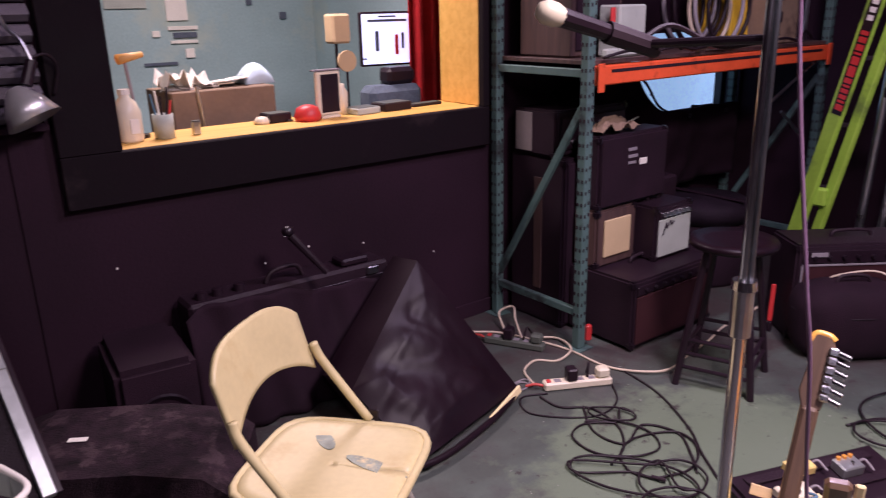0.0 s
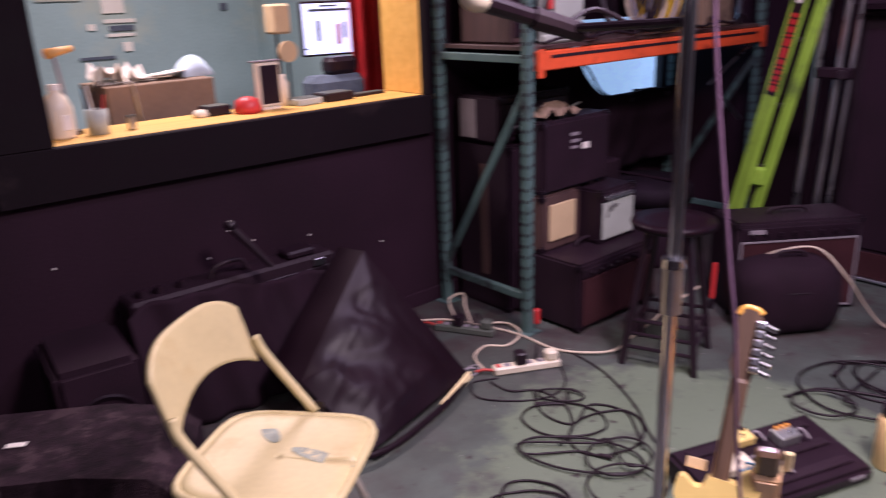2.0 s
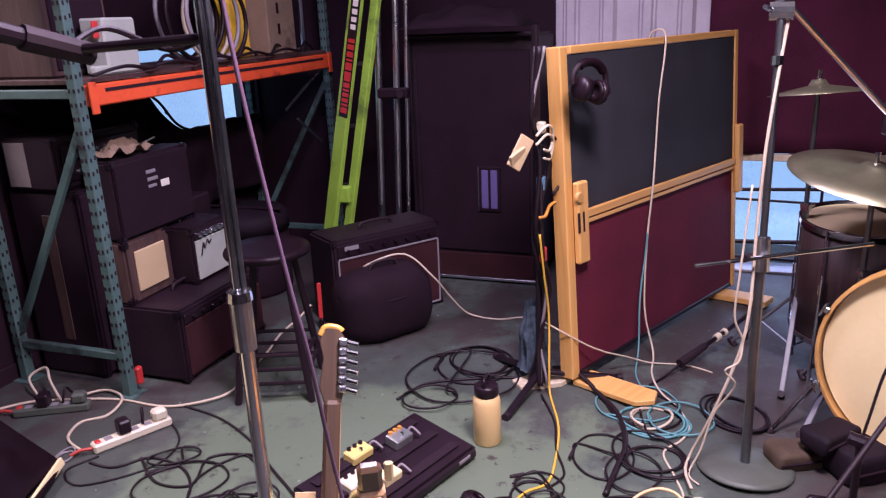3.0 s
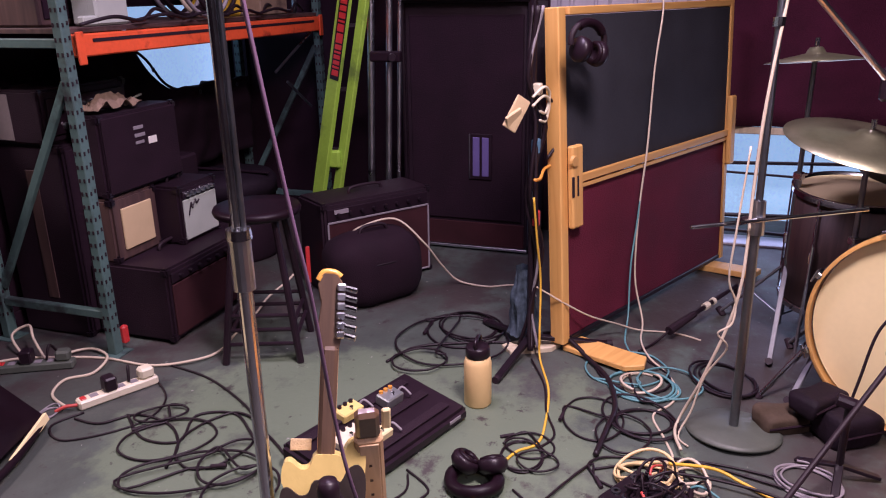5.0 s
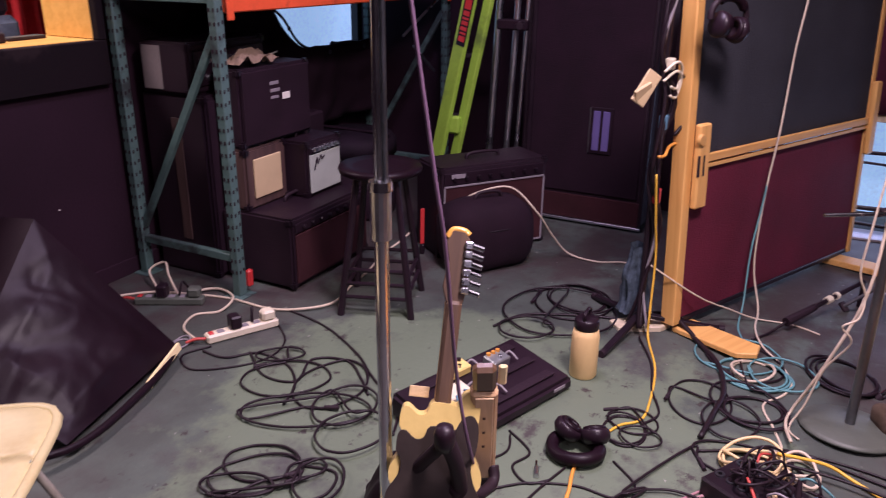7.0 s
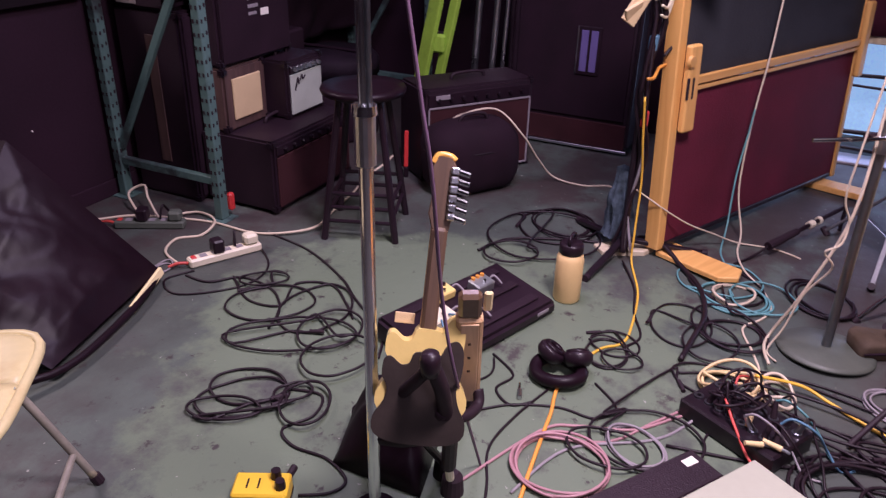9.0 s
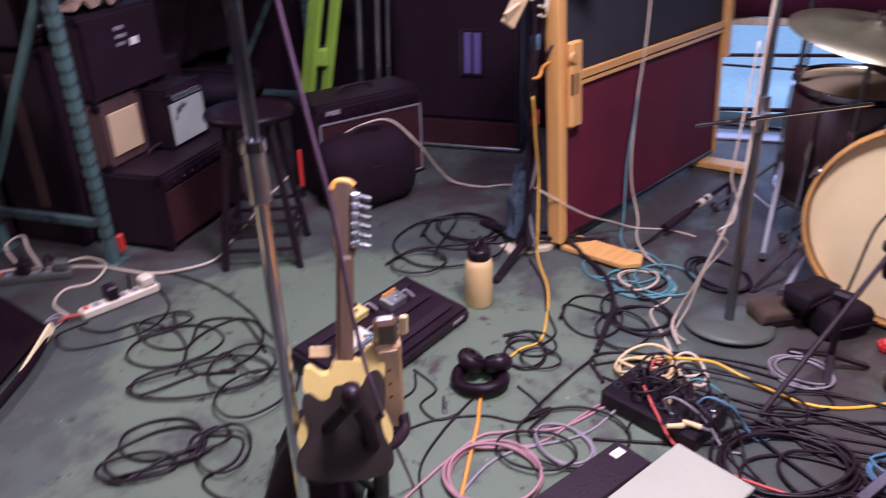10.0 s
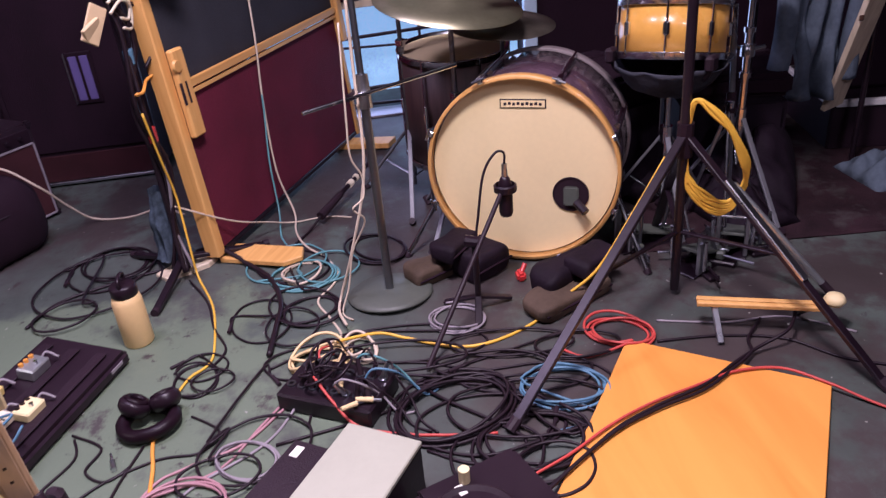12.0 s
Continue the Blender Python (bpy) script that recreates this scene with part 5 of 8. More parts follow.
def yellow_coil():
    """A coil hung over the stand: a slack bundle of strands above, bunched loops below."""
    g = thing("cable_coil", (2.83, -0.35, 0.33), "bright yellow cable coil hung on a black stand", "cable coil")
    random.seed(11)
    for k in range(8):
        j = [random.uniform(-0.010, 0.010) for _ in range(8)]
        f = k / 7 - 0.5
        pts = [(0.0, 0.065 + 0.4 * j[0], 0.295 + 0.4 * j[1]), (-0.02, 0.01 + 0.03 * f, 0.255 + j[2] + 0.02 * f), (-0.03, -0.045 + 0.03 * f, 0.185 + 0.03 * f), (-0.025, -0.085 + 0.022 * f, 0.105 + j[3]), (-0.01, -0.100 + 0.4 * j[4], 0.045),
               (0.0, -0.095 + j[5], 0.005 - 0.015 * f), (0.0, -0.055 + j[2], -0.045 - 0.05 * f + j[6]), (0.0, 0.015 + j[3], -0.015 - 0.06 * f + j[7]), (0.005, 0.060 + j[4], 0.040 - 0.03 * f), (0.01, 0.075 + 0.5 * j[1], 0.10), (0.012, 0.075, 0.20)]
        part("turn", tube(pts, 0.0052, closed=True), "yellow_cable", g, smooth=True)


yellow_coil()


def kick_microphone():
    g = thing("kick_microphone_stand", (2.93, 0.335, 0), "short black tripod stand before the bass drum", "microphone stand")
    part("pole", rod((0, 0, 0.0), (0.005, 0, 0.235), 0.010), "black_metal", g)
    for fx, fy in ((-0.10, 0.02), (0.06, 0.10), (0.03, -0.11)):
        part("leg", slab((0, 0, 0.05), (fx, fy, 0.010), 0.022, 0.010), "black_metal", g)
    part("boom", rod((-0.275, 0.20, 0.012), (0.088, -0.108, 0.352), 0.0075), "black_rubber", g, "thin boom rod")
    part("joint", rod((0.0, -0.02, 0.235), (0.01, 0.03, 0.245), 0.018), "black_plastic", g)
    m = thing("kick_microphone", (3.035, 0.212, 0.335), "black large microphone in a shock mount", "microphone")
    part("mic_body", lathe([(0.0, -0.075), (0.018, -0.072), (0.022, -0.06), (0.022, 0.03), (0.016, 0.05), (0.010, 0.06), (0.0, 0.06)], 20), "black_plastic", m, smooth=True)
    part("shock_mount", lathe([(0.030, 0.008), (0.036, 0.012), (0.036, 0.03), (0.030, 0.034), (0.030, 0.008)], 20), "black_metal", m)
    part("plug", rod((0, 0, 0.06), (0, 0, 0.10), 0.010, 0.008), "steel", m)
    part("cord", tube([(0, 0, 0.10), (0.0, 0.0, 0.135), (-0.01, 0.03, 0.14), (-0.02, 0.07, 0.08), (-0.05, 0.10, -0.05), (-0.07, 0.12, -0.14)], 0.004), "black_cable", m, smooth=True)
    return g


kick_microphone()


def sandbag(x, y, z, sx, sy, sz, rz, material="sand_brown"):
    b = bmesh.new()
    bmesh.ops.create_uvsphere(b, u_segments=22, v_segments=14, radius=1)
    for v in b.verts:
        c = v.co
        p = Vector((math.copysign(abs(c.x) ** 0.32, c.x) * sx, math.copysign(abs(c.y) ** 0.32, c.y) * sy, math.copysign(abs(c.z) ** 0.5, c.z) * sz))
        v.co = p + 0.016 * Vector((noise.noise(p * 14), noise.noise(p * 13 + Vector((3, 0, 0))), noise.noise(p * 12 + Vector((0, 4, x)))))
        v.co.z = max(v.co.z, -sz * 0.9)
    g = thing("sandbag", (x, y, z + sz * 0.9, 0, 0, rz), "worn brown sandbag holding the bass drum in place" if material == "sand_brown" else "folded black sandbag against the bass drum", "sandbag", "sandbags at the bass drum")
    part("bag_body", b, material, g, smooth=True)
    part("seam", tube([(-sx * 0.9, -sy * 0.98, 0), (0, -sy * 1.04, 0.004), (sx * 0.9, -sy * 0.98, 0)], 0.004), "black_cloth", g)


for a in ((3.19, 0.44, 0.0, 0.105, 0.055, 0.030, -62), (3.17, 0.28, 0.0, 0.09, 0.070, 0.050, -55, "dark_bag"), (3.20, 0.36, 0.075, 0.10, 0.050, 0.028, -40, "dark_bag"), (2.90, 0.06, 0.0, 0.155, 0.060, 0.032, -62), (2.985, 0.03, 0.0, 0.14, 0.055, 0.055, -60, "dark_bag"), (2.96, -0.04, 0.085, 0.10, 0.050, 0.026, -52, "dark_bag")):
    sandbag(*a)
_t = thing("red_clamp", (3.075, 0.165, 0), "small red clamp at the foot of the bass drum", "clamp")
part("jaw", box(0.05, 0.03, 0.030, (0, 0, 0), 0.008, seg=2), "red_plastic", _t)
part("handle", rod((0.0, 0.0, 0.020), (0.02, -0.02, 0.045), 0.008), "red_plastic", _t)


def stray_stand_parts():
    g = thing("percussion_mallets", (2.66, -0.25, 0, 0, 0, 0), "two pale wooden sticks and a felt mallet on a low bracket", "mallets")
    d = Vector((-0.125, -0.325, 0))
    for off in (0.0, 0.022):
        part("stick", slab(Vector((off, -off * 0.4, 0.085)), Vector((off, -off * 0.4, 0.085)) + d, 0.017, 0.015, bevel=0.003), "pine_long", g, "pale wooden stick")
    part("mallet_head", lathe([(0, -0.018), (0.022, -0.014), (0.030, 0.0), (0.022, 0.014), (0, 0.018)], 18, at=(-0.10, -0.355, 0.095)), "drum_head", g, smooth=True)
    part("bracket", slab((0.0, -0.05, 0.082), (-0.10, -0.03, 0.008), 0.018, 0.012), "steel", g)
    part("bracket", slab((-0.10, -0.28, 0.08), (-0.02, -0.30, 0.008), 0.018, 0.012), "black_metal", g)
    t = thing("steel_tube", (0, 0, 0), "loose chrome tube leaning on the black stand", "tube")
    part("tube_body", rod((2.83, -0.42, 0.36), (2.70, -0.66, 0.06), 0.010), "aluminium", t)
    part("rubber_tip", rod((2.70, -0.66, 0.06), (2.685, -0.685, 0.03), 0.013), "black_rubber", t)
    part("lower_rest", rod((2.685, -0.685, 0.03), (2.68, -0.70, 0.004), 0.012), "black_rubber", t)


stray_stand_parts()


def kick_pedals():
    """Pedal plates and hardware between the drums."""
    random.seed(21)
    for k, (x, y, rz) in enumerate(((3.02, -0.46, 30), (3.12, -0.60, 60), (3.20, -0.34, 10))):
        g = thing("drum_pedal", (x, y, 0, 0, 0, rz), "dark metal drum pedal with chain and springs", "drum pedal", "drum pedals")
        part("base_plate", box(0.10, 0.28, 0.008, (0, 0, 0), 0.003), "black_metal", g)
        part("footboard", slab((0, -0.12, 0.015), (0, 0.10, 0.075), 0.075, 0.010), "plate_grey", g)
        for s in (-1, 1):
            part("upright", box(0.014, 0.024, 0.15, (s * 0.045, 0.11, 0.008), 0.003), "steel", g)
            part("spring", rod((s * 0.062, 0.11, 0.03), (s * 0.062, 0.11, 0.13), 0.007), "chrome", g)
        part("axle", rod((-0.07, 0.11, 0.145), (0.07, 0.11, 0.145), 0.006), "chrome", g)
        part("beater", rod((0, 0.11, 0.145), (0, 0.16, 0.27), 0.004), "chrome", g)


kick_pedals()

# dark rug behind the drums
_b = sheet(lambda u, v: (3.62 + 1.15 * (u - 0.5) + 0.62 * (v - 0.5) * 0.25, -1.12 + 1.35 * (v - 0.5) - 0.30 * (u - 0.5), 0.005 + 0.006 * abs(noise.noise((u * 5, v * 6, 2)))), 40, 40, 0.004)
solo("floor_rug", _b, "rug_maroon", "worn dark maroon rug under the drum hardware", "rug", smooth=True)


def hardware_tangle():
    """Low dark clamps, rods and wing nuts between the pedals."""
    rnd = random.Random(57)
    for k in range(9):
        x, y = rnd.uniform(2.92, 3.22), rnd.uniform(-0.72, -0.20)
        g = thing("drum_hardware", (x, y, 0, 0, 0, rnd.uniform(0, 360)), "dark steel drum clamp with bright wing nuts", "drum hardware", "loose drum hardware")
        h = rnd.uniform(0.06, 0.20)
        part("base", box(rnd.uniform(0.06, 0.11), 0.04, 0.018, (0, 0, 0), 0.005), "black_metal", g)
        part("rod", rod((0, 0, 0.015), (rnd.uniform(-0.05, 0.05), rnd.uniform(-0.04, 0.04), h), 0.006), "dull_chrome", g)
        part("clamp", box(0.030, 0.026, 0.030, (0, 0, 0.018), 0.006), "plate_grey", g)
        part("wing_nut", rod((-0.022, 0.016, 0.040), (0.022, 0.018, 0.046), 0.0055, 0.0055), "chrome", g)
        part("cross_rod", rod((-0.10, 0.02, 0.032), (0.11, -0.03, 0.040), 0.0045), "dull_chrome" if k % 2 else "black_metal", g)


hardware_tangle()


def music_case(x, y, w, d, h, rz, label):
    g = thing("drum_case", (x, y, 0, 0, 0, rz), label, "drum case")
    part("case_body", box(w, d, h * 0.8, (0, 0, 0.003), 0.025, seg=2), "dark_bag", g)
    part("lid", box(w + 0.01, d + 0.01, h * 0.2, (0, 0, h * 0.8 + 0.004), 0.02, seg=2), "black_cloth", g)
    part("strap", box(0.03, d + 0.016, 0.006, (w * 0.25, 0, h + 0.002), 0.002), "black_tolex", g)
    part("buckle", box(0.036, 0.01, 0.03, (w * 0.25, -d / 2 - 0.008, h * 0.7), 0.003), "steel", g)


# Black cases added to cover lit floor in the dark mass behind the drums.
music_case(3.72, -0.30, 0.40, 0.36, 0.50, 22, "black fibre drum case added to fill the dark behind the bass drum")
music_case(3.78, -0.86, 0.46, 0.40, 0.44, -14, "black fibre drum case added to fill the dark under the jackets")

# leaning plank, white shelf edge and clothes in the dim corner
pk = thing("leaning_board", (0, 0, 0), "weathered pale board leaning in the dim corner", "board")
part("board", slab((3.62, -1.25, 0.25), (3.42, -1.25, 0.85), 0.105, 0.022, (0.9, 0.35, 0.3)), "bare_wood", pk)
for z, w in ((0.62, 0.02), (0.70, 0.016)):
    part("knot", box(0.006, w, w, (3.462 - (z - 0.62) * 0.3, -1.20, z), 0.003), "rosewood", pk)
sh = thing("road_case", (3.95, -1.75, 0, 0, 0, -12), "dark road case with white edges in the corner", "road case")
part("case_body", box(0.55, 0.7, 0.22, (0, 0, 0), 0.01), "black_tolex", sh)
part("white_edge", box(0.55, 0.025, 0.03, (0, 0.352, 0.195), 0.004), "white_paint", sh)
part("white_edge", box(0.025, 0.68, 0.03, (-0.278, 0, 0.195), 0.004), "white_paint", sh)
part("upper_body", box(0.45, 0.6, 0.42, (0.08, -0.04, 0.22), 0.02), "black_cloth", sh)
_b = sheet(lambda u, v: (3.30 + 0.28 * u, -1.60 + 0.33 * v, 0.004 + 0.11 * (math.sin(math.pi * u) * math.sin(math.pi * v)) ** 0.5 * (0.8 + 0.7 * noise.noise((u * 5, v * 5, 1)))), 26, 26, 0.003)
solo("crumpled_shirt", _b, "denim", "crumpled grey-blue shirt lying on the floor", "clothes", smooth=True)
_j = thing("hanging_jacket", (3.62, -1.03, 0.30), "dark blue jacket hanging in the corner behind the drums", "jacket")
part("jacket_body", sheet(lambda u, v: (0.10 * noise.noise((u * 4, v * 3, 6)) + 0.02 * math.sin(u * 22), -0.20 * u, 0.75 * v), 40, 24, 0.01), "denim", _j, smooth=True)
part("sleeve", tube([(-0.03, 0.02, 0.70), (-0.05, 0.05, 0.50), (-0.045, 0.045, 0.28), (-0.03, 0.055, 0.10)], 0.040, 10), "denim", _j, smooth=True)
part("sleeve", tube([(-0.03, -0.21, 0.70), (-0.06, -0.235, 0.50), (-0.05, -0.225, 0.26), (-0.04, -0.23, 0.08)], 0.038, 10), "denim", _j, smooth=True)
part("collar", tube([(-0.04, 0.0, 0.74), (-0.07, -0.06, 0.72), (-0.075, -0.12, 0.72), (-0.04, -0.19, 0.74)], 0.020, 8), "grey_cloth", _j, smooth=True)
_r = thing("clothes_rail", (0, 0, 0), "black rail that carries the jacket", "rail")
part("bar", rod((3.62, -0.86, 1.06), (3.62, -1.40, 1.06), 0.012), "black_metal", _r)
for y in (-0.88, -1.38):
    part("post", rod((3.62, y, 0.0), (3.62, y, 1.06), 0.011), "black_metal", _r)


def black_heap(x, y, sx, sy, h, rz, seed, label):
    """A slumped black bag with creases."""
    def f(u, v):
        e = (math.sin(math.pi * u) * math.sin(math.pi * v)) ** 0.42
        return ((u - 0.5) * sx, (v - 0.5) * sy, 0.003 + h * e * (0.8 + 0.5 * noise.noise((u * 3.2, v * 3.2, seed)) + 0.10 * noise.noise((u * 11, v * 9, seed))))
    g = thing("equipment_bag", (x, y, 0, 0, 0, rz), label, "bag", "bags behind the drums")
    part("bag_body", sheet(f, 30, 30, 0.004), "dark_bag", g, smooth=True)
    part("handle", tube([(-0.12 * sx, 0, h * 0.80), (-0.08 * sx, 0.02, h * 1.05), (0.10 * sx, 0.02, h * 1.06), (0.14 * sx, 0, h * 0.80)], 0.009), "black_rubber", g, smooth=True)
    part("zip", tube([Vector(f(k / 12, 0.42)) + Vector((0, 0, 0.005)) for k in range(1, 12)], 0.004), "black_metal", g)


# Bags added to keep the clutter behind the drums dark.
black_heap(3.55, -0.86, 0.62, 0.40, 0.30, -30, 3, "slumped black soft bag added to fill the dark behind the snare stand")
black_heap(3.72, -0.50, 0.42, 0.36, 0.24, 20, 8, "low black soft bag added to fill the dark behind the bass drum")
black_heap(3.32, -0.72, 0.36, 0.28, 0.13, 10, 12, "flat black bag added to darken the floor among the drum hardware")


def folded_hardware():
    g = thing("folded_stand", (3.20, -0.62, 0, 0, 0, 0), "folded chrome drum stand standing among the hardware", "drum stand")
    for p, q, r, c in (((0.0, 0.0, 0.02), (0.18, -0.05, 0.75), 0.010, "steel"), ((-0.10, 0.06, 0.01), (0.10, -0.02, 0.42), 0.007, "chrome"), ((0.14, 0.10, 0.01), (0.10, -0.02, 0.42), 0.007, "steel"), ((0.08, -0.16, 0.01), (0.11, -0.02, 0.42), 0.007, "chrome")):
        part("tube", rod(p, q, r), c, g)
    part("wing_nut", box(0.05, 0.016, 0.03, (0.10, -0.02, 0.42), 0.005), "chrome", g)
    part("collar", rod((0.098, -0.026, 0.40), (0.114, -0.031, 0.47), 0.017), "black_plastic", g)


folded_hardware()

# ---- guitar on its stand ----
def electric_guitar():
    up = Vector((0.133, 0.027, 0.340)).normalized()
    right = Vector((0.47, -0.88, 0.0))
    right = (right - up * right.dot(up)).normalized()
    back = up.cross(right)  # away from the viewer
    m = Matrix((right, back, up)).transposed().to_4x4()
    m.translation = Vector((1.998, 1.400, 0.476))
    g = thing("electric_guitar", m, "pale yellow electric guitar seen from its shaded back", "guitar")
    out = [(-0.026, 0.0), (-0.040, -0.022), (-0.062, -0.026), (-0.088, -0.012), (-0.106, -0.018), (-0.108, -0.05), (-0.092, -0.10), (-0.098, -0.16), (-0.122, -0.23), (-0.115, -0.30), (-0.06, -0.335), (0.06, -0.335), (0.115, -0.30), (0.122, -0.23), (0.10, -0.16), (0.090, -0.09), (0.100, -0.03), (0.098, 0.010), (0.080, 0.028), (0.055, 0.020), (0.040, -0.002), (0.026, 0.0)]
    sm = [(p.x * 0.74, p.y * (1.0 if p.y > -0.05 else 0.46) - (0.0 if p.y > -0.05 else 0.027)) for p in spline([(x, z, 0) for x, z in out], 3, True)]

    def slab_of(scale, y0, y1, drop=0.0):
        b = prism([(x * scale, z * scale - drop) for x, z in sm], y1 - y0, bevel=0.0)
        bmesh.ops.transform(b, matrix=Matrix.Translation((0, y1, 0)) @ Matrix.Rotation(radians(90), 4, "X"), verts=b.verts)
        return b

    part("body", slab_of(1.0, -0.016, 0.026), "guitar_yellow", g, "pale yellow body edge")
    # Dark plate paints the back's shade; set low so the top rim stays yellow.
    part("body_back", slab_of(1.02, -0.0220, -0.014, 0.046), "guitar_back_shade", g, "yellow body's back with its shade painted dark brown")
    part("neck", slab((0.0, -0.002, -0.02), (0.0, -0.002, 0.202), 0.032, 0.022, (0, 1, 0), bevel=0.007), "neck_wood", g, "brown back of the neck")
    part("fingerboard", slab((0.0, 0.013, -0.02), (0.0, 0.013, 0.202), 0.034, 0.006, (0, 1, 0)), "amber_wood", g)
    hd = prism([(-0.016, 0.0), (0.017, 0.0), (0.022, 0.03), (0.026, 0.115), (0.010, 0.142), (-0.020, 0.145), (-0.028, 0.120), (-0.020, 0.085), (-0.026, 0.03)], 0.014, bevel=0.002)
    bmesh.ops.transform(hd, matrix=Matrix.Translation((0, 0.008, 0.197)) @ Matrix.Rotation(radians(90), 4, "X"), verts=hd.verts)
    h = part("headstock", hd, "neck_wood", g, "brown headstock with a bright tip")
    part("headstock_tip", tube([(-0.026, 0.0, 0.325), (-0.016, 0.0, 0.341), (0.004, 0.0, 0.341), (0.016, 0.0, 0.333)], 0.007), "maple_yellow", h, smooth=True)
    for k in range(6):
        z = 0.223 + 0.018 * k
        t = part("tuner", box(0.018, 0.014, 0.014, (0.018, -0.009, z - 0.006), 0.003), "steel", h)
        part("tuner_button", rod((0.026, -0.009, z), (0.047, -0.014, z - 0.005), 0.0062), "chrome", t)
    part("pickguard", box(0.040, 0.004, 0.022, (-0.048, 0.028, 0.0), 0.001), "grille_cream", g)


electric_guitar()


def wooden_instrument():
    g = thing("lap_steel", (0, 0, 0), "narrow tan wooden lap steel leaning on the guitar stand", "instrument")
    a, b = Vector((2.090, 1.350, 0.262)), Vector((2.030, 1.326, 0.512))
    nrm = Vector((-0.85, -0.45, -0.2))
    part("board", slab(a, b, 0.054, 0.034, nrm, bevel=0.006), "amber_wood", g, "tan wooden board")
    part("face", slab(a.lerp(b, 0.04) + nrm * 0.019, a.lerp(b, 0.96) + nrm * 0.019, 0.036, 0.004, nrm, bevel=0.001), "fret_board", g)
    for k in range(3):
        p = a.lerp(b, 0.42 + 0.16 * k) + nrm * 0.022
        part("fret_dot", slab(p, p + (b - a).normalized() * 0.005, 0.006, 0.002, nrm, bevel=0), "rosewood", g)
    part("headstock", slab(b - Vector((0, 0, 0.002)), b + (b - a).normalized() * 0.062, 0.046, 0.028, nrm, bevel=0.008), "burst_brown", g, "dark brown head")
    part("strap_end", slab(b + Vector((0.03, -0.025, 0.0)), b + Vector((0.02, -0.03, 0.05)), 0.018, 0.010, nrm, bevel=0.004), "drum_head", g)


wooden_instrument()


def guitar_stand():
    g = thing("guitar_stand", (2.06, 1.44, 0), "black folding guitar stand with padded arms", "guitar stand")
    part("main_tube", tube([(-0.160, -0.094, 0.475), (-0.135, -0.108, 0.397), (-0.105, -0.104, 0.310), (-0.070, -0.100, 0.224)], 0.016, 10), "black_rubber", g, "thick padded black tube", smooth=True)
    part("shin_tube", rod((-0.072, -0.101, 0.235), (-0.030, -0.080, 0.110), 0.017), "black_rubber", g)
    part("lower_tube", rod((-0.030, -0.080, 0.110), (-0.010, -0.076, 0.055), 0.010), "white_plastic", g, "worn white sleeve")
    part("head_joint", lathe([(0.0, -0.026), (0.016, -0.024), (0.020, -0.010), (0.020, 0.010), (0.016, 0.024), (0.0, 0.026)], 16, at=(-0.160, -0.094, 0.470)), "black_plastic", g, smooth=True)
    part("yoke_arm", tube([(-0.150, -0.090, 0.455), (-0.145, -0.050, 0.400), (-0.125, 0.000, 0.330), (-0.075, 0.070, 0.215)], 0.013, 8), "black_rubber", g, smooth=True)
    part("yoke_arm", tube([(-0.120, -0.104, 0.335), (-0.10, -0.07, 0.28), (-0.09, -0.02, 0.265), (-0.10, 0.03, 0.285)], 0.015, 8), "black_rubber", g, smooth=True)
    part("yoke_arm", tube([(-0.100, -0.104, 0.31), (-0.06, -0.125, 0.285), (0.0, -0.13, 0.275), (0.02, -0.12, 0.30)], 0.012, 8), "black_rubber", g, smooth=True)
    for p, q, r in (((-0.08, 0.06, 0.23), (0.118, 0.237, 0.030), 0.011), ((-0.10, 0.0, 0.27), (0.048, -0.035, 0.030), 0.010), ((-0.04, -0.02, 0.36), (0.30, 0.01, 0.030), 0.011)):
        part("leg", rod(p, q, r), "black_metal", g)
    for x, y in ((0.118, 0.237), (0.30, 0.01), (0.006, -0.075), (0.048, -0.035)):
        part("rubber_foot", lathe([(0.0, 0.0), (0.028, 0.0), (0.024, 0.045), (0.012, 0.060), (0.0, 0.060)], 16, at=(x, y, 0)), "black_rubber", g)
    part("padded_arm", tube([(-0.13, 0.06, 0.22), (-0.09, 0.0, 0.20), (-0.04, -0.05, 0.20), (0.02, -0.09, 0.23)], 0.018), "black_rubber", g, smooth=True)
    b = sheet(lambda u, v: (-0.05 + 0.22 * u, 0.22 - 0.24 * v + 0.05 * u, 0.004 + 0.17 * (math.sin(math.pi * u) * math.sin(math.pi * v)) ** 0.6 * (1 + 0.4 * noise.noise((u * 4, v * 4, 8)))), 16, 16, 0.004)
    part("strap", b, "black_vinyl", g, "heap of black strap", smooth=True)


guitar_stand()


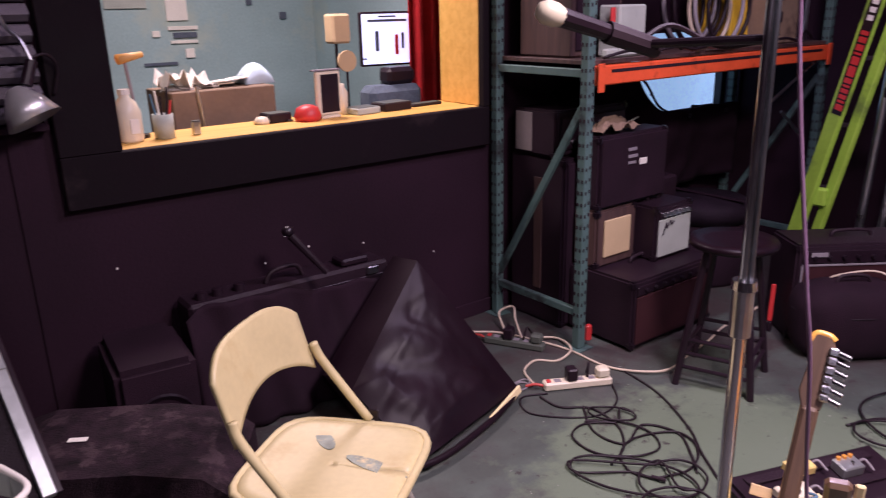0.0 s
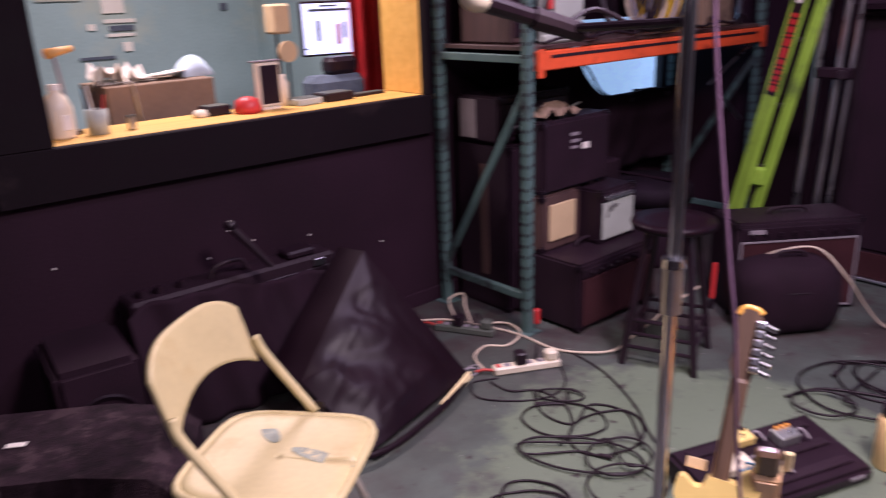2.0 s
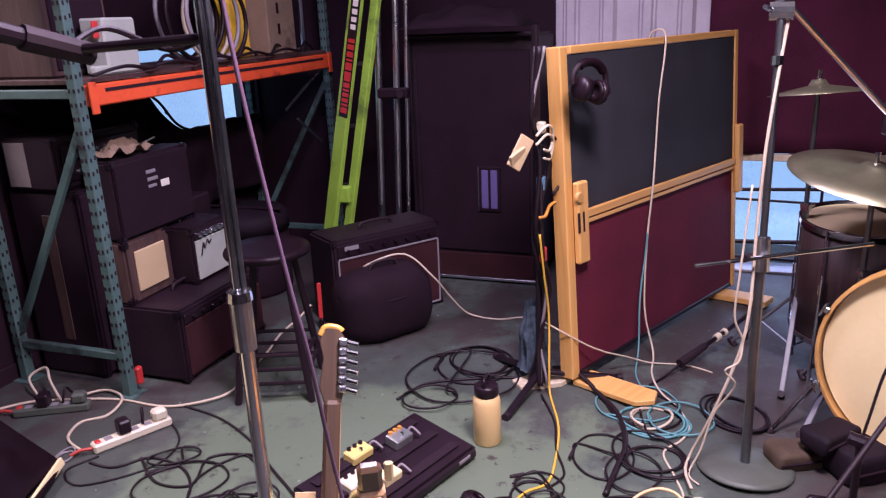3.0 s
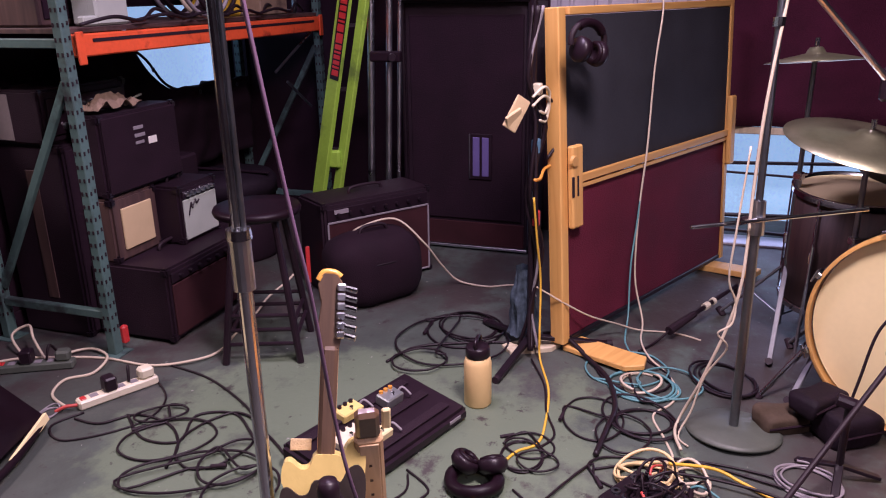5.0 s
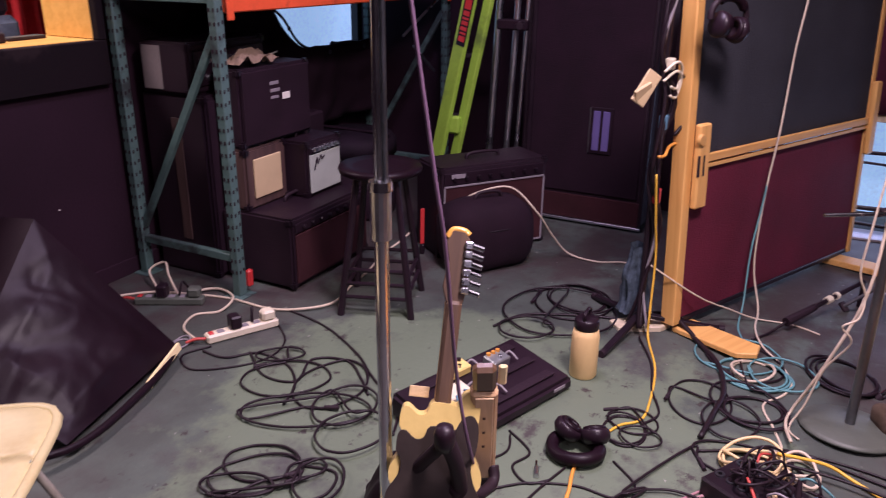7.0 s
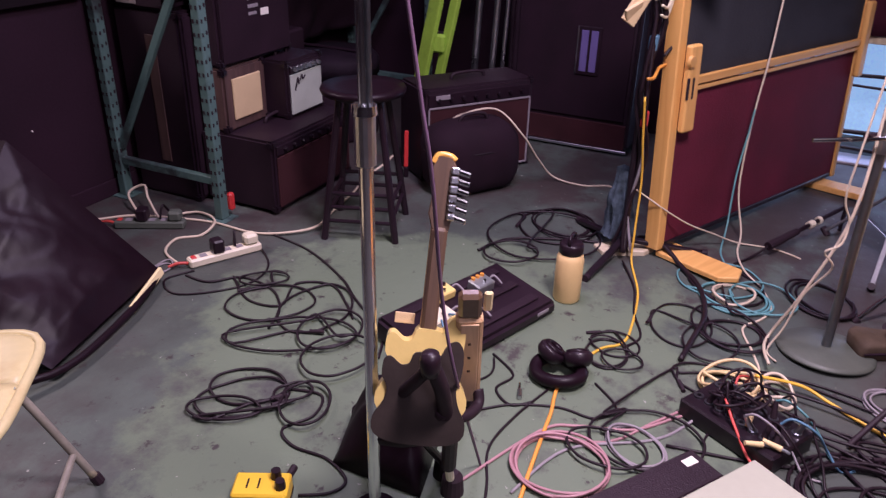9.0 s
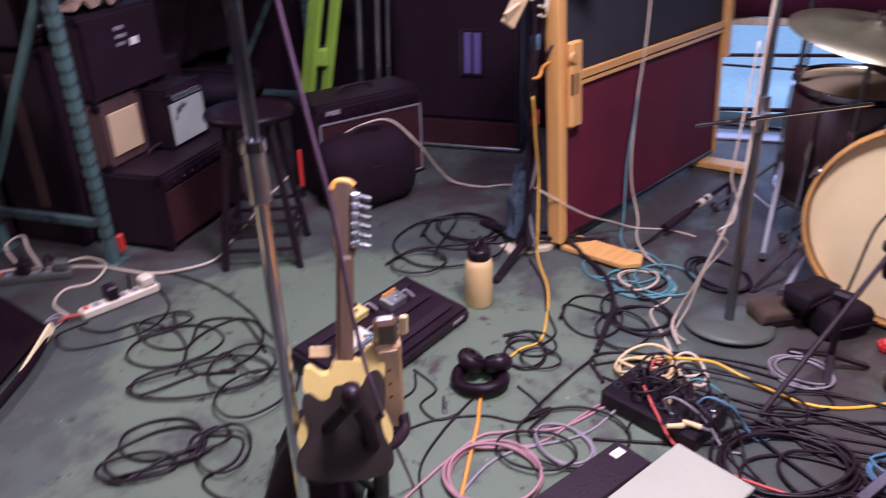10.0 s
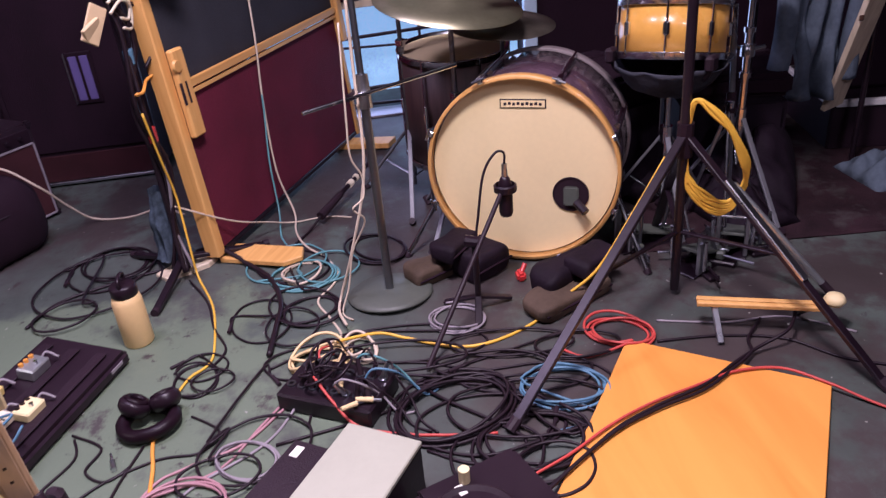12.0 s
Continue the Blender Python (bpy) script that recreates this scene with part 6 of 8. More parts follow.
# ---- pedalboard and pedals ----
def pedalboard():
    g = thing("pedalboard", (2.735, 1.625, 0, 0, 0, -20), "black slanted pedalboard with small effect pedals", "pedalboard")
    b = bmesh.new()
    vs = [b.verts.new(p) for p in ((-0.27, -0.14, 0), (0.27, -0.14, 0), (0.27, 0.13, 0), (-0.27, 0.13, 0), (-0.27, -0.14, 0.045), (0.27, -0.14, 0.045), (0.27, 0.13, 0.085), (-0.27, 0.13, 0.085))]
    for f in ((0, 1, 5, 4), (1, 2, 6, 5), (2, 3, 7, 6), (3, 0, 4, 7), (4, 5, 6, 7), (3, 2, 1, 0)):
        b.faces.new([vs[i] for i in f])
    bmesh.ops.bevel(b, geom=b.edges[:], offset=0.012, segments=2, affect="EDGES")
    part("tray", b, "black_plastic", g)
    part("end_label", box(0.055, 0.003, 0.012, (0.20, -0.1405, 0.022), 0.001), "grey_cable", g)
    for k in range(3):
        part("rail", box(0.44, 0.035, 0.006, (0, -0.085 + 0.085 * k, 0.055 + 0.0125 * k), 0.002), "black_tolex", g)
    slope = Matrix.Rotation(math.atan2(0.04, 0.27), 3, "X")
    for x, y, sx, sy, h, c, knob in ((0.10, 0.045, 0.075, 0.055, 0.035, "aluminium", "orange_cable"), (-0.04, 0.085, 0.085, 0.05, 0.03, "guitar_yellow", "black_plastic"), (-0.13, 0.00, 0.10, 0.06, 0.03, "white_plastic", "black_plastic"), (-0.05, -0.05, 0.07, 0.05, 0.03, "drum_head", "black_plastic")):
        z = 0.066 + 0.148 * y
        p = part("effect_pedal", box(sx, sy, h, (x, y, z), 0.004, rot=slope), c, g, "small effect pedal")
        for i in (-1, 0, 1):
            part("knob", rod((x + i * sx * 0.28, y + sy * 0.25, z + h), (x + i * sx * 0.28, y + sy * 0.25, z + h + 0.010), 0.007), knob, p)
        part("foot_switch", rod((x, y - sy * 0.3, z + h - 0.006), (x, y - sy * 0.3, z + h + 0.008), 0.006), "chrome", p)
        part("patch_cord", tube([(x + sx * 0.5, y, z + h * 0.5), (x + sx * 0.7, y - 0.01, z + h), (x + sx * 0.8, y - 0.04, z + h * 0.4)], 0.004), "grey_cable", p, smooth=True)


pedalboard()
solo("patch_cable", tube([(2.56, 1.58, 0.088), (2.53, 1.55, 0.125), (2.50, 1.58, 0.098), (2.53, 1.62, 0.130), (2.57, 1.63, 0.098), (2.60, 1.60, 0.115), (2.62, 1.64, 0.098)], 0.0036), "blue_cable", "pale blue patch cable curled on the pedalboard", "cable", smooth=True)


def yellow_pedal():
    g = thing("effect_pedal", (1.845, 1.735, 0, 0, 0, -64), "bright yellow effect pedal with black knobs", "effect pedal")
    part("case", box(0.125, 0.075, 0.045, (0, 0, 0.006), 0.005), "yellow_pedal", g)
    part("bottom_plate", box(0.128, 0.078, 0.010, (0, 0, 0.0), 0.002), "black_plastic", g)
    for x, y in ((0.03, 0.02), (0.045, -0.012)):
        part("knob", rod((x, y, 0.05), (x, y, 0.072), 0.013, 0.011), "black_plastic", g)
    for x in (-0.03, -0.005):
        part("label_bar", box(0.004, 0.030, 0.001, (x, 0.0, 0.0508)), "black_plastic", g)
    part("plug", rod((0.05, 0.036, 0.03), (0.06, 0.075, 0.03), 0.009), "black_rubber", g)


yellow_pedal()


# ---- bottle and headphones ----
def water_bottle():
    g = thing("water_bottle", (3.045, 1.40, 0), "peach steel water bottle with a black loop cap", "bottle")
    part("bottle_body", lathe([(0, 0), (0.042, 0), (0.0455, 0.006), (0.0455, 0.150), (0.041, 0.168), (0.034, 0.176), (0, 0.176)], 32), "bottle_peach", g, smooth=True)
    part("cap", lathe([(0.036, 0.172), (0.040, 0.176), (0.040, 0.204), (0.034, 0.210), (0, 0.210)], 24), "black_plastic", g, smooth=True)
    part("loop", tube([(-0.028, 0, 0.205), (-0.03, 0, 0.23), (0, 0, 0.24), (0.03, 0, 0.23), (0.028, 0, 0.205)], 0.006), "black_plastic", g, smooth=True)


water_bottle()


def headphones(m, label, w=1.0, close=1.0):
    g = thing("headphones", m, label, "headphones", "headphones")
    part("headband", tube([(0.085 * w * math.cos(a), 0.075 * w * math.sin(a), 0.03) for a in [radians(k) for k in range(-20, 201, 20)]], 0.010, 8), "black_rubber", g, smooth=True)
    part("band_pad", tube([(0.080 * w * math.cos(a), 0.072 * w * math.sin(a), 0.03) for a in [radians(k) for k in range(40, 141, 20)]], 0.015, 8), "black_vinyl", g, smooth=True)
    for s in (-1, 1):
        e = part("ear_cup", lathe([(0, -0.018), (0.036, -0.016), (0.042, -0.004), (0.040, 0.012), (0.024, 0.016), (0.02, 0.008), (0, 0.008)], 24, at=(s * 0.082 * w * close, -0.035 * w, 0.045), rot=Matrix.Rotation(radians(-90 * s), 3, "Y")), "black_plastic", g, smooth=True)
        part("cushion", tube([(s * (0.082 * w * close - 0.014), -0.035 * w + 0.030 * math.cos(a), 0.045 + 0.030 * math.sin(a)) for a in [2 * math.pi * k / 12 for k in range(12)]], 0.010, closed=True), "black_vinyl", e, smooth=True)


def floor_headphones():
    """Folded headphones: a thick band lying as a ring with both cups tipped on it."""
    g = thing("headphones", (2.605, 1.285, 0, 0, 0, 0), "folded black studio headphones lying on the floor", "headphones", "headphones")
    part("headband", tube([(0.060 * math.cos(a), 0.066 * math.sin(a), 0.024 + 0.004 * math.sin(2 * a)) for a in [2 * math.pi * k / 14 for k in range(14)]], 0.019, 9, closed=True), "black_vinyl", g, "thick padded band", smooth=True)
    for x, y, z, rx, ry in ((0.034, 0.034, 0.056, 30, 22), (0.046, -0.040, 0.052, -22, 34)):
        rot = Matrix.Rotation(radians(rx), 3, "X") @ Matrix.Rotation(radians(ry), 3, "Y")
        e = part("ear_cup", lathe([(0, -0.028), (0.030, -0.026), (0.042, -0.012), (0.043, 0.006), (0.038, 0.014), (0.022, 0.014), (0.018, 0.004), (0, 0.004)], 24, at=(x, y, z), rot=rot), "black_plastic", g, smooth=True)
        part("cushion", tube([Vector((x, y, z)) + rot @ Vector((0.026 * math.cos(a), 0.026 * math.sin(a), 0.014)) for a in [2 * math.pi * k / 12 for k in range(12)]], 0.0095, closed=True), "black_vinyl", e, smooth=True)
    part("cord", tube([(0.07, 0.0, 0.02), (0.10, -0.03, 0.008), (0.13, -0.05, 0.006)], 0.004), "black_cable", g, smooth=True)


floor_headphones()
headphones(pose(3.490, 1.172, 1.135, 90, 14, -40), "black studio headphones hung over the sound screen", 0.85, 0.55)

# ---- boxes in the foreground ----
bx = thing("equipment_box", (2.185, 0.735, 0, 0, 0, 147), "black equipment box with a plain pale grey lid", "box")
part("box_body", box(0.30, 0.185, 0.125, (0.04, 0.0, 0.0), 0.004), "black_plastic", bx)
part("lid", box(0.304, 0.189, 0.014, (0.04, 0.0, 0.126), 0.003), "lid_grey", bx, "pale grey lid")
bk = thing("equipment_case", (2.205, 0.945, 0, 0, 0, 146), "long low black case with a white label", "case")
part("case_body", box(0.36, 0.105, 0.075, (0, 0, 0), 0.006), "black_tolex", bk)
part("label", box(0.035, 0.022, 0.0015, (-0.14, -0.02, 0.0752)), "paper_white", bk)
part("label", box(0.025, 0.022, 0.0015, (0.15, 0.02, 0.0752)), "paper_white", bk)
dk = thing("floor_monitor", (2.06, 0.46, 0, 0, 0, 20), "low black box with round speaker beside the white lid", "box")
part("box_body", box(0.30, 0.26, 0.07, (0, 0, 0), 0.012, seg=2), "black_plastic", dk)
part("speaker_ring", lathe([(0.085, 0.070), (0.095, 0.078), (0.105, 0.070)], 32, at=(0.0, 0.06, 0)), "black_rubber", dk)
part("label", box(0.03, 0.018, 0.001, (0.09, 0.04, 0.0705)), "paper_white", dk)
part("knob", rod((0.11, 0.02, 0.07), (0.11, 0.02, 0.105), 0.013), "drum_head", dk)

pl = thing("plywood_board", (0, 0, 0), "bright orange-brown plywood board lying on the floor", "board")
_b = prism([(2.635, -0.035), (2.32, -0.455), (1.60, 0.04), (1.92, 0.46)], 0.018, at=(0, 0, 0.0), bevel=0.002)
part("panel", _b, "ply", pl)


# ---- stage box ----
def stage_box():
    g = thing("stage_box", (2.60, 0.785, 0, 0, 0, 60), "black stage box crowded with plugs and cables", "stage box")
    part("case", box(0.28, 0.175, 0.055, (0, 0, 0), 0.006), "black_metal", g)
    rnd = random.Random(4)
    for k in range(16):
        x, y = -0.115 + 0.033 * (k % 8), -0.045 + 0.085 * (k // 8)
        so = part("socket", lathe([(0.006, 0.055), (0.013, 0.055), (0.013, 0.060), (0.006, 0.060)], 12, at=(x, y, 0)), "dull_chrome", g)
        if k % 4 == 3:
            continue
        lean = Vector((rnd.uniform(-0.02, 0.02), rnd.uniform(-0.025, 0.025), 0.042))
        a = Vector((x, y, 0.058))
        part("plug", rod(a, a + lean, 0.0085, 0.006), "steel" if k % 5 == 0 else "black_rubber", so)
        d = rnd.uniform(0, 6.28)
        c, s = math.cos(d), math.sin(d)
        e, h = a + lean, rnd.uniform(0.105, 0.135)
        colour = ("black_cable", "black_cable", "teal_cable", "black_cable", "black_cable", "red_cable", "black_cable", "black_cable", "blue_cable", "black_cable", "grey_cable", "black_cable", "black_cable")[k % 13]
        part("cable", tube([e, (e.x + 0.025 * c, e.y + 0.025 * s, h), (e.x + 0.07 * c + 0.02 * s, e.y + 0.07 * s, h * 0.85), (e.x + 0.11 * c, e.y + 0.12 * s + 0.02 * c, 0.04), (e.x + 0.16 * c, e.y + 0.15 * s, 0.006), (e.x + 0.21 * c - 0.03 * s, e.y + 0.20 * s, 0.006)], 0.0034), colour, so, smooth=True)
    # bunched black cords heaped on its far end
    for k in range(4):
        x, y, d, q = rnd.uniform(-0.02, 0.13), rnd.uniform(-0.09, 0.03), rnd.uniform(0, 6.28), rnd.uniform(0.03, 0.06)
        c, s, tilt = math.cos(d), math.sin(d), rnd.uniform(0.4, 1.1)
        part("cable_loop", tube([(x + q * math.cos(w) * c - q * math.sin(w) * s * (1 - tilt * 0.6), y + q * math.cos(w) * s + q * math.sin(w) * c * (1 - tilt * 0.6), 0.075 + q * tilt * (1 + math.sin(w)) * 0.55) for w in [2 * math.pi * i / 10 for i in range(10)]], 0.0042, closed=True), "black_cable", g, smooth=True)
    for x, y, turn in ((-0.135, 0.05, 0.4), (-0.10, 0.075, 1.0), (-0.02, 0.01, 2.0)):
        pl = part("pale_plug", rod((x, y, 0.066), (x + 0.045 * math.cos(turn), y + 0.045 * math.sin(turn), 0.072), 0.0075, 0.006, n=12), "buff_cable", g, "pale plug lying on the box")
        part("plug_tip", rod((x, y, 0.066), (x - 0.02 * math.cos(turn), y - 0.02 * math.sin(turn), 0.062), 0.004), "steel", pl)


stage_box()


# ---- cables ----
def cable(pts, r, material, label, z=None):
    r *= 0.74
    p = [(x, y, (r if len(q) == 0 else q[0])) for x, y, *q in pts]
    return solo("cable", tube(p, r, 7), material, label, "cable", "cables on the floor", smooth=True)


def coil(x, y, R, turns, r, material, label, seed, squash=0.85, wild=0.14, height=0.05, tails=()):
    """A cable thrown down in loops."""
    r *= 0.66
    rnd = random.Random(seed)
    pts, ph = [], rnd.uniform(0, 6.28)
    rot = rnd.uniform(0, 3.14)
    n = 11
    cx = cy = 0.0
    for k in range(int(turns * n) + 1):
        if k % n == 0:
            cx, cy, rad, sq = rnd.gauss(0, wild * R * 0.5), rnd.gauss(0, wild * R * 0.5), R * (1 + rnd.uniform(-wild, wild)), squash + rnd.uniform(-0.08, 0.08)
            if k == 0:
                pc = (cx, cy, rad, sq)
        f = (k % n) / n
        c = tuple(pc[i] * (1 - f) + (cx, cy, rad, sq)[i] * f for i in range(4))
        a = ph + 2 * math.pi * k / n
        u, v = c[2] * math.cos(a), c[2] * c[3] * math.sin(a)
        pts.append((x + c[0] + u * math.cos(rot) - v * math.sin(rot), y + c[1] + u * math.sin(rot) + v * math.cos(rot), r + height * (k / (turns * n)) * (0.6 + 0.4 * math.sin(a * 1.7)) * 0.5))
        if k % n == n - 1:
            pc = (cx, cy, rad, sq)
    pts += [(a, b, r) for a, b in tails]
    return solo("cable_coil", tube(pts, r, 6, steps=3), material, label, "cable coil", "cable coils", smooth=True)


BLK = "black_cable"


def loops(rings, turn, r, material, label, seed):
    """One long cable that wanders through several rings (x, y, half width, half depth)."""
    r *= 0.72
    rnd, pts = random.Random(seed), []
    a = rnd.uniform(0, 6.28)
    c, s = math.cos(turn), math.sin(turn)
    for i, (x, y, p, q) in enumerate(rings):
        n = 13
        for k in range(n):
            b = a + 2 * math.pi * k / 11
            w = 1 + 0.10 * math.sin(2 * b + seed) + rnd.uniform(-0.03, 0.03)
            u, v = p * w * math.cos(b), q * w * math.sin(b)
            pts.append((x + u * c + v * s, y + u * s - v * c, r + (0.006 * i + 0.004 * abs(math.sin(1.5 * b)))))
        a = b + rnd.uniform(0.1, 0.6)
    ob = solo("cable_tangle", tube(pts, r, 6, steps=4), material, label, "cable", "cable tangles", smooth=True)
    d = (Vector(pts[0]) - Vector(pts[1])).normalized()
    part("plug", rod(Vector(pts[0]) + Vector((0, 0, 0.003)), Vector(pts[0]) + d * 0.045 + Vector((0, 0, 0.003)), r * 1.6), "black_rubber", ob)
    return ob


# the black tangle before the amplifiers
loops(((2.59, 2.10, 0.112, 0.150), (2.42, 2.07, 0.190, 0.095), (2.49, 1.98, 0.094, 0.110), (2.38, 1.88, 0.098, 0.105)), -1.16, 0.0056, BLK, "loose black cable tangle on the concrete", 3)
loops(((2.16, 2.03, 0.095, 0.088), (2.05, 2.02, 0.088, 0.054), (2.16, 1.84, 0.060, 0.100)), -1.16, 0.0056, BLK, "black cable loops near the chair", 14)
loops(((2.40, 0.42, 0.165, 0.12), (2.43, 0.30, 0.20, 0.12), (2.62, 0.36, 0.15, 0.065), (2.72, 0.62, 0.19, 0.08)), -1.82, 0.0060, BLK, "wide loops of black cable before the drums", 15)
loops(((2.78, 0.85, 0.15, 0.085), (2.44, 1.00, 0.14, 0.12), (2.36, 1.08, 0.10, 0.07)), -1.82, 0.0052, BLK, "black cable loops round the stage box", 16)
loops(((3.57, 1.60, 0.170, 0.150), (3.46, 1.62, 0.240, 0.200), (3.25, 1.68, 0.11, 0.08)), -1.14, 0.0058, BLK, "wide black cable loops behind the bottle", 17)
loops(((3.39, 0.93, 0.115, 0.150), (3.09, 0.88, 0.105, 0.140)), -1.14, 0.0055, BLK, "black cable loops by the screen's foot", 19)
loops(((2.33, 0.28, 0.17, 0.10), (2.28, 0.42, 0.12, 0.10), (2.20, 0.30, 0.10, 0.08)), -1.82, 0.0058, BLK, "black cable loops beside the plywood", 23)
cable([(2.20, 1.93), (2.22, 1.83), (2.14, 1.80), (2.06, 1.84), (2.02, 1.78), (2.02, 1.68), (1.98, 1.60), (1.93, 1.61), (1.89, 1.67)], 0.0055, BLK, "black cable leading to the yellow pedal")
cable([(2.56, 2.62), (2.56, 2.52), (2.64, 2.44), (2.62, 2.30), (2.53, 2.20), (2.42, 2.16)], 0.006, BLK, "black cable from the power strip")
cable([(2.63, 2.47), (2.53, 2.33), (2.55, 2.21), (2.69, 2.25), (2.74, 2.14), (2.66, 2.03), (2.59, 1.96)], 0.006, BLK, "black cable curling over the concrete")
cable([(2.97, 2.58), (2.92, 2.36), (2.80, 2.14), (2.70, 2.02), (2.56, 1.84), (2.44, 1.78)], 0.006, BLK, "black cable running from the amplifiers")
cable([(2.90, 2.60), (2.76, 2.42), (2.60, 2.40), (2.45, 2.55), (2.50, 2.66), (2.60, 2.62)], 0.005, BLK, "black cord by the monitor")
loops(((2.55, 2.25, 0.130, 0.120), (2.66, 2.36, 0.075, 0.050)), -1.01, 0.0054, BLK, "black cable loop behind the tangle", 27)
loops(((2.115, 2.010, 0.120, 0.085), (2.19, 1.90, 0.050, 0.040)), -1.01, 0.0054, BLK, "wide black cable loop near the chair", 28)
loops(((2.58, 0.28, 0.20, 0.085), (2.66, 0.10, 0.13, 0.06)), -1.82, 0.0052, BLK, "flat black cable loops at the tripod", 29)
loops(((2.80, 0.58, 0.22, 0.10), (2.72, 0.28, 0.17, 0.07)), -1.82, 0.0050, BLK, "thin black cable rings before the kick stand", 34)
loops(((3.05, 1.02, 0.10, 0.12), (2.98, 0.92, 0.09, 0.10)), -1.14, 0.0050, BLK, "thin black cable rings by the thick cable", 35)
loops(((3.42, 0.95, 0.16, 0.12), (3.34, 0.80, 0.12, 0.10)), -1.14, 0.0050, "teal_cable", "thin teal cable rings at the screen", 36)
loops(((2.84, 1.18, 0.075, 0.065), (2.76, 1.14, 0.060, 0.050)), -1.14, 0.0046, BLK, "thin headphone cord rings", 37)
# white cords at the power strips
cable([(2.66, 3.30), (2.75, 3.24), (2.84, 3.15), (2.90, 2.99), (2.94, 2.83), (2.94, 2.63), (3.00, 2.50, 0.012), (3.10, 2.44, 0.012), (3.26, 2.47, 0.012), (3.46, 2.50, 0.012), (3.60, 2.52, 0.03), (3.70, 2.48, 0.07), (3.75, 2.44, 0.12)], 0.0070, "cream_cable", "cream extension cord along the rack")
cable([(2.59, 2.68, 0.02), (2.66, 2.81), (2.76, 2.85), (2.83, 2.79), (2.93, 2.81, 0.02), (2.98, 2.93, 0.012), (2.92, 2.99, 0.012), (2.84, 2.99), (2.90, 3.12, 0.06), (2.95, 3.19, 0.09), (2.91, 3.24, 0.06), (2.87, 3.17, 0.02), (2.84, 3.10)], 0.007, "cream_cable", "looped cream cord at the power strip")
coil(2.57, 2.72, 0.045, 2.4, 0.0045, "grey_cable", "thin grey cord bundle at the power strip", 31, 0.8, 0.3, 0.03)
# round the bottle and the sound screen
coil(3.60, 1.58, 0.13, 2.4, 0.0060, BLK, "black cable coil by the water bottle", 41, 0.8, 0.2, 0.04)
cable([(3.22, 1.80), (3.36, 1.74), (3.44, 1.60), (3.50, 1.42), (3.50, 1.24)], 0.0075, BLK, "black cable behind the bottle")
cable([(3.60, 1.31, 0.012), (3.54, 1.20, 0.045), (3.44, 1.09, 0.014), (3.30, 1.00, 0.012), (3.13, 0.96, 0.012), (2.99, 0.97, 0.012), (2.84, 0.985, 0.012)], 0.0125, BLK, "thick black cable end curving over the floor")
cable([(3.80, 2.20, 0.27), (3.79, 2.16, 0.32), (3.88, 2.02, 0.35), (3.89, 1.89, 0.25), (3.98, 1.84, 0.12), (4.05, 1.78, 0.02), (4.05, 1.64), (4.10, 1.52), (4.0, 1.40)], 0.0062, "cream_cable", "cream cable rising from the gig bag")
cable([(3.40, 1.30, 0.62), (3.43, 1.29, 0.45), (3.46, 1.28, 0.30), (3.42, 1.27, 0.10), (3.39, 1.26, 0.012), (3.19, 1.19), (2.98, 1.16), (2.86, 1.16), (2.80, 1.21), (2.72, 1.24)], 0.0056, "yellow_cable", "yellow cable falling from the stand to the headphones")
cable([(3.38, 1.29, 0.012), (3.22, 1.21), (3.05, 1.17), (2.92, 1.12), (2.84, 1.15)], 0.0055, BLK, "black cable beside the yellow one")
coil(2.78, 1.20, 0.062, 2.2, 0.0048, BLK, "thin headphone cord coil", 52, 0.8, 0.3, 0.02)
cable([(2.56, 1.27), (2.50, 1.262), (2.44, 1.25), (2.34, 1.24), (2.20, 1.225), (2.0, 1.20)], 0.0075, "orange_cable", "orange cable across the floor")
cable([(2.53, 1.29), (2.38, 1.33), (2.24, 1.345), (2.12, 1.30), (2.02, 1.27)], 0.0048, BLK, "thin black cord across the concrete")
cable([(2.62, 1.18), (2.54, 1.10), (2.47, 1.14), (2.47, 1.24), (2.42, 1.36), (2.34, 1.46), (2.40, 1.52), (2.52, 1.46), (2.60, 1.48)], 0.0048, BLK, "thin black cord by the pedalboard")
cable([(2.62, 1.49), (2.55, 1.40), (2.47, 1.42), (2.42, 1.36), (2.46, 1.31)], 0.005, BLK, "black instrument cable at the pedalboard")
_p = thing("jack_plug", (2.455, 1.345, 0.008, 0, 0, 20), "loose silver jack plug on the floor", "plug")
part("plug_body", rod((0, 0, 0), (0.035, 0, 0), 0.007), "steel", _p)
part("tip", rod((0.035, 0, 0), (0.065, 0, 0), 0.0032), "chrome", _p)
# coils before the drums
coil(2.255, 1.165, 0.115, 5.4, 0.0058, "pink_cable", "dusty pink cable coil on the floor", 61, 0.92, 0.09, 0.05, ((2.39, 1.09), (2.52, 1.0), (2.64, 0.92), (2.72, 0.87)))
coil(2.40, 1.02, 0.10, 3.0, 0.0055, "grey_cable", "grey-violet cable coil on the floor", 63, 0.7, 0.2, 0.03)
coil(2.46, 0.49, 0.165, 5.5, 0.0072, BLK, "large black cable coil before the drums", 71, 0.72, 0.12, 0.06, ((2.33, 0.34), (2.24, 0.40)))
coil(2.31, 0.33, 0.15, 3.4, 0.0072, BLK, "black cable coil beside the plywood", 73, 0.8, 0.25, 0.05)
coil(2.49, 0.19, 0.105, 4.6, 0.0060, "blue_cable", "blue cable coil by the stand's foot", 75, 0.75, 0.14, 0.05, ((2.36, 0.13), (2.33, 0.26)))
coil(2.69, -0.04, 0.10, 4.6, 0.0064, "red_cable", "red cable coil at the plywood's edge", 77, 0.72, 0.14, 0.05, ((2.60, 0.09), (2.66, 0.15)))
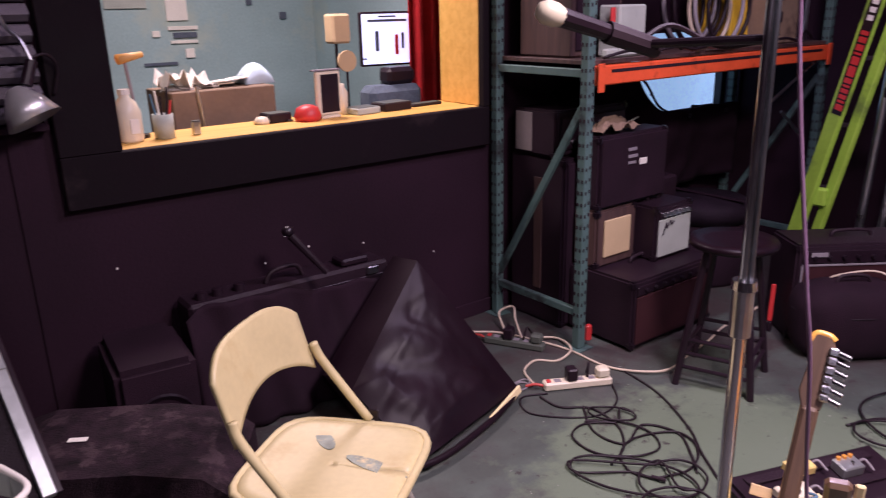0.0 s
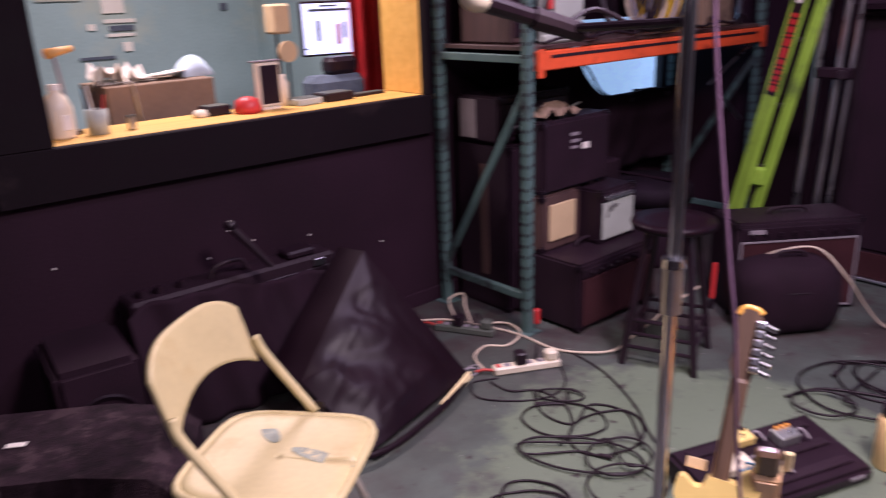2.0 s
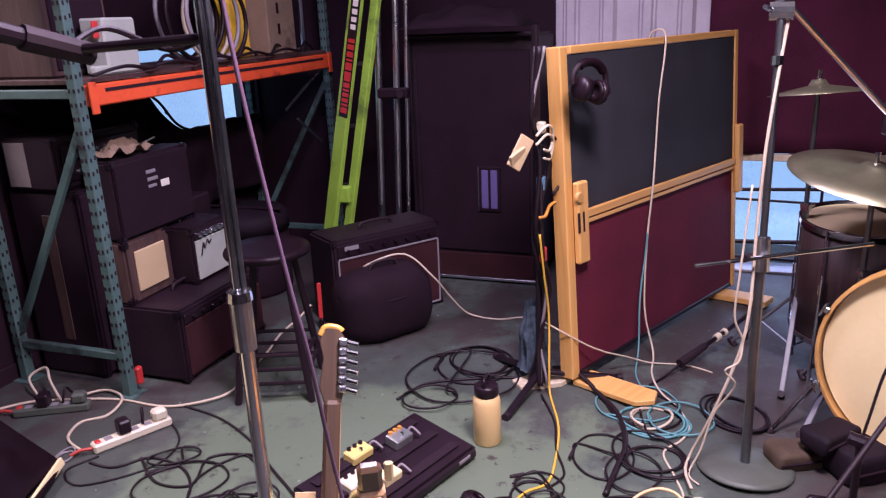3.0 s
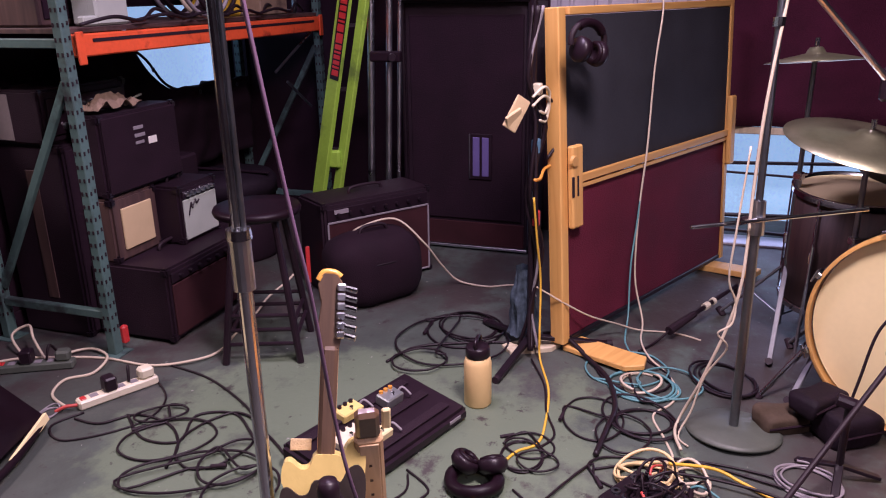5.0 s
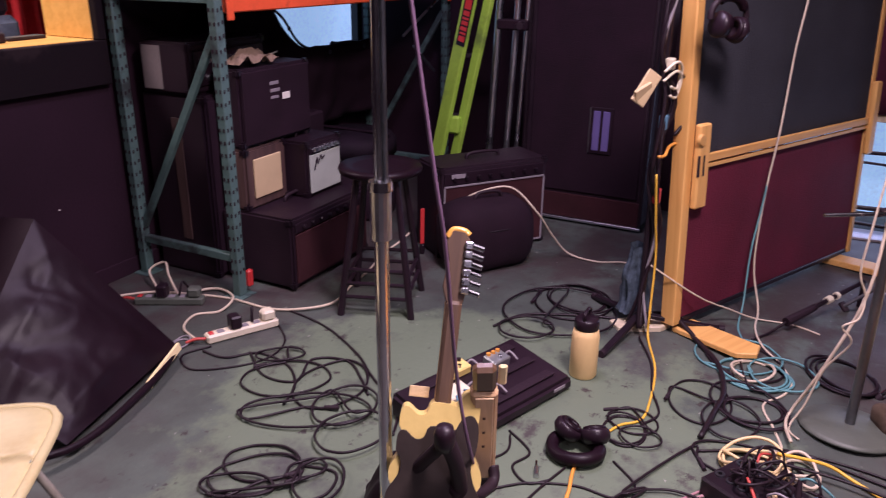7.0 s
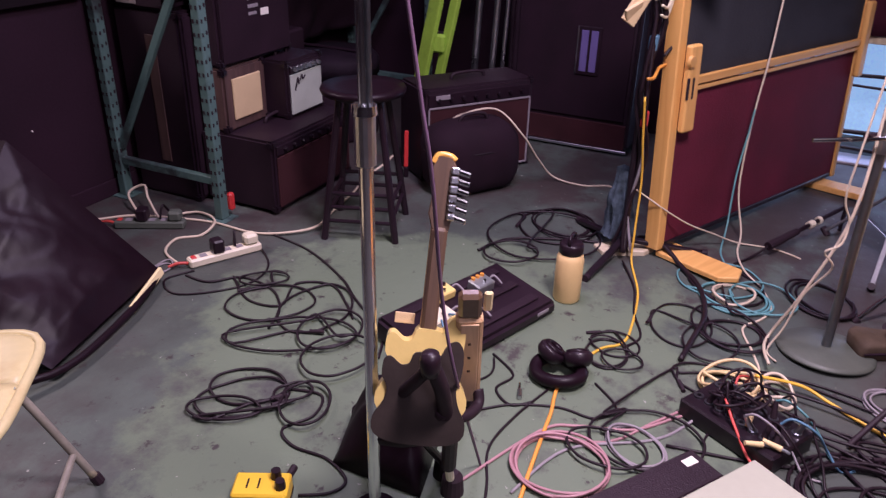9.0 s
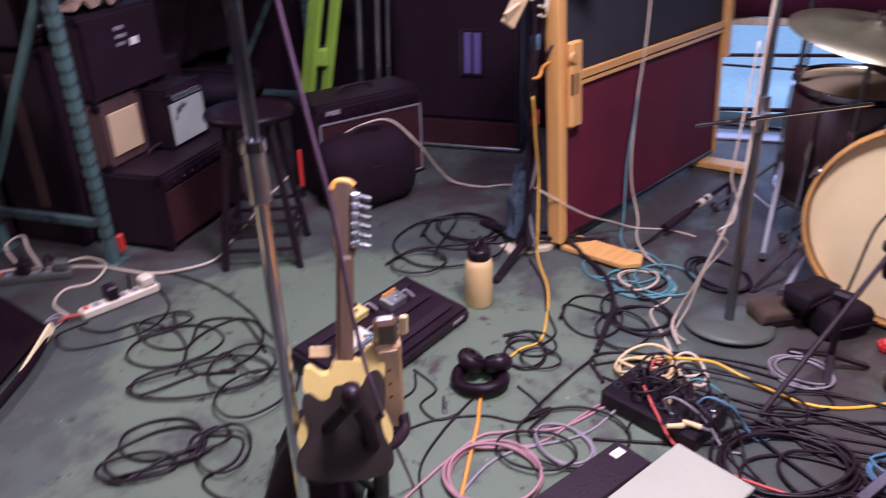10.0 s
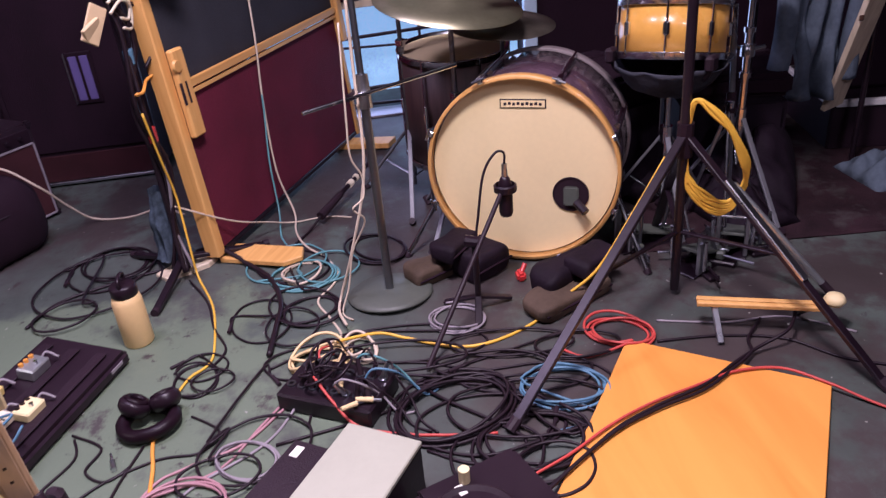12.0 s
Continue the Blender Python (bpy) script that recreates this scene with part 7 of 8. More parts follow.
coil(2.885, 0.41, 0.080, 4.8, 0.0055, "grey_cable", "grey-mauve cable coil by the base plate", 79, 0.85, 0.12, 0.04)
coil(3.31, 0.885, 0.112, 3.4, 0.0065, "teal_cable", "teal cable coil by the screen's foot", 81, 0.85, 0.12, 0.03)
coil(3.32, 0.89, 0.085, 1.6, 0.0075, "cream_cable", "cream cable loop by the screen's foot", 83, 0.8, 0.1, 0.05)
coil(3.06, 0.86, 0.100, 2.2, 0.0065, BLK, "black cable loops before the base plate", 85, 0.8, 0.15, 0.02)
coil(3.43, 0.62, 0.120, 3.6, 0.0070, BLK, "dark cable coil behind the base plate", 87, 0.75, 0.15, 0.04)
coil(2.775, 0.83, 0.080, 4.2, 0.0070, "buff_cable", "buff cable loops beside the stage box", 89, 0.75, 0.2, 0.12)
coil(2.80, 0.72, 0.060, 2.4, 0.0068, "cream_cable", "cream cable loops behind the stage box", 90, 0.7, 0.2, 0.10)
cable([(2.80, 0.78, 0.05), (2.84, 0.66, 0.03), (2.82, 0.58, 0.012), (2.75, 0.45), (2.74, 0.34), (2.80, 0.20), (2.87, 0.09, 0.03), (2.86, -0.02, 0.12), (2.86, -0.12, 0.28), (2.86, -0.22, 0.46)], 0.0066, "yellow_cable", "bright yellow cable rising to the black stand")
cable([(2.58, 0.84, 0.10), (2.52, 0.80, 0.06), (2.46, 0.74, 0.012), (2.41, 0.62), (2.38, 0.51), (2.36, 0.40)], 0.0055, "red_cable", "thin red cable from the stage box")
cable([(2.18, 0.36, 0.026), (2.23, 0.25, 0.026), (2.30, 0.13, 0.026), (2.35, 0.01, 0.026), (2.385, -0.12, 0.026), (2.415, -0.24, 0.026), (2.40, -0.36, 0.026), (2.32, -0.44, 0.024), (2.22, -0.53, 0.008), (2.08, -0.66, 0.008)], 0.0052, "red_cable", "red cable laid over the plywood")
cable([(2.13, 0.34, 0.026), (2.21, 0.23, 0.026), (2.29, 0.11, 0.026), (2.34, -0.01, 0.026), (2.385, -0.15, 0.026), (2.45, -0.26, 0.024), (2.50, -0.35, 0.02), (2.52, -0.45, 0.05), (2.60, -0.52, 0.05)], 0.0066, BLK, "black cable laid over the plywood")
cable([(2.11, 0.36, 0.028), (2.19, 0.255, 0.028), (2.275, 0.125, 0.028), (2.325, 0.0, 0.028), (2.365, -0.14, 0.028), (2.43, -0.25, 0.026), (2.49, -0.33, 0.02), (2.56, -0.36, 0.012), (2.64, -0.44, 0.012)], 0.0058, BLK, "thin black cable laid over the plywood")
cable([(2.78, 0.98), (2.83, 0.85), (2.74, 0.70), (2.69, 0.53), (2.62, 0.40), (2.61, 0.23), (2.57, 0.09), (2.46, 0.05), (2.40, 0.12)], 0.0055, BLK, "long black cable before the drums")
cable([(2.45, 0.95), (2.51, 0.66), (2.60, 0.58), (2.55, 0.39), (2.47, 0.26), (2.33, 0.24), (2.26, 0.44), (2.34, 0.58)], 0.0060, BLK, "black cable between the coils")
cable([(2.10, 1.36), (2.36, 1.25), (2.42, 1.17), (2.47, 1.04), (2.57, 0.95), (2.66, 0.88), (2.72, 0.83, 0.06)], 0.0055, "pink_cable", "dusty pink cable to the stage box")
cable([(2.12, 1.24), (2.32, 1.17), (2.45, 0.99), (2.55, 0.92), (2.64, 0.86, 0.05)], 0.0055, "grey_cable", "grey cable to the stage box")
cable([(2.62, -0.12), (2.60, -0.30), (2.54, -0.46), (2.42, -0.56), (2.34, -0.70)], 0.0060, BLK, "black cable near the mallets")
cable([(2.72, -0.16), (2.66, -0.34), (2.64, -0.52), (2.52, -0.66)], 0.0050, "grey_cable", "grey cable near the mallets")
# cords over the sound screen
def on_screen(s, y, z):
    return (3.490 + 0.901 * s + 0.434 * (y + 0.061 * z), 1.225 - 0.434 * s + 0.901 * (y + 0.061 * z), z)


cable([on_screen(0.71, 0.05, 1.20), on_screen(0.70, 0.02, 1.262), on_screen(0.690, -0.045, 1.245), on_screen(0.630, -0.046, 1.0), on_screen(0.555, -0.062, 0.70), on_screen(0.51, -0.056, 0.46), on_screen(0.46, -0.07, 0.19), on_screen(0.42, -0.13, 0.03), (3.66, 0.92, 0.012), (3.52, 0.88, 0.012), (3.42, 0.81), (3.30, 0.77), (3.21, 0.79), (3.12, 0.84), (3.0, 0.80), (2.90, 0.77), (2.80, 0.80, 0.05)], 0.0054, "cream_cable", "pale cable hanging over the screen to the stage box")
cable([on_screen(0.515, -0.056, 0.49), on_screen(0.49, -0.058, 0.40), on_screen(0.43, -0.068, 0.24), on_screen(0.36, -0.10, 0.06), (3.66, 0.98), (3.54, 0.95), (3.44, 0.97)], 0.0050, "teal_cable", "thin teal cord at the screen")
cable([(3.47, 1.31, 0.27), (3.50, 1.18, 0.19), (3.58, 1.10, 0.12), (3.68, 1.02, 0.06), (3.75, 0.93, 0.012), (3.78, 0.80), (3.74, 0.70)], 0.0045, "cream_cable", "pale cord crossing the screen's foot")


def cable_stand():
    g = thing("microphone_stand", (3.475, 1.315, 0), "black stand wrapped in cables with a white tag", "microphone stand")
    part("pole", rod((0, 0, 0.0), (0.02, 0.02, 1.32), 0.013), "black_metal", g)
    for fx, fy in ((-0.28, 0.06), (0.12, -0.28), (0.18, 0.22)):
        lg = part("leg", slab((0, 0, 0.06), (fx, fy, 0.010), 0.026, 0.016), "black_metal", g)
        part("rubber_foot", rod((fx * 0.97, fy * 0.97, 0.012), (fx * 1.04, fy * 1.04, 0.012), 0.014), "black_rubber", lg)
    random.seed(9)
    for k, (c, r) in enumerate((("black_cable", 0.008), ("black_cable", 0.008), ("black_cable", 0.007), ("grey_cable", 0.006), ("black_cable", 0.008))):
        o = [random.uniform(-0.035, 0.035) for _ in range(10)]
        part("wrapped_cable", tube([(0.0 + o[0], 0.0 + o[1], 1.25), (-0.03 + o[2] * 0.5, 0.02, 1.02), (o[3], -0.01 + o[4] * 0.6, 0.85), (-0.02 + o[5], o[6] * 0.8, 0.62), (o[7] * 0.6, -0.02 + o[8] * 0.6, 0.40), (o[9] * 0.6, 0.0, 0.18), (-0.03 + o[0], o[1] * 2, 0.03)], r), c, g, smooth=True)
    part("tape", box(0.030, 0.026, 0.055, (-0.012, -0.012, 0.50), 0.004), "red_plastic", g, "red tape")
    part("tape", box(0.030, 0.030, 0.04, (0.0, -0.004, 0.96), 0.004), "white_plastic", g, "white tape")
    part("tape", box(0.030, 0.030, 0.05, (0.0, -0.004, 0.76), 0.004), "blue_cable", g)
    tag = part("tag", slab((-0.105, 0.070, 0.858), (-0.055, 0.030, 0.955), 0.056, 0.010, (0.7, 0.7, 0)), "grille_cream", g, "crumpled cream tag")
    part("tag_fold", slab((-0.120, 0.075, 0.882), (-0.065, 0.038, 0.91), 0.040, 0.012, (0.5, 0.8, 0.3)), "grille_cream", tag)
    for k, (a, z) in enumerate(((0.02, 0.93), (-0.01, 0.90))):
        part("white_loop", tube([(-0.06, 0.0, z + 0.03), (-0.02, -0.03, z + 0.06), (0.03, -0.04, z + 0.03), (0.02, -0.03, z - 0.03), (-0.03, -0.02, z - 0.02)], 0.005), "white_plastic", g, smooth=True)
    part("orange_twist", tube([(-0.10, -0.02, 0.688), (-0.05, -0.03, 0.682), (0.02, -0.03, 0.70), (0.05, -0.05, 0.71)], 0.006), "orange_cable", g, smooth=True)
    part("black_loop", tube([(0.03, -0.03, 0.95), (0.07, -0.07, 0.90), (0.06, -0.07, 0.80), (0.02, -0.04, 0.74)], 0.006), "black_cable", g, smooth=True)
    def rag(u, v):
        a = 2 * math.pi * u
        r = (0.030 + 0.030 * (1 - v) ** 1.5) * (1 + 0.55 * noise.noise((2.2 * math.cos(a), 2.2 * math.sin(a), v * 2.5))) + 0.006 * noise.noise((9 * math.cos(a), 9 * math.sin(a), v * 7))
        return (0.035 + r * math.cos(a) + 0.02 * (1 - v), 0.040 + r * math.sin(a), 0.05 + 0.27 * v)

    b = sheet(rag, 40, 26)
    part("blue_rag", b, "rag_blue", g, "dusty blue rag tied round its foot", smooth=True)


cable_stand()


# ---- power strips ----
def power_strip(m, label, n, material):
    g = thing("power_strip", m, label, "power strip", "power strips")
    part("strip_body", box(0.27, 0.048, 0.032, (0, 0, 0), 0.006), material, g)
    for k in range(n):
        x = -0.08 + 0.045 * k
        part("outlet", box(0.026, 0.026, 0.001, (x, 0, 0.0320), 0.0), "grey_cable", g)
    part("switch", box(0.018, 0.024, 0.006, (-0.115, 0, 0.030), 0.002), "red_plastic", g, "red switch")
    part("adapter", box(0.042, 0.050, 0.050, (-0.025, 0.0, 0.032), 0.006), "black_plastic", g, "black adapter")
    part("plug", box(0.05, 0.045, 0.04, (0.10, 0.0, 0.032), 0.008), material, g)
    part("cord", tube([(-0.135, 0, 0.016), (-0.17, 0.01, 0.02), (-0.20, 0.02, 0.010)], 0.006), "red_cable", g, smooth=True)
    part("cord", tube([(0.04, 0.0, 0.035), (0.05, 0.02, 0.085), (0.06, 0.05, 0.05), (0.07, 0.09, 0.008)], 0.005), "black_cable", g, smooth=True)


power_strip(pose(2.735, 2.595, 0, 0, 0, -28), "cream power strip with a black adapter plugged in", 5, "white_plastic")
power_strip(pose(2.80, 3.02, 0, 0, 0, -62), "grey power strip on the floor by the wall", 4, "plate_grey")

# red strap, twisted white cord and short boom at the stands
_s = thing("red_strap", (3.76, 2.40, 0), "narrow red strap hanging by the black bag", "strap")
part("strap", slab((0.0, 0.0, 0.05), (0.012, 0.004, 0.22), 0.020, 0.008, (0.7, 0.7, 0), bevel=0.003), "red_plastic", _s)
part("buckle", box(0.016, 0.022, 0.05, (0.0, 0.0, 0.0), 0.004), "black_plastic", _s)
solo("twisted_cord", tube([(3.085, 0.645, 0.89), (3.05, 0.66, 0.65), (3.04, 0.665, 0.52), (3.05, 0.64, 0.45), (3.03, 0.645, 0.39), (3.02, 0.68, 0.36), (3.035, 0.65, 0.31), (3.06, 0.70, 0.20), (3.05, 0.73, 0.08), (3.02, 0.76, 0.008), (2.97, 0.73, 0.007)], 0.0031, 7), "cream_cable", "thin twisted white cord hanging along the stand", "cable", smooth=True)
BM1, BM3 = Vector((3.71, 0.82, 0.04)), Vector((4.1, 0.57, 0.11))
_q = thing("short_boom", (0, 0, 0), "short black boom arm with a pale ringed microphone", "microphone stand")
part("arm", rod(BM1, BM3, 0.009), "black_metal", _q)
part("grip", rod(BM1, BM1.lerp(BM3, 0.35), 0.018, 0.014), "black_rubber", _q)
part("ring", rod(BM1.lerp(BM3, 0.50), BM1.lerp(BM3, 0.56), 0.015), "white_plastic", _q)
part("ring", rod(BM1.lerp(BM3, 0.62), BM1.lerp(BM3, 0.65), 0.015), "white_plastic", _q)
part("strut", rod(BM3, (BM3.x, BM3.y, 0.0), 0.008), "black_metal", _q)
part("cord", tube([BM1, BM1 + Vector((-0.06, 0.05, -0.03)), BM1 + Vector((-0.14, 0.10, -0.033))], 0.005), "black_cable", _q, smooth=True)

# ---- wall, foam and clamp lamp ----
def foam_panels():
    g = thing("acoustic_foam", (0, 0, 0), "dark grey ribbed acoustic foam above the black panelling", "acoustic foam")
    x0, x1, z0 = 0.15, 1.195, 1.10
    for k in range(24):
        z = z0 + 0.058 * k
        b = bmesh.new()
        prof = [(Y1 - 0.001, z), (Y1 - 0.020, z + 0.004), (Y1 - 0.046, z + 0.022), (Y1 - 0.046, z + 0.032), (Y1 - 0.020, z + 0.050), (Y1 - 0.001, z + 0.054)]
        ends = [[b.verts.new((x, y, zz)) for y, zz in prof] for x in (x0, x1)]
        for i in range(len(prof)):
            j = (i + 1) % len(prof)
            b.faces.new((ends[0][i], ends[0][j], ends[1][j], ends[1][i]))
        b.faces.new(ends[0][::-1])
        b.faces.new(ends[1])
        bmesh.ops.recalc_face_normals(b, faces=b.faces)
        part("rib", b, "foam_grey", g)
    part("ledge", box(x1 - x0, 0.05, 0.02, ((x0 + x1) / 2, Y1 - 0.026, z0 - 0.024), 0.003), "wall_black", g)


foam_panels()


def clamp_lamp():
    g = thing("clamp_lamp", (1.125, 3.33, 1.20), "aluminium clamp lamp hung on the wall", "lamp")
    part("reflector", lathe([(0.016, 0.045), (0.030, 0.030), (0.056, -0.005), (0.076, -0.055), (0.078, -0.055), (0.058, -0.003), (0.032, 0.034), (0.018, 0.048)], 32, at=(0, -0.06, -0.03), rot=Matrix.Rotation(radians(-22), 3, "Y") @ Matrix.Rotation(radians(-18), 3, "X")), "spun_aluminium", g, "shiny spun reflector", smooth=True)
    part("socket", rod((0.018, -0.045, 0.02), (0.045, -0.03, 0.085), 0.017), "black_plastic", g)
    part("clamp", tube([(0.045, -0.03, 0.085), (0.03, -0.01, 0.14), (0.0, 0.0, 0.18), (-0.02, 0.0, 0.24), (-0.01, 0.0, 0.27)], 0.006), "steel", g)
    part("clamp_jaw", box(0.09, 0.03, 0.035, (-0.02, 0.01, 0.26), 0.008), "red_curtain", g, "dull red clamp jaw")
    part("cord", tube([(0.04, -0.02, 0.09), (0.09, 0.0, 0.10), (0.12, 0.02, 0.06), (0.10, 0.03, -0.02)], 0.005), "black_cable", g, smooth=True)
    part("wall_hook", rod((0.0, 0.0, 0.27), (0.0, 0.068, 0.27), 0.005), "steel", g)


clamp_lamp()
# small white flecks and screws on the wall
random.seed(33)
for k in range(8):
    x, z = random.uniform(0.75, 2.85), random.uniform(0.28, 0.76)
    solo("wall_screw", rod((x, Y1 - 0.001, z), (x, Y1 - 0.005, z), random.uniform(0.002, 0.0042), n=8), "paper_white", "tiny pale screw head in the black wall", "screw", "screws in the wall")

# ---- control room things ----
SZ = WZ0 + 0.002


def on_sill():
    g = thing("plastic_jug", (1.475, 3.545, SZ), "cream plastic jug on the window sill", "jug")
    part("jug_body", lathe([(0, 0), (0.044, 0), (0.047, 0.01), (0.047, 0.10), (0.034, 0.135), (0.018, 0.15), (0.018, 0.162), (0, 0.162)], 20), "white_plastic", g, smooth=True)
    part("cap", rod((0, 0, 0.16), (0, 0, 0.178), 0.020), "paper_white", g)
    part("label", box(0.03, 0.004, 0.05, (0.01, -0.047, 0.03), 0.001), "paper_white", g)
    g = thing("pencil_cup", (1.59, 3.53, SZ), "pale cup full of pens on the sill", "cup")
    part("cup", lathe([(0, 0), (0.034, 0), (0.036, 0.085), (0.033, 0.085), (0.031, 0.004), (0, 0.004)], 20), "grille_silver", g, smooth=True)
    for k in range(5):
        a = 1.3 * k
        part("pen", rod((0.012 * math.cos(a), 0.012 * math.sin(a), 0.01), (0.034 * math.cos(a), 0.034 * math.sin(a), 0.13 + 0.012 * k), 0.004, n=6), ("red_plastic", "black_plastic", "blue_cable", "paper_white", "black_plastic")[k], g)
    g = thing("desk_lamp", (1.53, 3.60, SZ), "slim desk lamp with a tan head", "lamp")
    part("base", rod((0, 0, 0), (0, 0, 0.012), 0.03), "black_metal", g)
    part("arm", rod((0.0, 0, 0.01), (-0.02, 0.01, 0.27), 0.006), "grey_cable", g)
    part("lamp_head", rod((-0.045, 0.0, 0.272), (0.045, 0.02, 0.285), 0.018, 0.010), "pine_long", g, smooth=True)
    g = thing("cardboard_box", (1.945, 3.98, 0.80, 0, 0, 1), "long brown cardboard box with papers on top", "box")
    part("carton", box(0.44, 0.30, 0.310, (0, 0, 0), 0.004), "brown_box", g)
    for k in range(5):
        part("paper", box(0.16, 0.10, 0.004, (-0.13 + 0.06 * k, -0.02, 0.312 + 0.006 * k), 0.0, rot=Matrix.Rotation(radians(-25 + 22 * k), 3, "Z") @ Matrix.Rotation(radians(8 - 4 * k), 3, "X")), "paper_white", g)
    part("crumpled_sheet", sheet(lambda u, v: (-0.22 + 0.20 * u, -0.10 + 0.16 * v, 0.315 + 0.12 * abs(noise.noise((u * 4, v * 3, 9)))), 10, 8, 0.002), "paper_white", g)
    part("green_bag", sheet(lambda u, v: (0.13 + 0.14 * u, -0.07 + 0.14 * v, 0.312 + 0.085 * (math.sin(math.pi * u) * math.sin(math.pi * v)) ** 0.5), 12, 10, 0.002), "ice_sheet", g, smooth=True)
    part("tool", rod((-0.12, -0.155, 0.33), (-0.105, -0.158, 0.16), 0.006), "steel", g)
    t = thing("control_desk", (2.25, 4.10, 0, 0, 0, 0), "dark desk behind the control room window", "desk")
    part("desk_top", box(2.2, 0.62, 0.03, (0, 0.02, 0.765), 0.004), "brown_side", t)
    for x in (-1.05, 1.05):
        part("leg", box(0.06, 0.5, 0.765, (x, 0, 0), 0.004), "black_metal", t)
    g = thing("tablet_stand", (2.265, 3.555, SZ, 0, 0, 4), "white-framed black tablet standing on the sill", "tablet")
    part("frame", box(0.115, 0.02, 0.175, (0, 0, 0.012), 0.006), "white_plastic", g)
    part("screen", box(0.085, 0.003, 0.150, (0.004, -0.0105, 0.024), 0.002), "black_plastic", g)
    part("foot", box(0.09, 0.06, 0.012, (0, 0.01, 0), 0.003), "white_plastic", g)
    part("top_bar", box(0.13, 0.025, 0.006, (-0.006, 0, 0.188), 0.001), "grey_cable", g)
    g = thing("woollen_hat", (2.165, 3.55, SZ), "crumpled red woollen hat on the sill", "hat")
    part("hat_body", lathe([(0.0, 0.0), (0.05, 0.0), (0.055, 0.02), (0.045, 0.05), (0.02, 0.062), (0, 0.064)], 18), "red_plastic", g, smooth=True)
    g = thing("white_bottle", (2.365, 3.62, SZ), "small white bottle on the sill", "bottle")
    part("bottle_body", lathe([(0, 0), (0.024, 0), (0.026, 0.09), (0.014, 0.11), (0.014, 0.125), (0, 0.125)], 16), "white_plastic", g, smooth=True)
    for x, y, w, d, h, c, nm in ((2.435, 3.57, 0.12, 0.09, 0.028, "grille_silver", "power_supply"), (2.59, 3.585, 0.15, 0.10, 0.034, "black_plastic", "hard_drive"), (2.78, 3.60, 0.17, 0.05, 0.012, "black_plastic", "remote_control"), (2.06, 3.62, 0.10, 0.08, 0.035, "black_plastic", "cable_box"), (1.70, 3.52, 0.03, 0.02, 0.05, "steel", "metal_clip")):
        g = thing(nm, (x, y, SZ, 0, 0, 5), "small %s lying on the window sill" % ("dark device" if c == "black_plastic" else "grey device"), "device")
        part("case", box(w, d, h, (0, 0, 0), 0.004), c, g)
        part("lid_line", box(w * 0.9, d * 0.9, 0.002, (0, 0, h), 0.0), "plate_grey", g)
    g = thing("computer_mouse", (1.99, 3.60, SZ, 0, 0, -20), "white computer mouse with cord on the sill", "mouse")
    part("shell", lathe([(0, 0), (0.03, 0), (0.032, 0.012), (0.02, 0.026), (0, 0.03)], 16), "white_plastic", g, smooth=True)
    part("cord", tube([(0.03, 0, 0.01), (0.08, 0.02, 0.006), (0.12, 0.0, 0.006)], 0.004), "black_cable", g)
    # monitor beyond the desk
    g = thing("computer_monitor", (3.0, 4.22, 0.797, 0, 0, -10), "bright white computer monitor on the control desk", "monitor")
    part("stand_foot", box(0.24, 0.16, 0.012, (0, 0, 0), 0.004), "black_plastic", g)
    part("stand_neck", box(0.05, 0.03, 0.30, (0, 0.03, 0.012), 0.004), "black_plastic", g)
    part("bezel", box(0.30, 0.030, 0.27, (0, 0, 0.325), 0.006), "black_plastic", g)
    sc = part("screen", box(0.28, 0.003, 0.248, (0, -0.0155, 0.336), 0.0), "screen_white", g, "glowing white screen with small meters")
    for x, z, w, h, c in ((-0.06, 0.40, 0.02, 0.10, "screen_dark"), (0.05, 0.38, 0.02, 0.10, "red_plastic"), (0.085, 0.41, 0.015, 0.08, "screen_dark"), (0.0, 0.545, 0.22, 0.012, "screen_dark"), (0.0, 0.567, 0.10, 0.008, "screen_dark"), (-0.13, 0.36, 0.02, 0.008, "screen_dark")):
        part("meter_bar", box(w, 0.002, h, (x, -0.018, z)), c, sc)
    for x, y, lab in ((2.66, 4.05, 0), (2.72, 4.2, 1)):
        g = thing("desk_speaker" if lab else "desk_mirror", (x, y, 0.797), "small cream %s on the control desk" % ("speaker" if lab else "round mirror"), "speaker" if lab else "mirror")
        if lab:
            part("cabinet", box(0.10, 0.09, 0.14, (-0.02, 0, 0.45), 0.010), "grille_cream", g)
            part("bracket", rod((-0.02, 0.02, 0.0), (-0.02, 0.02, 0.47), 0.008), "black_metal", g)
        else:
            part("disc", rod((0, 0, 0.373), (0, 0.012, 0.373), 0.050, n=24), "grille_cream", g)
            part("stem", rod((0, 0.01, 0.0), (0, 0.01, 0.33), 0.006), "black_metal", g)
    g = thing("desk_clutter", (2.80, 3.93, 0.797), "dark pile of gear below the monitor", "gear")
    part("lower_unit", box(0.36, 0.16, 0.14, (0, 0, 0), 0.01), "black_plastic", g)
    part("upper_unit", box(0.30, 0.14, 0.12, (0.02, 0, 0.14), 0.03), "denim", g)
    part("top_unit", box(0.16, 0.10, 0.08, (0.06, 0, 0.26), 0.02), "black_plastic", g)
    # curtain, wall hangings
    b = sheet(lambda u, v: (3.06 + 0.30 * u, 4.10 + 0.025 * math.sin(u * 24), 0.75 + 1.6 * v), 40, 6, 0.006)
    solo("red_curtain", b, "red_curtain", "dark red curtain at the side of the control room", "curtain", smooth=True)
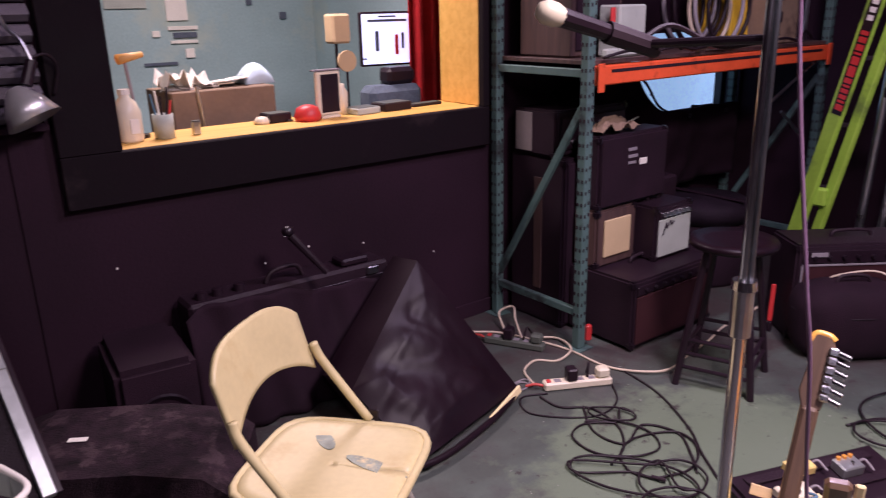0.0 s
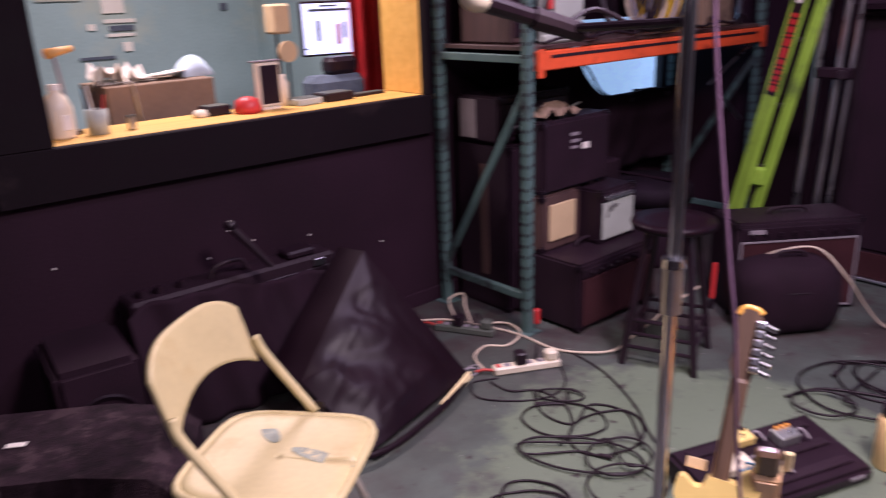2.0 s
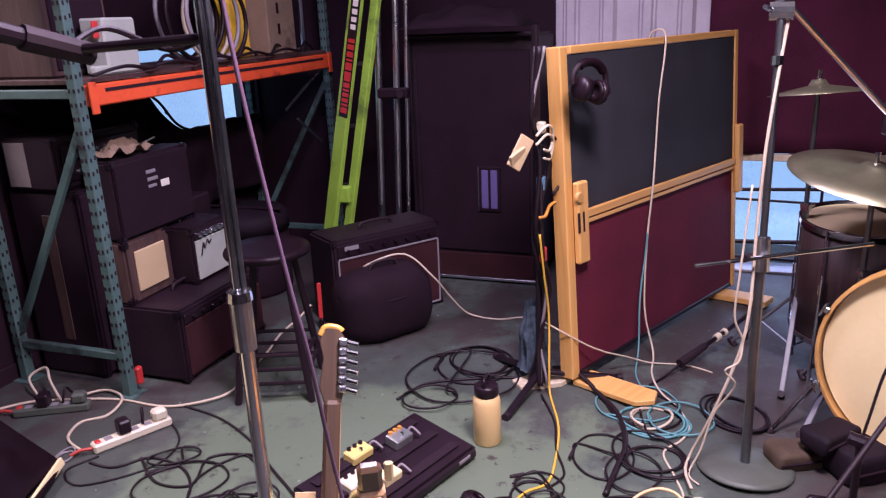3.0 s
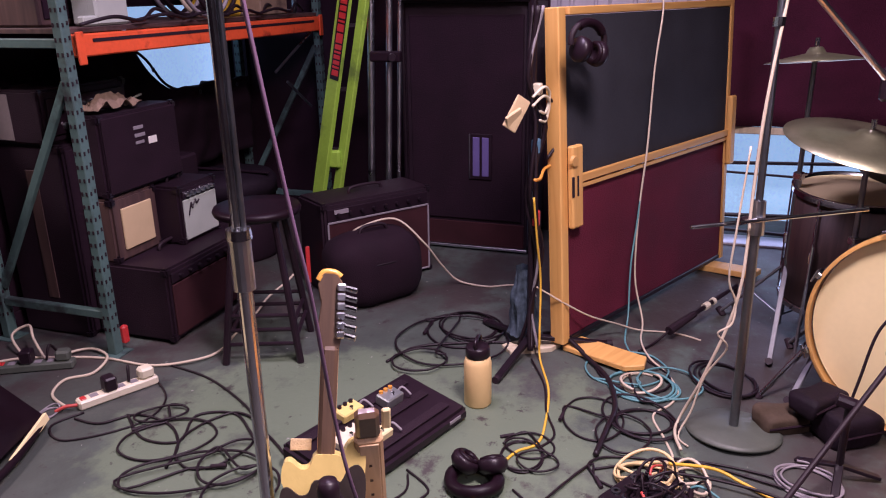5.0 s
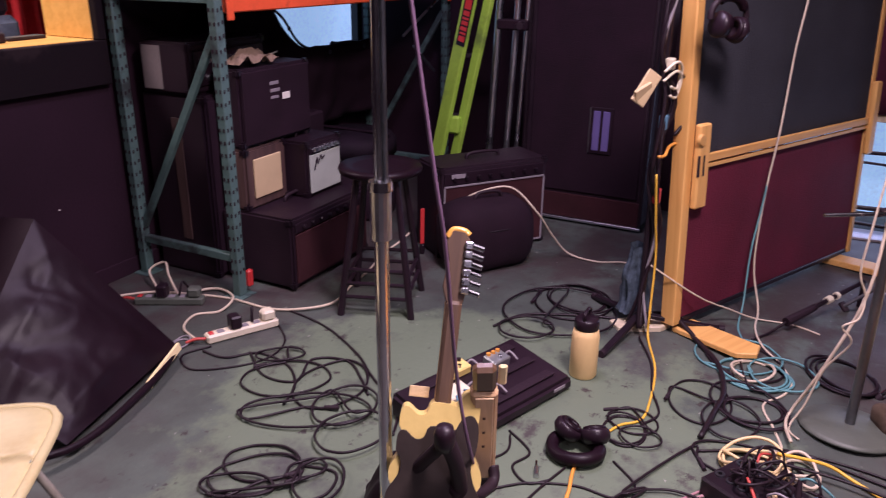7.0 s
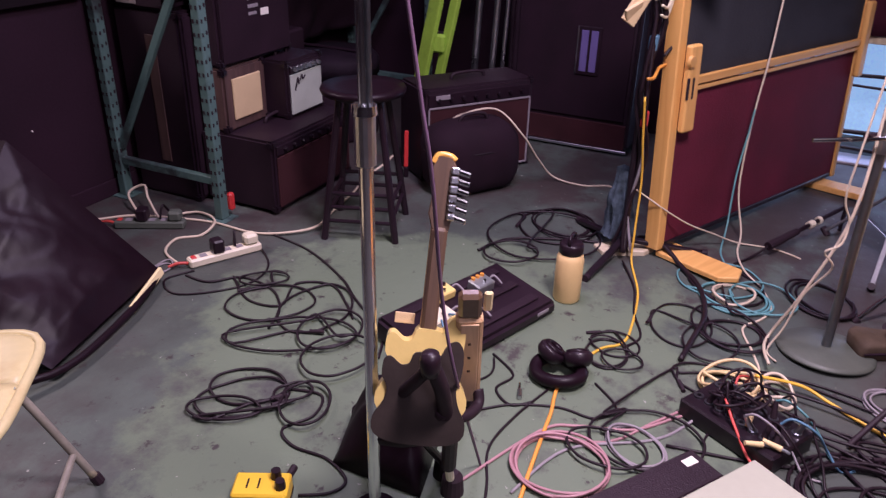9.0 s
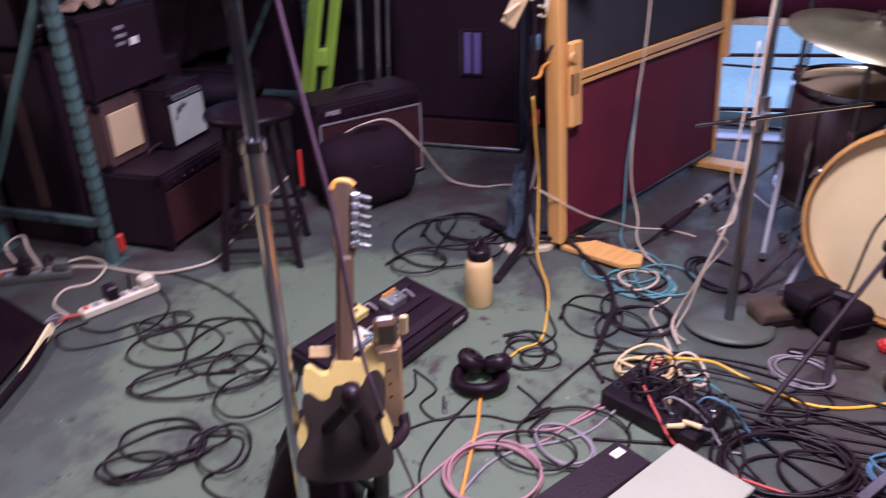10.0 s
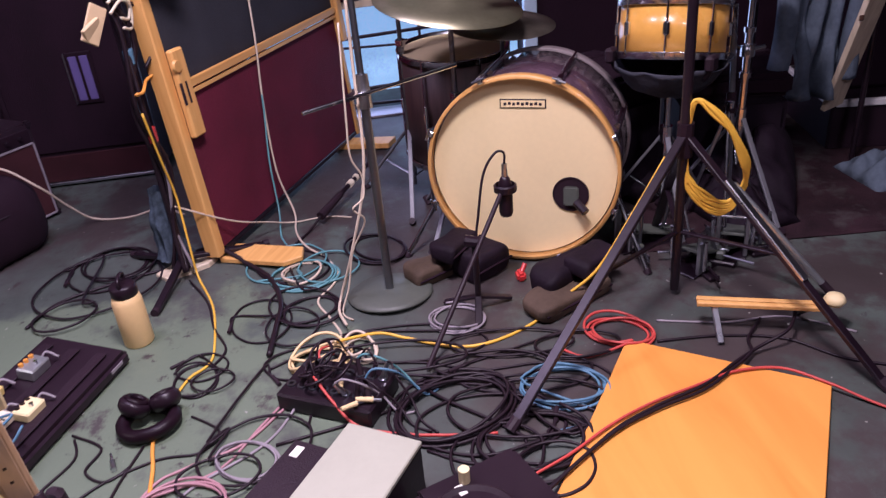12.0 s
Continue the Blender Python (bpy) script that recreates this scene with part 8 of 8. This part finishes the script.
    for x, z, w, h, c in ((2.22, 1.44, 0.26, 0.10, "grille_silver"), (2.54, 1.36, 0.14, 0.16, "paper_white"), (2.57, 1.30, 0.20, 0.025, "paper_white"), (2.58, 1.25, 0.16, 0.035, "screen_dark"), (2.57, 1.215, 0.18, 0.02, "paper_white"), (2.39, 1.26, 0.05, 0.04, "paper_white"), (2.60, 1.12, 0.06, 0.06, "paper_white"), (2.40, 1.08, 0.22, 0.02, "screen_dark"), (3.30, 1.35, 0.05, 0.05, "screen_dark"), (3.05, 1.45, 0.04, 0.04, "screen_dark")):
        solo("wall_picture", box(w, 0.012, h, (x, Y1 + 2.592, z), 0.002), c, "small pale sheet pinned to the control room wall", "picture", "sheets on the wall")


on_sill()


# ---- goods on the rack ----
RZ = 1.201


def rack_goods():
    g = thing("wooden_speaker", (3.20, 3.12, RZ), "dark wooden speaker box on the rack shelf", "speaker")
    part("cabinet", box(0.30, 0.30, 0.50, (0, 0, 0), 0.008), "brown_side", g)
    part("front", box(0.26, 0.008, 0.45, (0, -0.152, 0.025), 0.003), "black_cloth", g)
    g = thing("cream_radio", (3.27, 2.90, RZ, 0, 0, 8), "cream metal box with a red lamp on the shelf", "radio")
    part("case", box(0.20, 0.10, 0.20, (0, 0, 0), 0.008), "grille_silver", g)
    part("red_lamp", box(0.03, 0.01, 0.06, (-0.12, -0.03, 0.13), 0.003), "red_plastic", g)
    part("grip", box(0.10, 0.03, 0.035, (-0.12, -0.03, 0.0), 0.006), "grille_silver", g)
    g = thing("cable_reel", (3.86, 2.93, RZ), "large loops of dark hose and cable on the rack shelf", "cable reel")
    random.seed(6)
    for k in range(7):
        R = 0.16 + 0.02 * (k % 3)
        dx, dy = random.uniform(-0.12, 0.12), random.uniform(-0.05, 0.05)
        ti = random.uniform(-0.25, 0.25)
        part("loop", tube([(dx + R * math.cos(a), dy + 0.05 * k - 0.12 + ti * R * math.sin(a) * 0.4, R + 0.012 + R * math.sin(a)) for a in [2 * math.pi * i / 16 for i in range(16)]], 0.010, closed=True), ("black_cable", "grey_cable", "black_cable", "cream_cable")[k % 4], g, smooth=True)
    g = thing("yellow_case", (4.20, 3.05, RZ), "yellow tool case on the rack shelf", "case")
    part("case_body", box(0.16, 0.20, 0.40, (0, 0, 0), 0.01), "yellow_pedal", g)
    part("handle", box(0.08, 0.02, 0.03, (0, -0.11, 0.30), 0.004), "black_plastic", g)
    g = thing("carton", (4.42, 2.99, RZ), "grey-brown carton with marks on the rack shelf", "carton")
    part("carton_body", box(0.26, 0.28, 0.42, (0, 0, 0), 0.005), "brown_box", g)
    for z in (0.10, 0.20):
        part("mark", box(0.02, 0.002, 0.05, (-0.03, -0.1415, z)), "black_plastic", g)
    g = thing("flat_frame", (4.60, 2.93, RZ, 0, 0, -25), "pale metal frame leaning on the shelf", "frame")
    for sx, sz, cx, cz in ((0.02, 0.42, -0.10, 0), (0.02, 0.42, 0.10, 0), (0.22, 0.02, 0, 0.0), (0.22, 0.02, 0, 0.40)):
        part("side", box(sx, 0.02, sz, (cx, 0, cz), 0.003), "steel", g)
    part("inner_plate", box(0.08, 0.01, 0.09, (0, 0, 0.16), 0.003), "grille_silver", g)
    for k in range(5):
        x0 = 3.05 + 0.28 * k
        solo("cable", tube([(x0, 2.80 + 0.02 * (k % 2), RZ + 0.008), (x0 + 0.14, 2.775, RZ + 0.03), (x0 + 0.30, 2.79, RZ + 0.012), (x0 + 0.45, 2.84, RZ + 0.05), (x0 + 0.6, 2.88, RZ + 0.01)], 0.007), "black_cable", "black cable lying on the rack shelf", "cable", "cables on the rack", smooth=True)
    # dark cloth bundle below the beam, half covering the window
    def tarp_top(x):
        fall = min(1, max(0, (x - 3.84) / 0.26))
        return 1.075 - 0.215 * fall * fall * (3 - 2 * fall) + 0.012 * noise.noise((x * 9, 0, 1))

    b = sheet(lambda u, v: (3.50 + 1.24 * u, 3.28 - 0.03 * math.sin(14 * u) + 0.03 * noise.noise((u * 9, v * 4, 1)), 0.45 + (tarp_top(3.50 + 1.24 * u) - 0.45) * v), 60, 16, 0.01)
    tp = thing("dark_tarpaulin", (0, 0, 0), "dark tarpaulin hung inside the rack", "tarpaulin")
    part("cloth", b, "black_cloth", tp, smooth=True)
    part("hem", tube([(x, 3.262, tarp_top(x) - 0.006) for x in [3.52 + 0.1 * k for k in range(13)]], 0.007), "black_vinyl", tp, "stiff folded hem", smooth=True)
    for k in range(4):
        x = 3.60 + 0.34 * k
        part("eyelet", lathe([(0.006, 0.0), (0.012, 0.0), (0.012, 0.003), (0.006, 0.003)], 12, at=(x, 3.245, tarp_top(x) - 0.03), rot=Matrix.Rotation(radians(90), 3, "X")), "dull_chrome", tp)
    g = thing("drum_case", (4.18, 3.05, 0), "dark round drum case inside the rack", "drum case")
    part("case_body", lathe([(0, 0), (0.22, 0), (0.225, 0.02), (0.225, 0.34), (0.0, 0.36)], 28), "black_cloth", g, smooth=True)
    part("lid", lathe([(0, 0.355), (0.235, 0.33), (0.235, 0.40), (0.21, 0.43), (0, 0.44)], 28), "dark_bag", g, smooth=True)
    part("strap", box(0.03, 0.46, 0.008, (0, 0, 0.44), 0.002), "black_tolex", g)
    solo("steel_rod", rod((3.40, 2.985, 0.893), (3.66, 3.10, 0.893), 0.004), "lid_grey", "bright steel rod lying across the rack", "rod")


rack_goods()


# ---- flight case and basket at the edge ----
def flight_case():
    g = thing("flight_case", (0, 0, 0), "tall black flight case panel with aluminium edges", "flight case")
    A, B = Vector((0.875, 2.93, 0.86)), Vector((0.923, 2.43, 0.43))
    side = Vector((-0.95, -0.12, 0.0)).normalized()
    nrm = side.cross((B - A).normalized())
    for k, (o, w, c, nm) in enumerate(((0.0, 0.016, "black_plastic", "outer_edge"), (0.020, 0.030, "aluminium", "edge_profile"), (0.150, 0.034, "aluminium", "edge_profile"))):
        part(nm, slab(A + side * o + nrm * 0.004 * k, B + side * o + nrm * 0.004 * k, w, 0.020, nrm), c, g)
    b = bmesh.new()
    vs = [b.verts.new(p) for p in (A, B, B + side * 0.45, A + side * 0.45)]
    b.faces.new(vs)
    bmesh.ops.solidify(b, geom=b.faces[:], thickness=0.03)
    part("panel", b, "black_tolex", g)
    c = A.lerp(B, 0.42) + side * 0.070 - nrm * 0.0
    s = 1 if nrm.dot(Vector((0.74, 0.8, 1.4)) - A) > 0 else -1
    d = (B - A).normalized()
    lt = part("latch_dish", slab(c - d * 0.065 + nrm * s * 0.014, c + d * 0.065 + nrm * s * 0.014, 0.13, 0.006, nrm, bevel=0.002), "aluminium", g, "butterfly latch in a metal dish")
    part("butterfly", slab(c - d * 0.03 + nrm * s * 0.022, c + d * 0.02 + nrm * s * 0.022, 0.05, 0.012, nrm), "steel", lt)
    part("dish_hollow", slab(c - d * 0.045 + nrm * s * 0.0185, c + d * 0.045 + nrm * s * 0.0185, 0.09, 0.003, nrm, bevel=0), "plate_grey", lt)
    part("corner_plate", slab(A - d * 0.0 + side * 0.03 + nrm * s * 0.012, A + d * 0.07 + side * 0.03 + nrm * s * 0.012, 0.06, 0.006, nrm), "aluminium", g)
    part("support", box(0.30, 0.5, 0.5, (0.62, 2.75, 0.0), 0.01), "black_tolex", g)


flight_case()
def waste_basket():
    g = thing("waste_basket", (0.745, 2.24, 0.0, 0, 0, 20), "pale square-cornered plastic basket with a black panel in it", "basket")

    def ring(u, r):
        a = 2 * math.pi * u
        c, q = math.cos(a), math.sin(a)
        k = (abs(c) ** 4 + abs(q) ** 4) ** -0.25
        return r * c * k, r * q * k

    def wall(u, v):
        x, y = ring(u, 0.070 + 0.022 * v)
        return (x, y, 0.004 + 0.596 * v)

    part("basket_wall", sheet(wall, 48, 12, 0.003), "grille_silver", g, smooth=True)
    part("bottom", prism([ring(k / 24, 0.069) for k in range(24)], 0.006), "white_paint", g)
    part("rim", tube([(*ring(k / 32, 0.094), 0.602) for k in range(32)], 0.007, closed=True, steps=2), "paper_white", g, "rolled rim", smooth=True)
    part("black_panel", slab((0.02, -0.03, 0.02), (0.045, -0.045, 0.600), 0.085, 0.012, (1, 0.3, 0), bevel=0.003), "black_plastic", g, "black panel standing inside")
    part("crumpled_bag", sheet(lambda u, v: (-0.065 + 0.10 * u, -0.06 + 0.12 * v, 0.50 + 0.05 * abs(noise.noise((u * 4, v * 4, 2)))), 14, 14, 0.002), "grille_silver", g, "pale crumpled liner", smooth=True)


waste_basket()

# ---- assumed ceiling lamps (unseen, above the view) ----
for x, y in ((2.05, 0.60), (0.2, -0.6), (2.9, 1.7)):
    g = thing("assumed_ceiling_lamp", (x, y, 0), "flat square ceiling lamp, unseen and assumed above the view", "lamp", "ceiling lamps")
    part("housing", box(0.56, 0.56, 0.025, (0, 0, H - 0.026), 0.004), "white_paint", g)
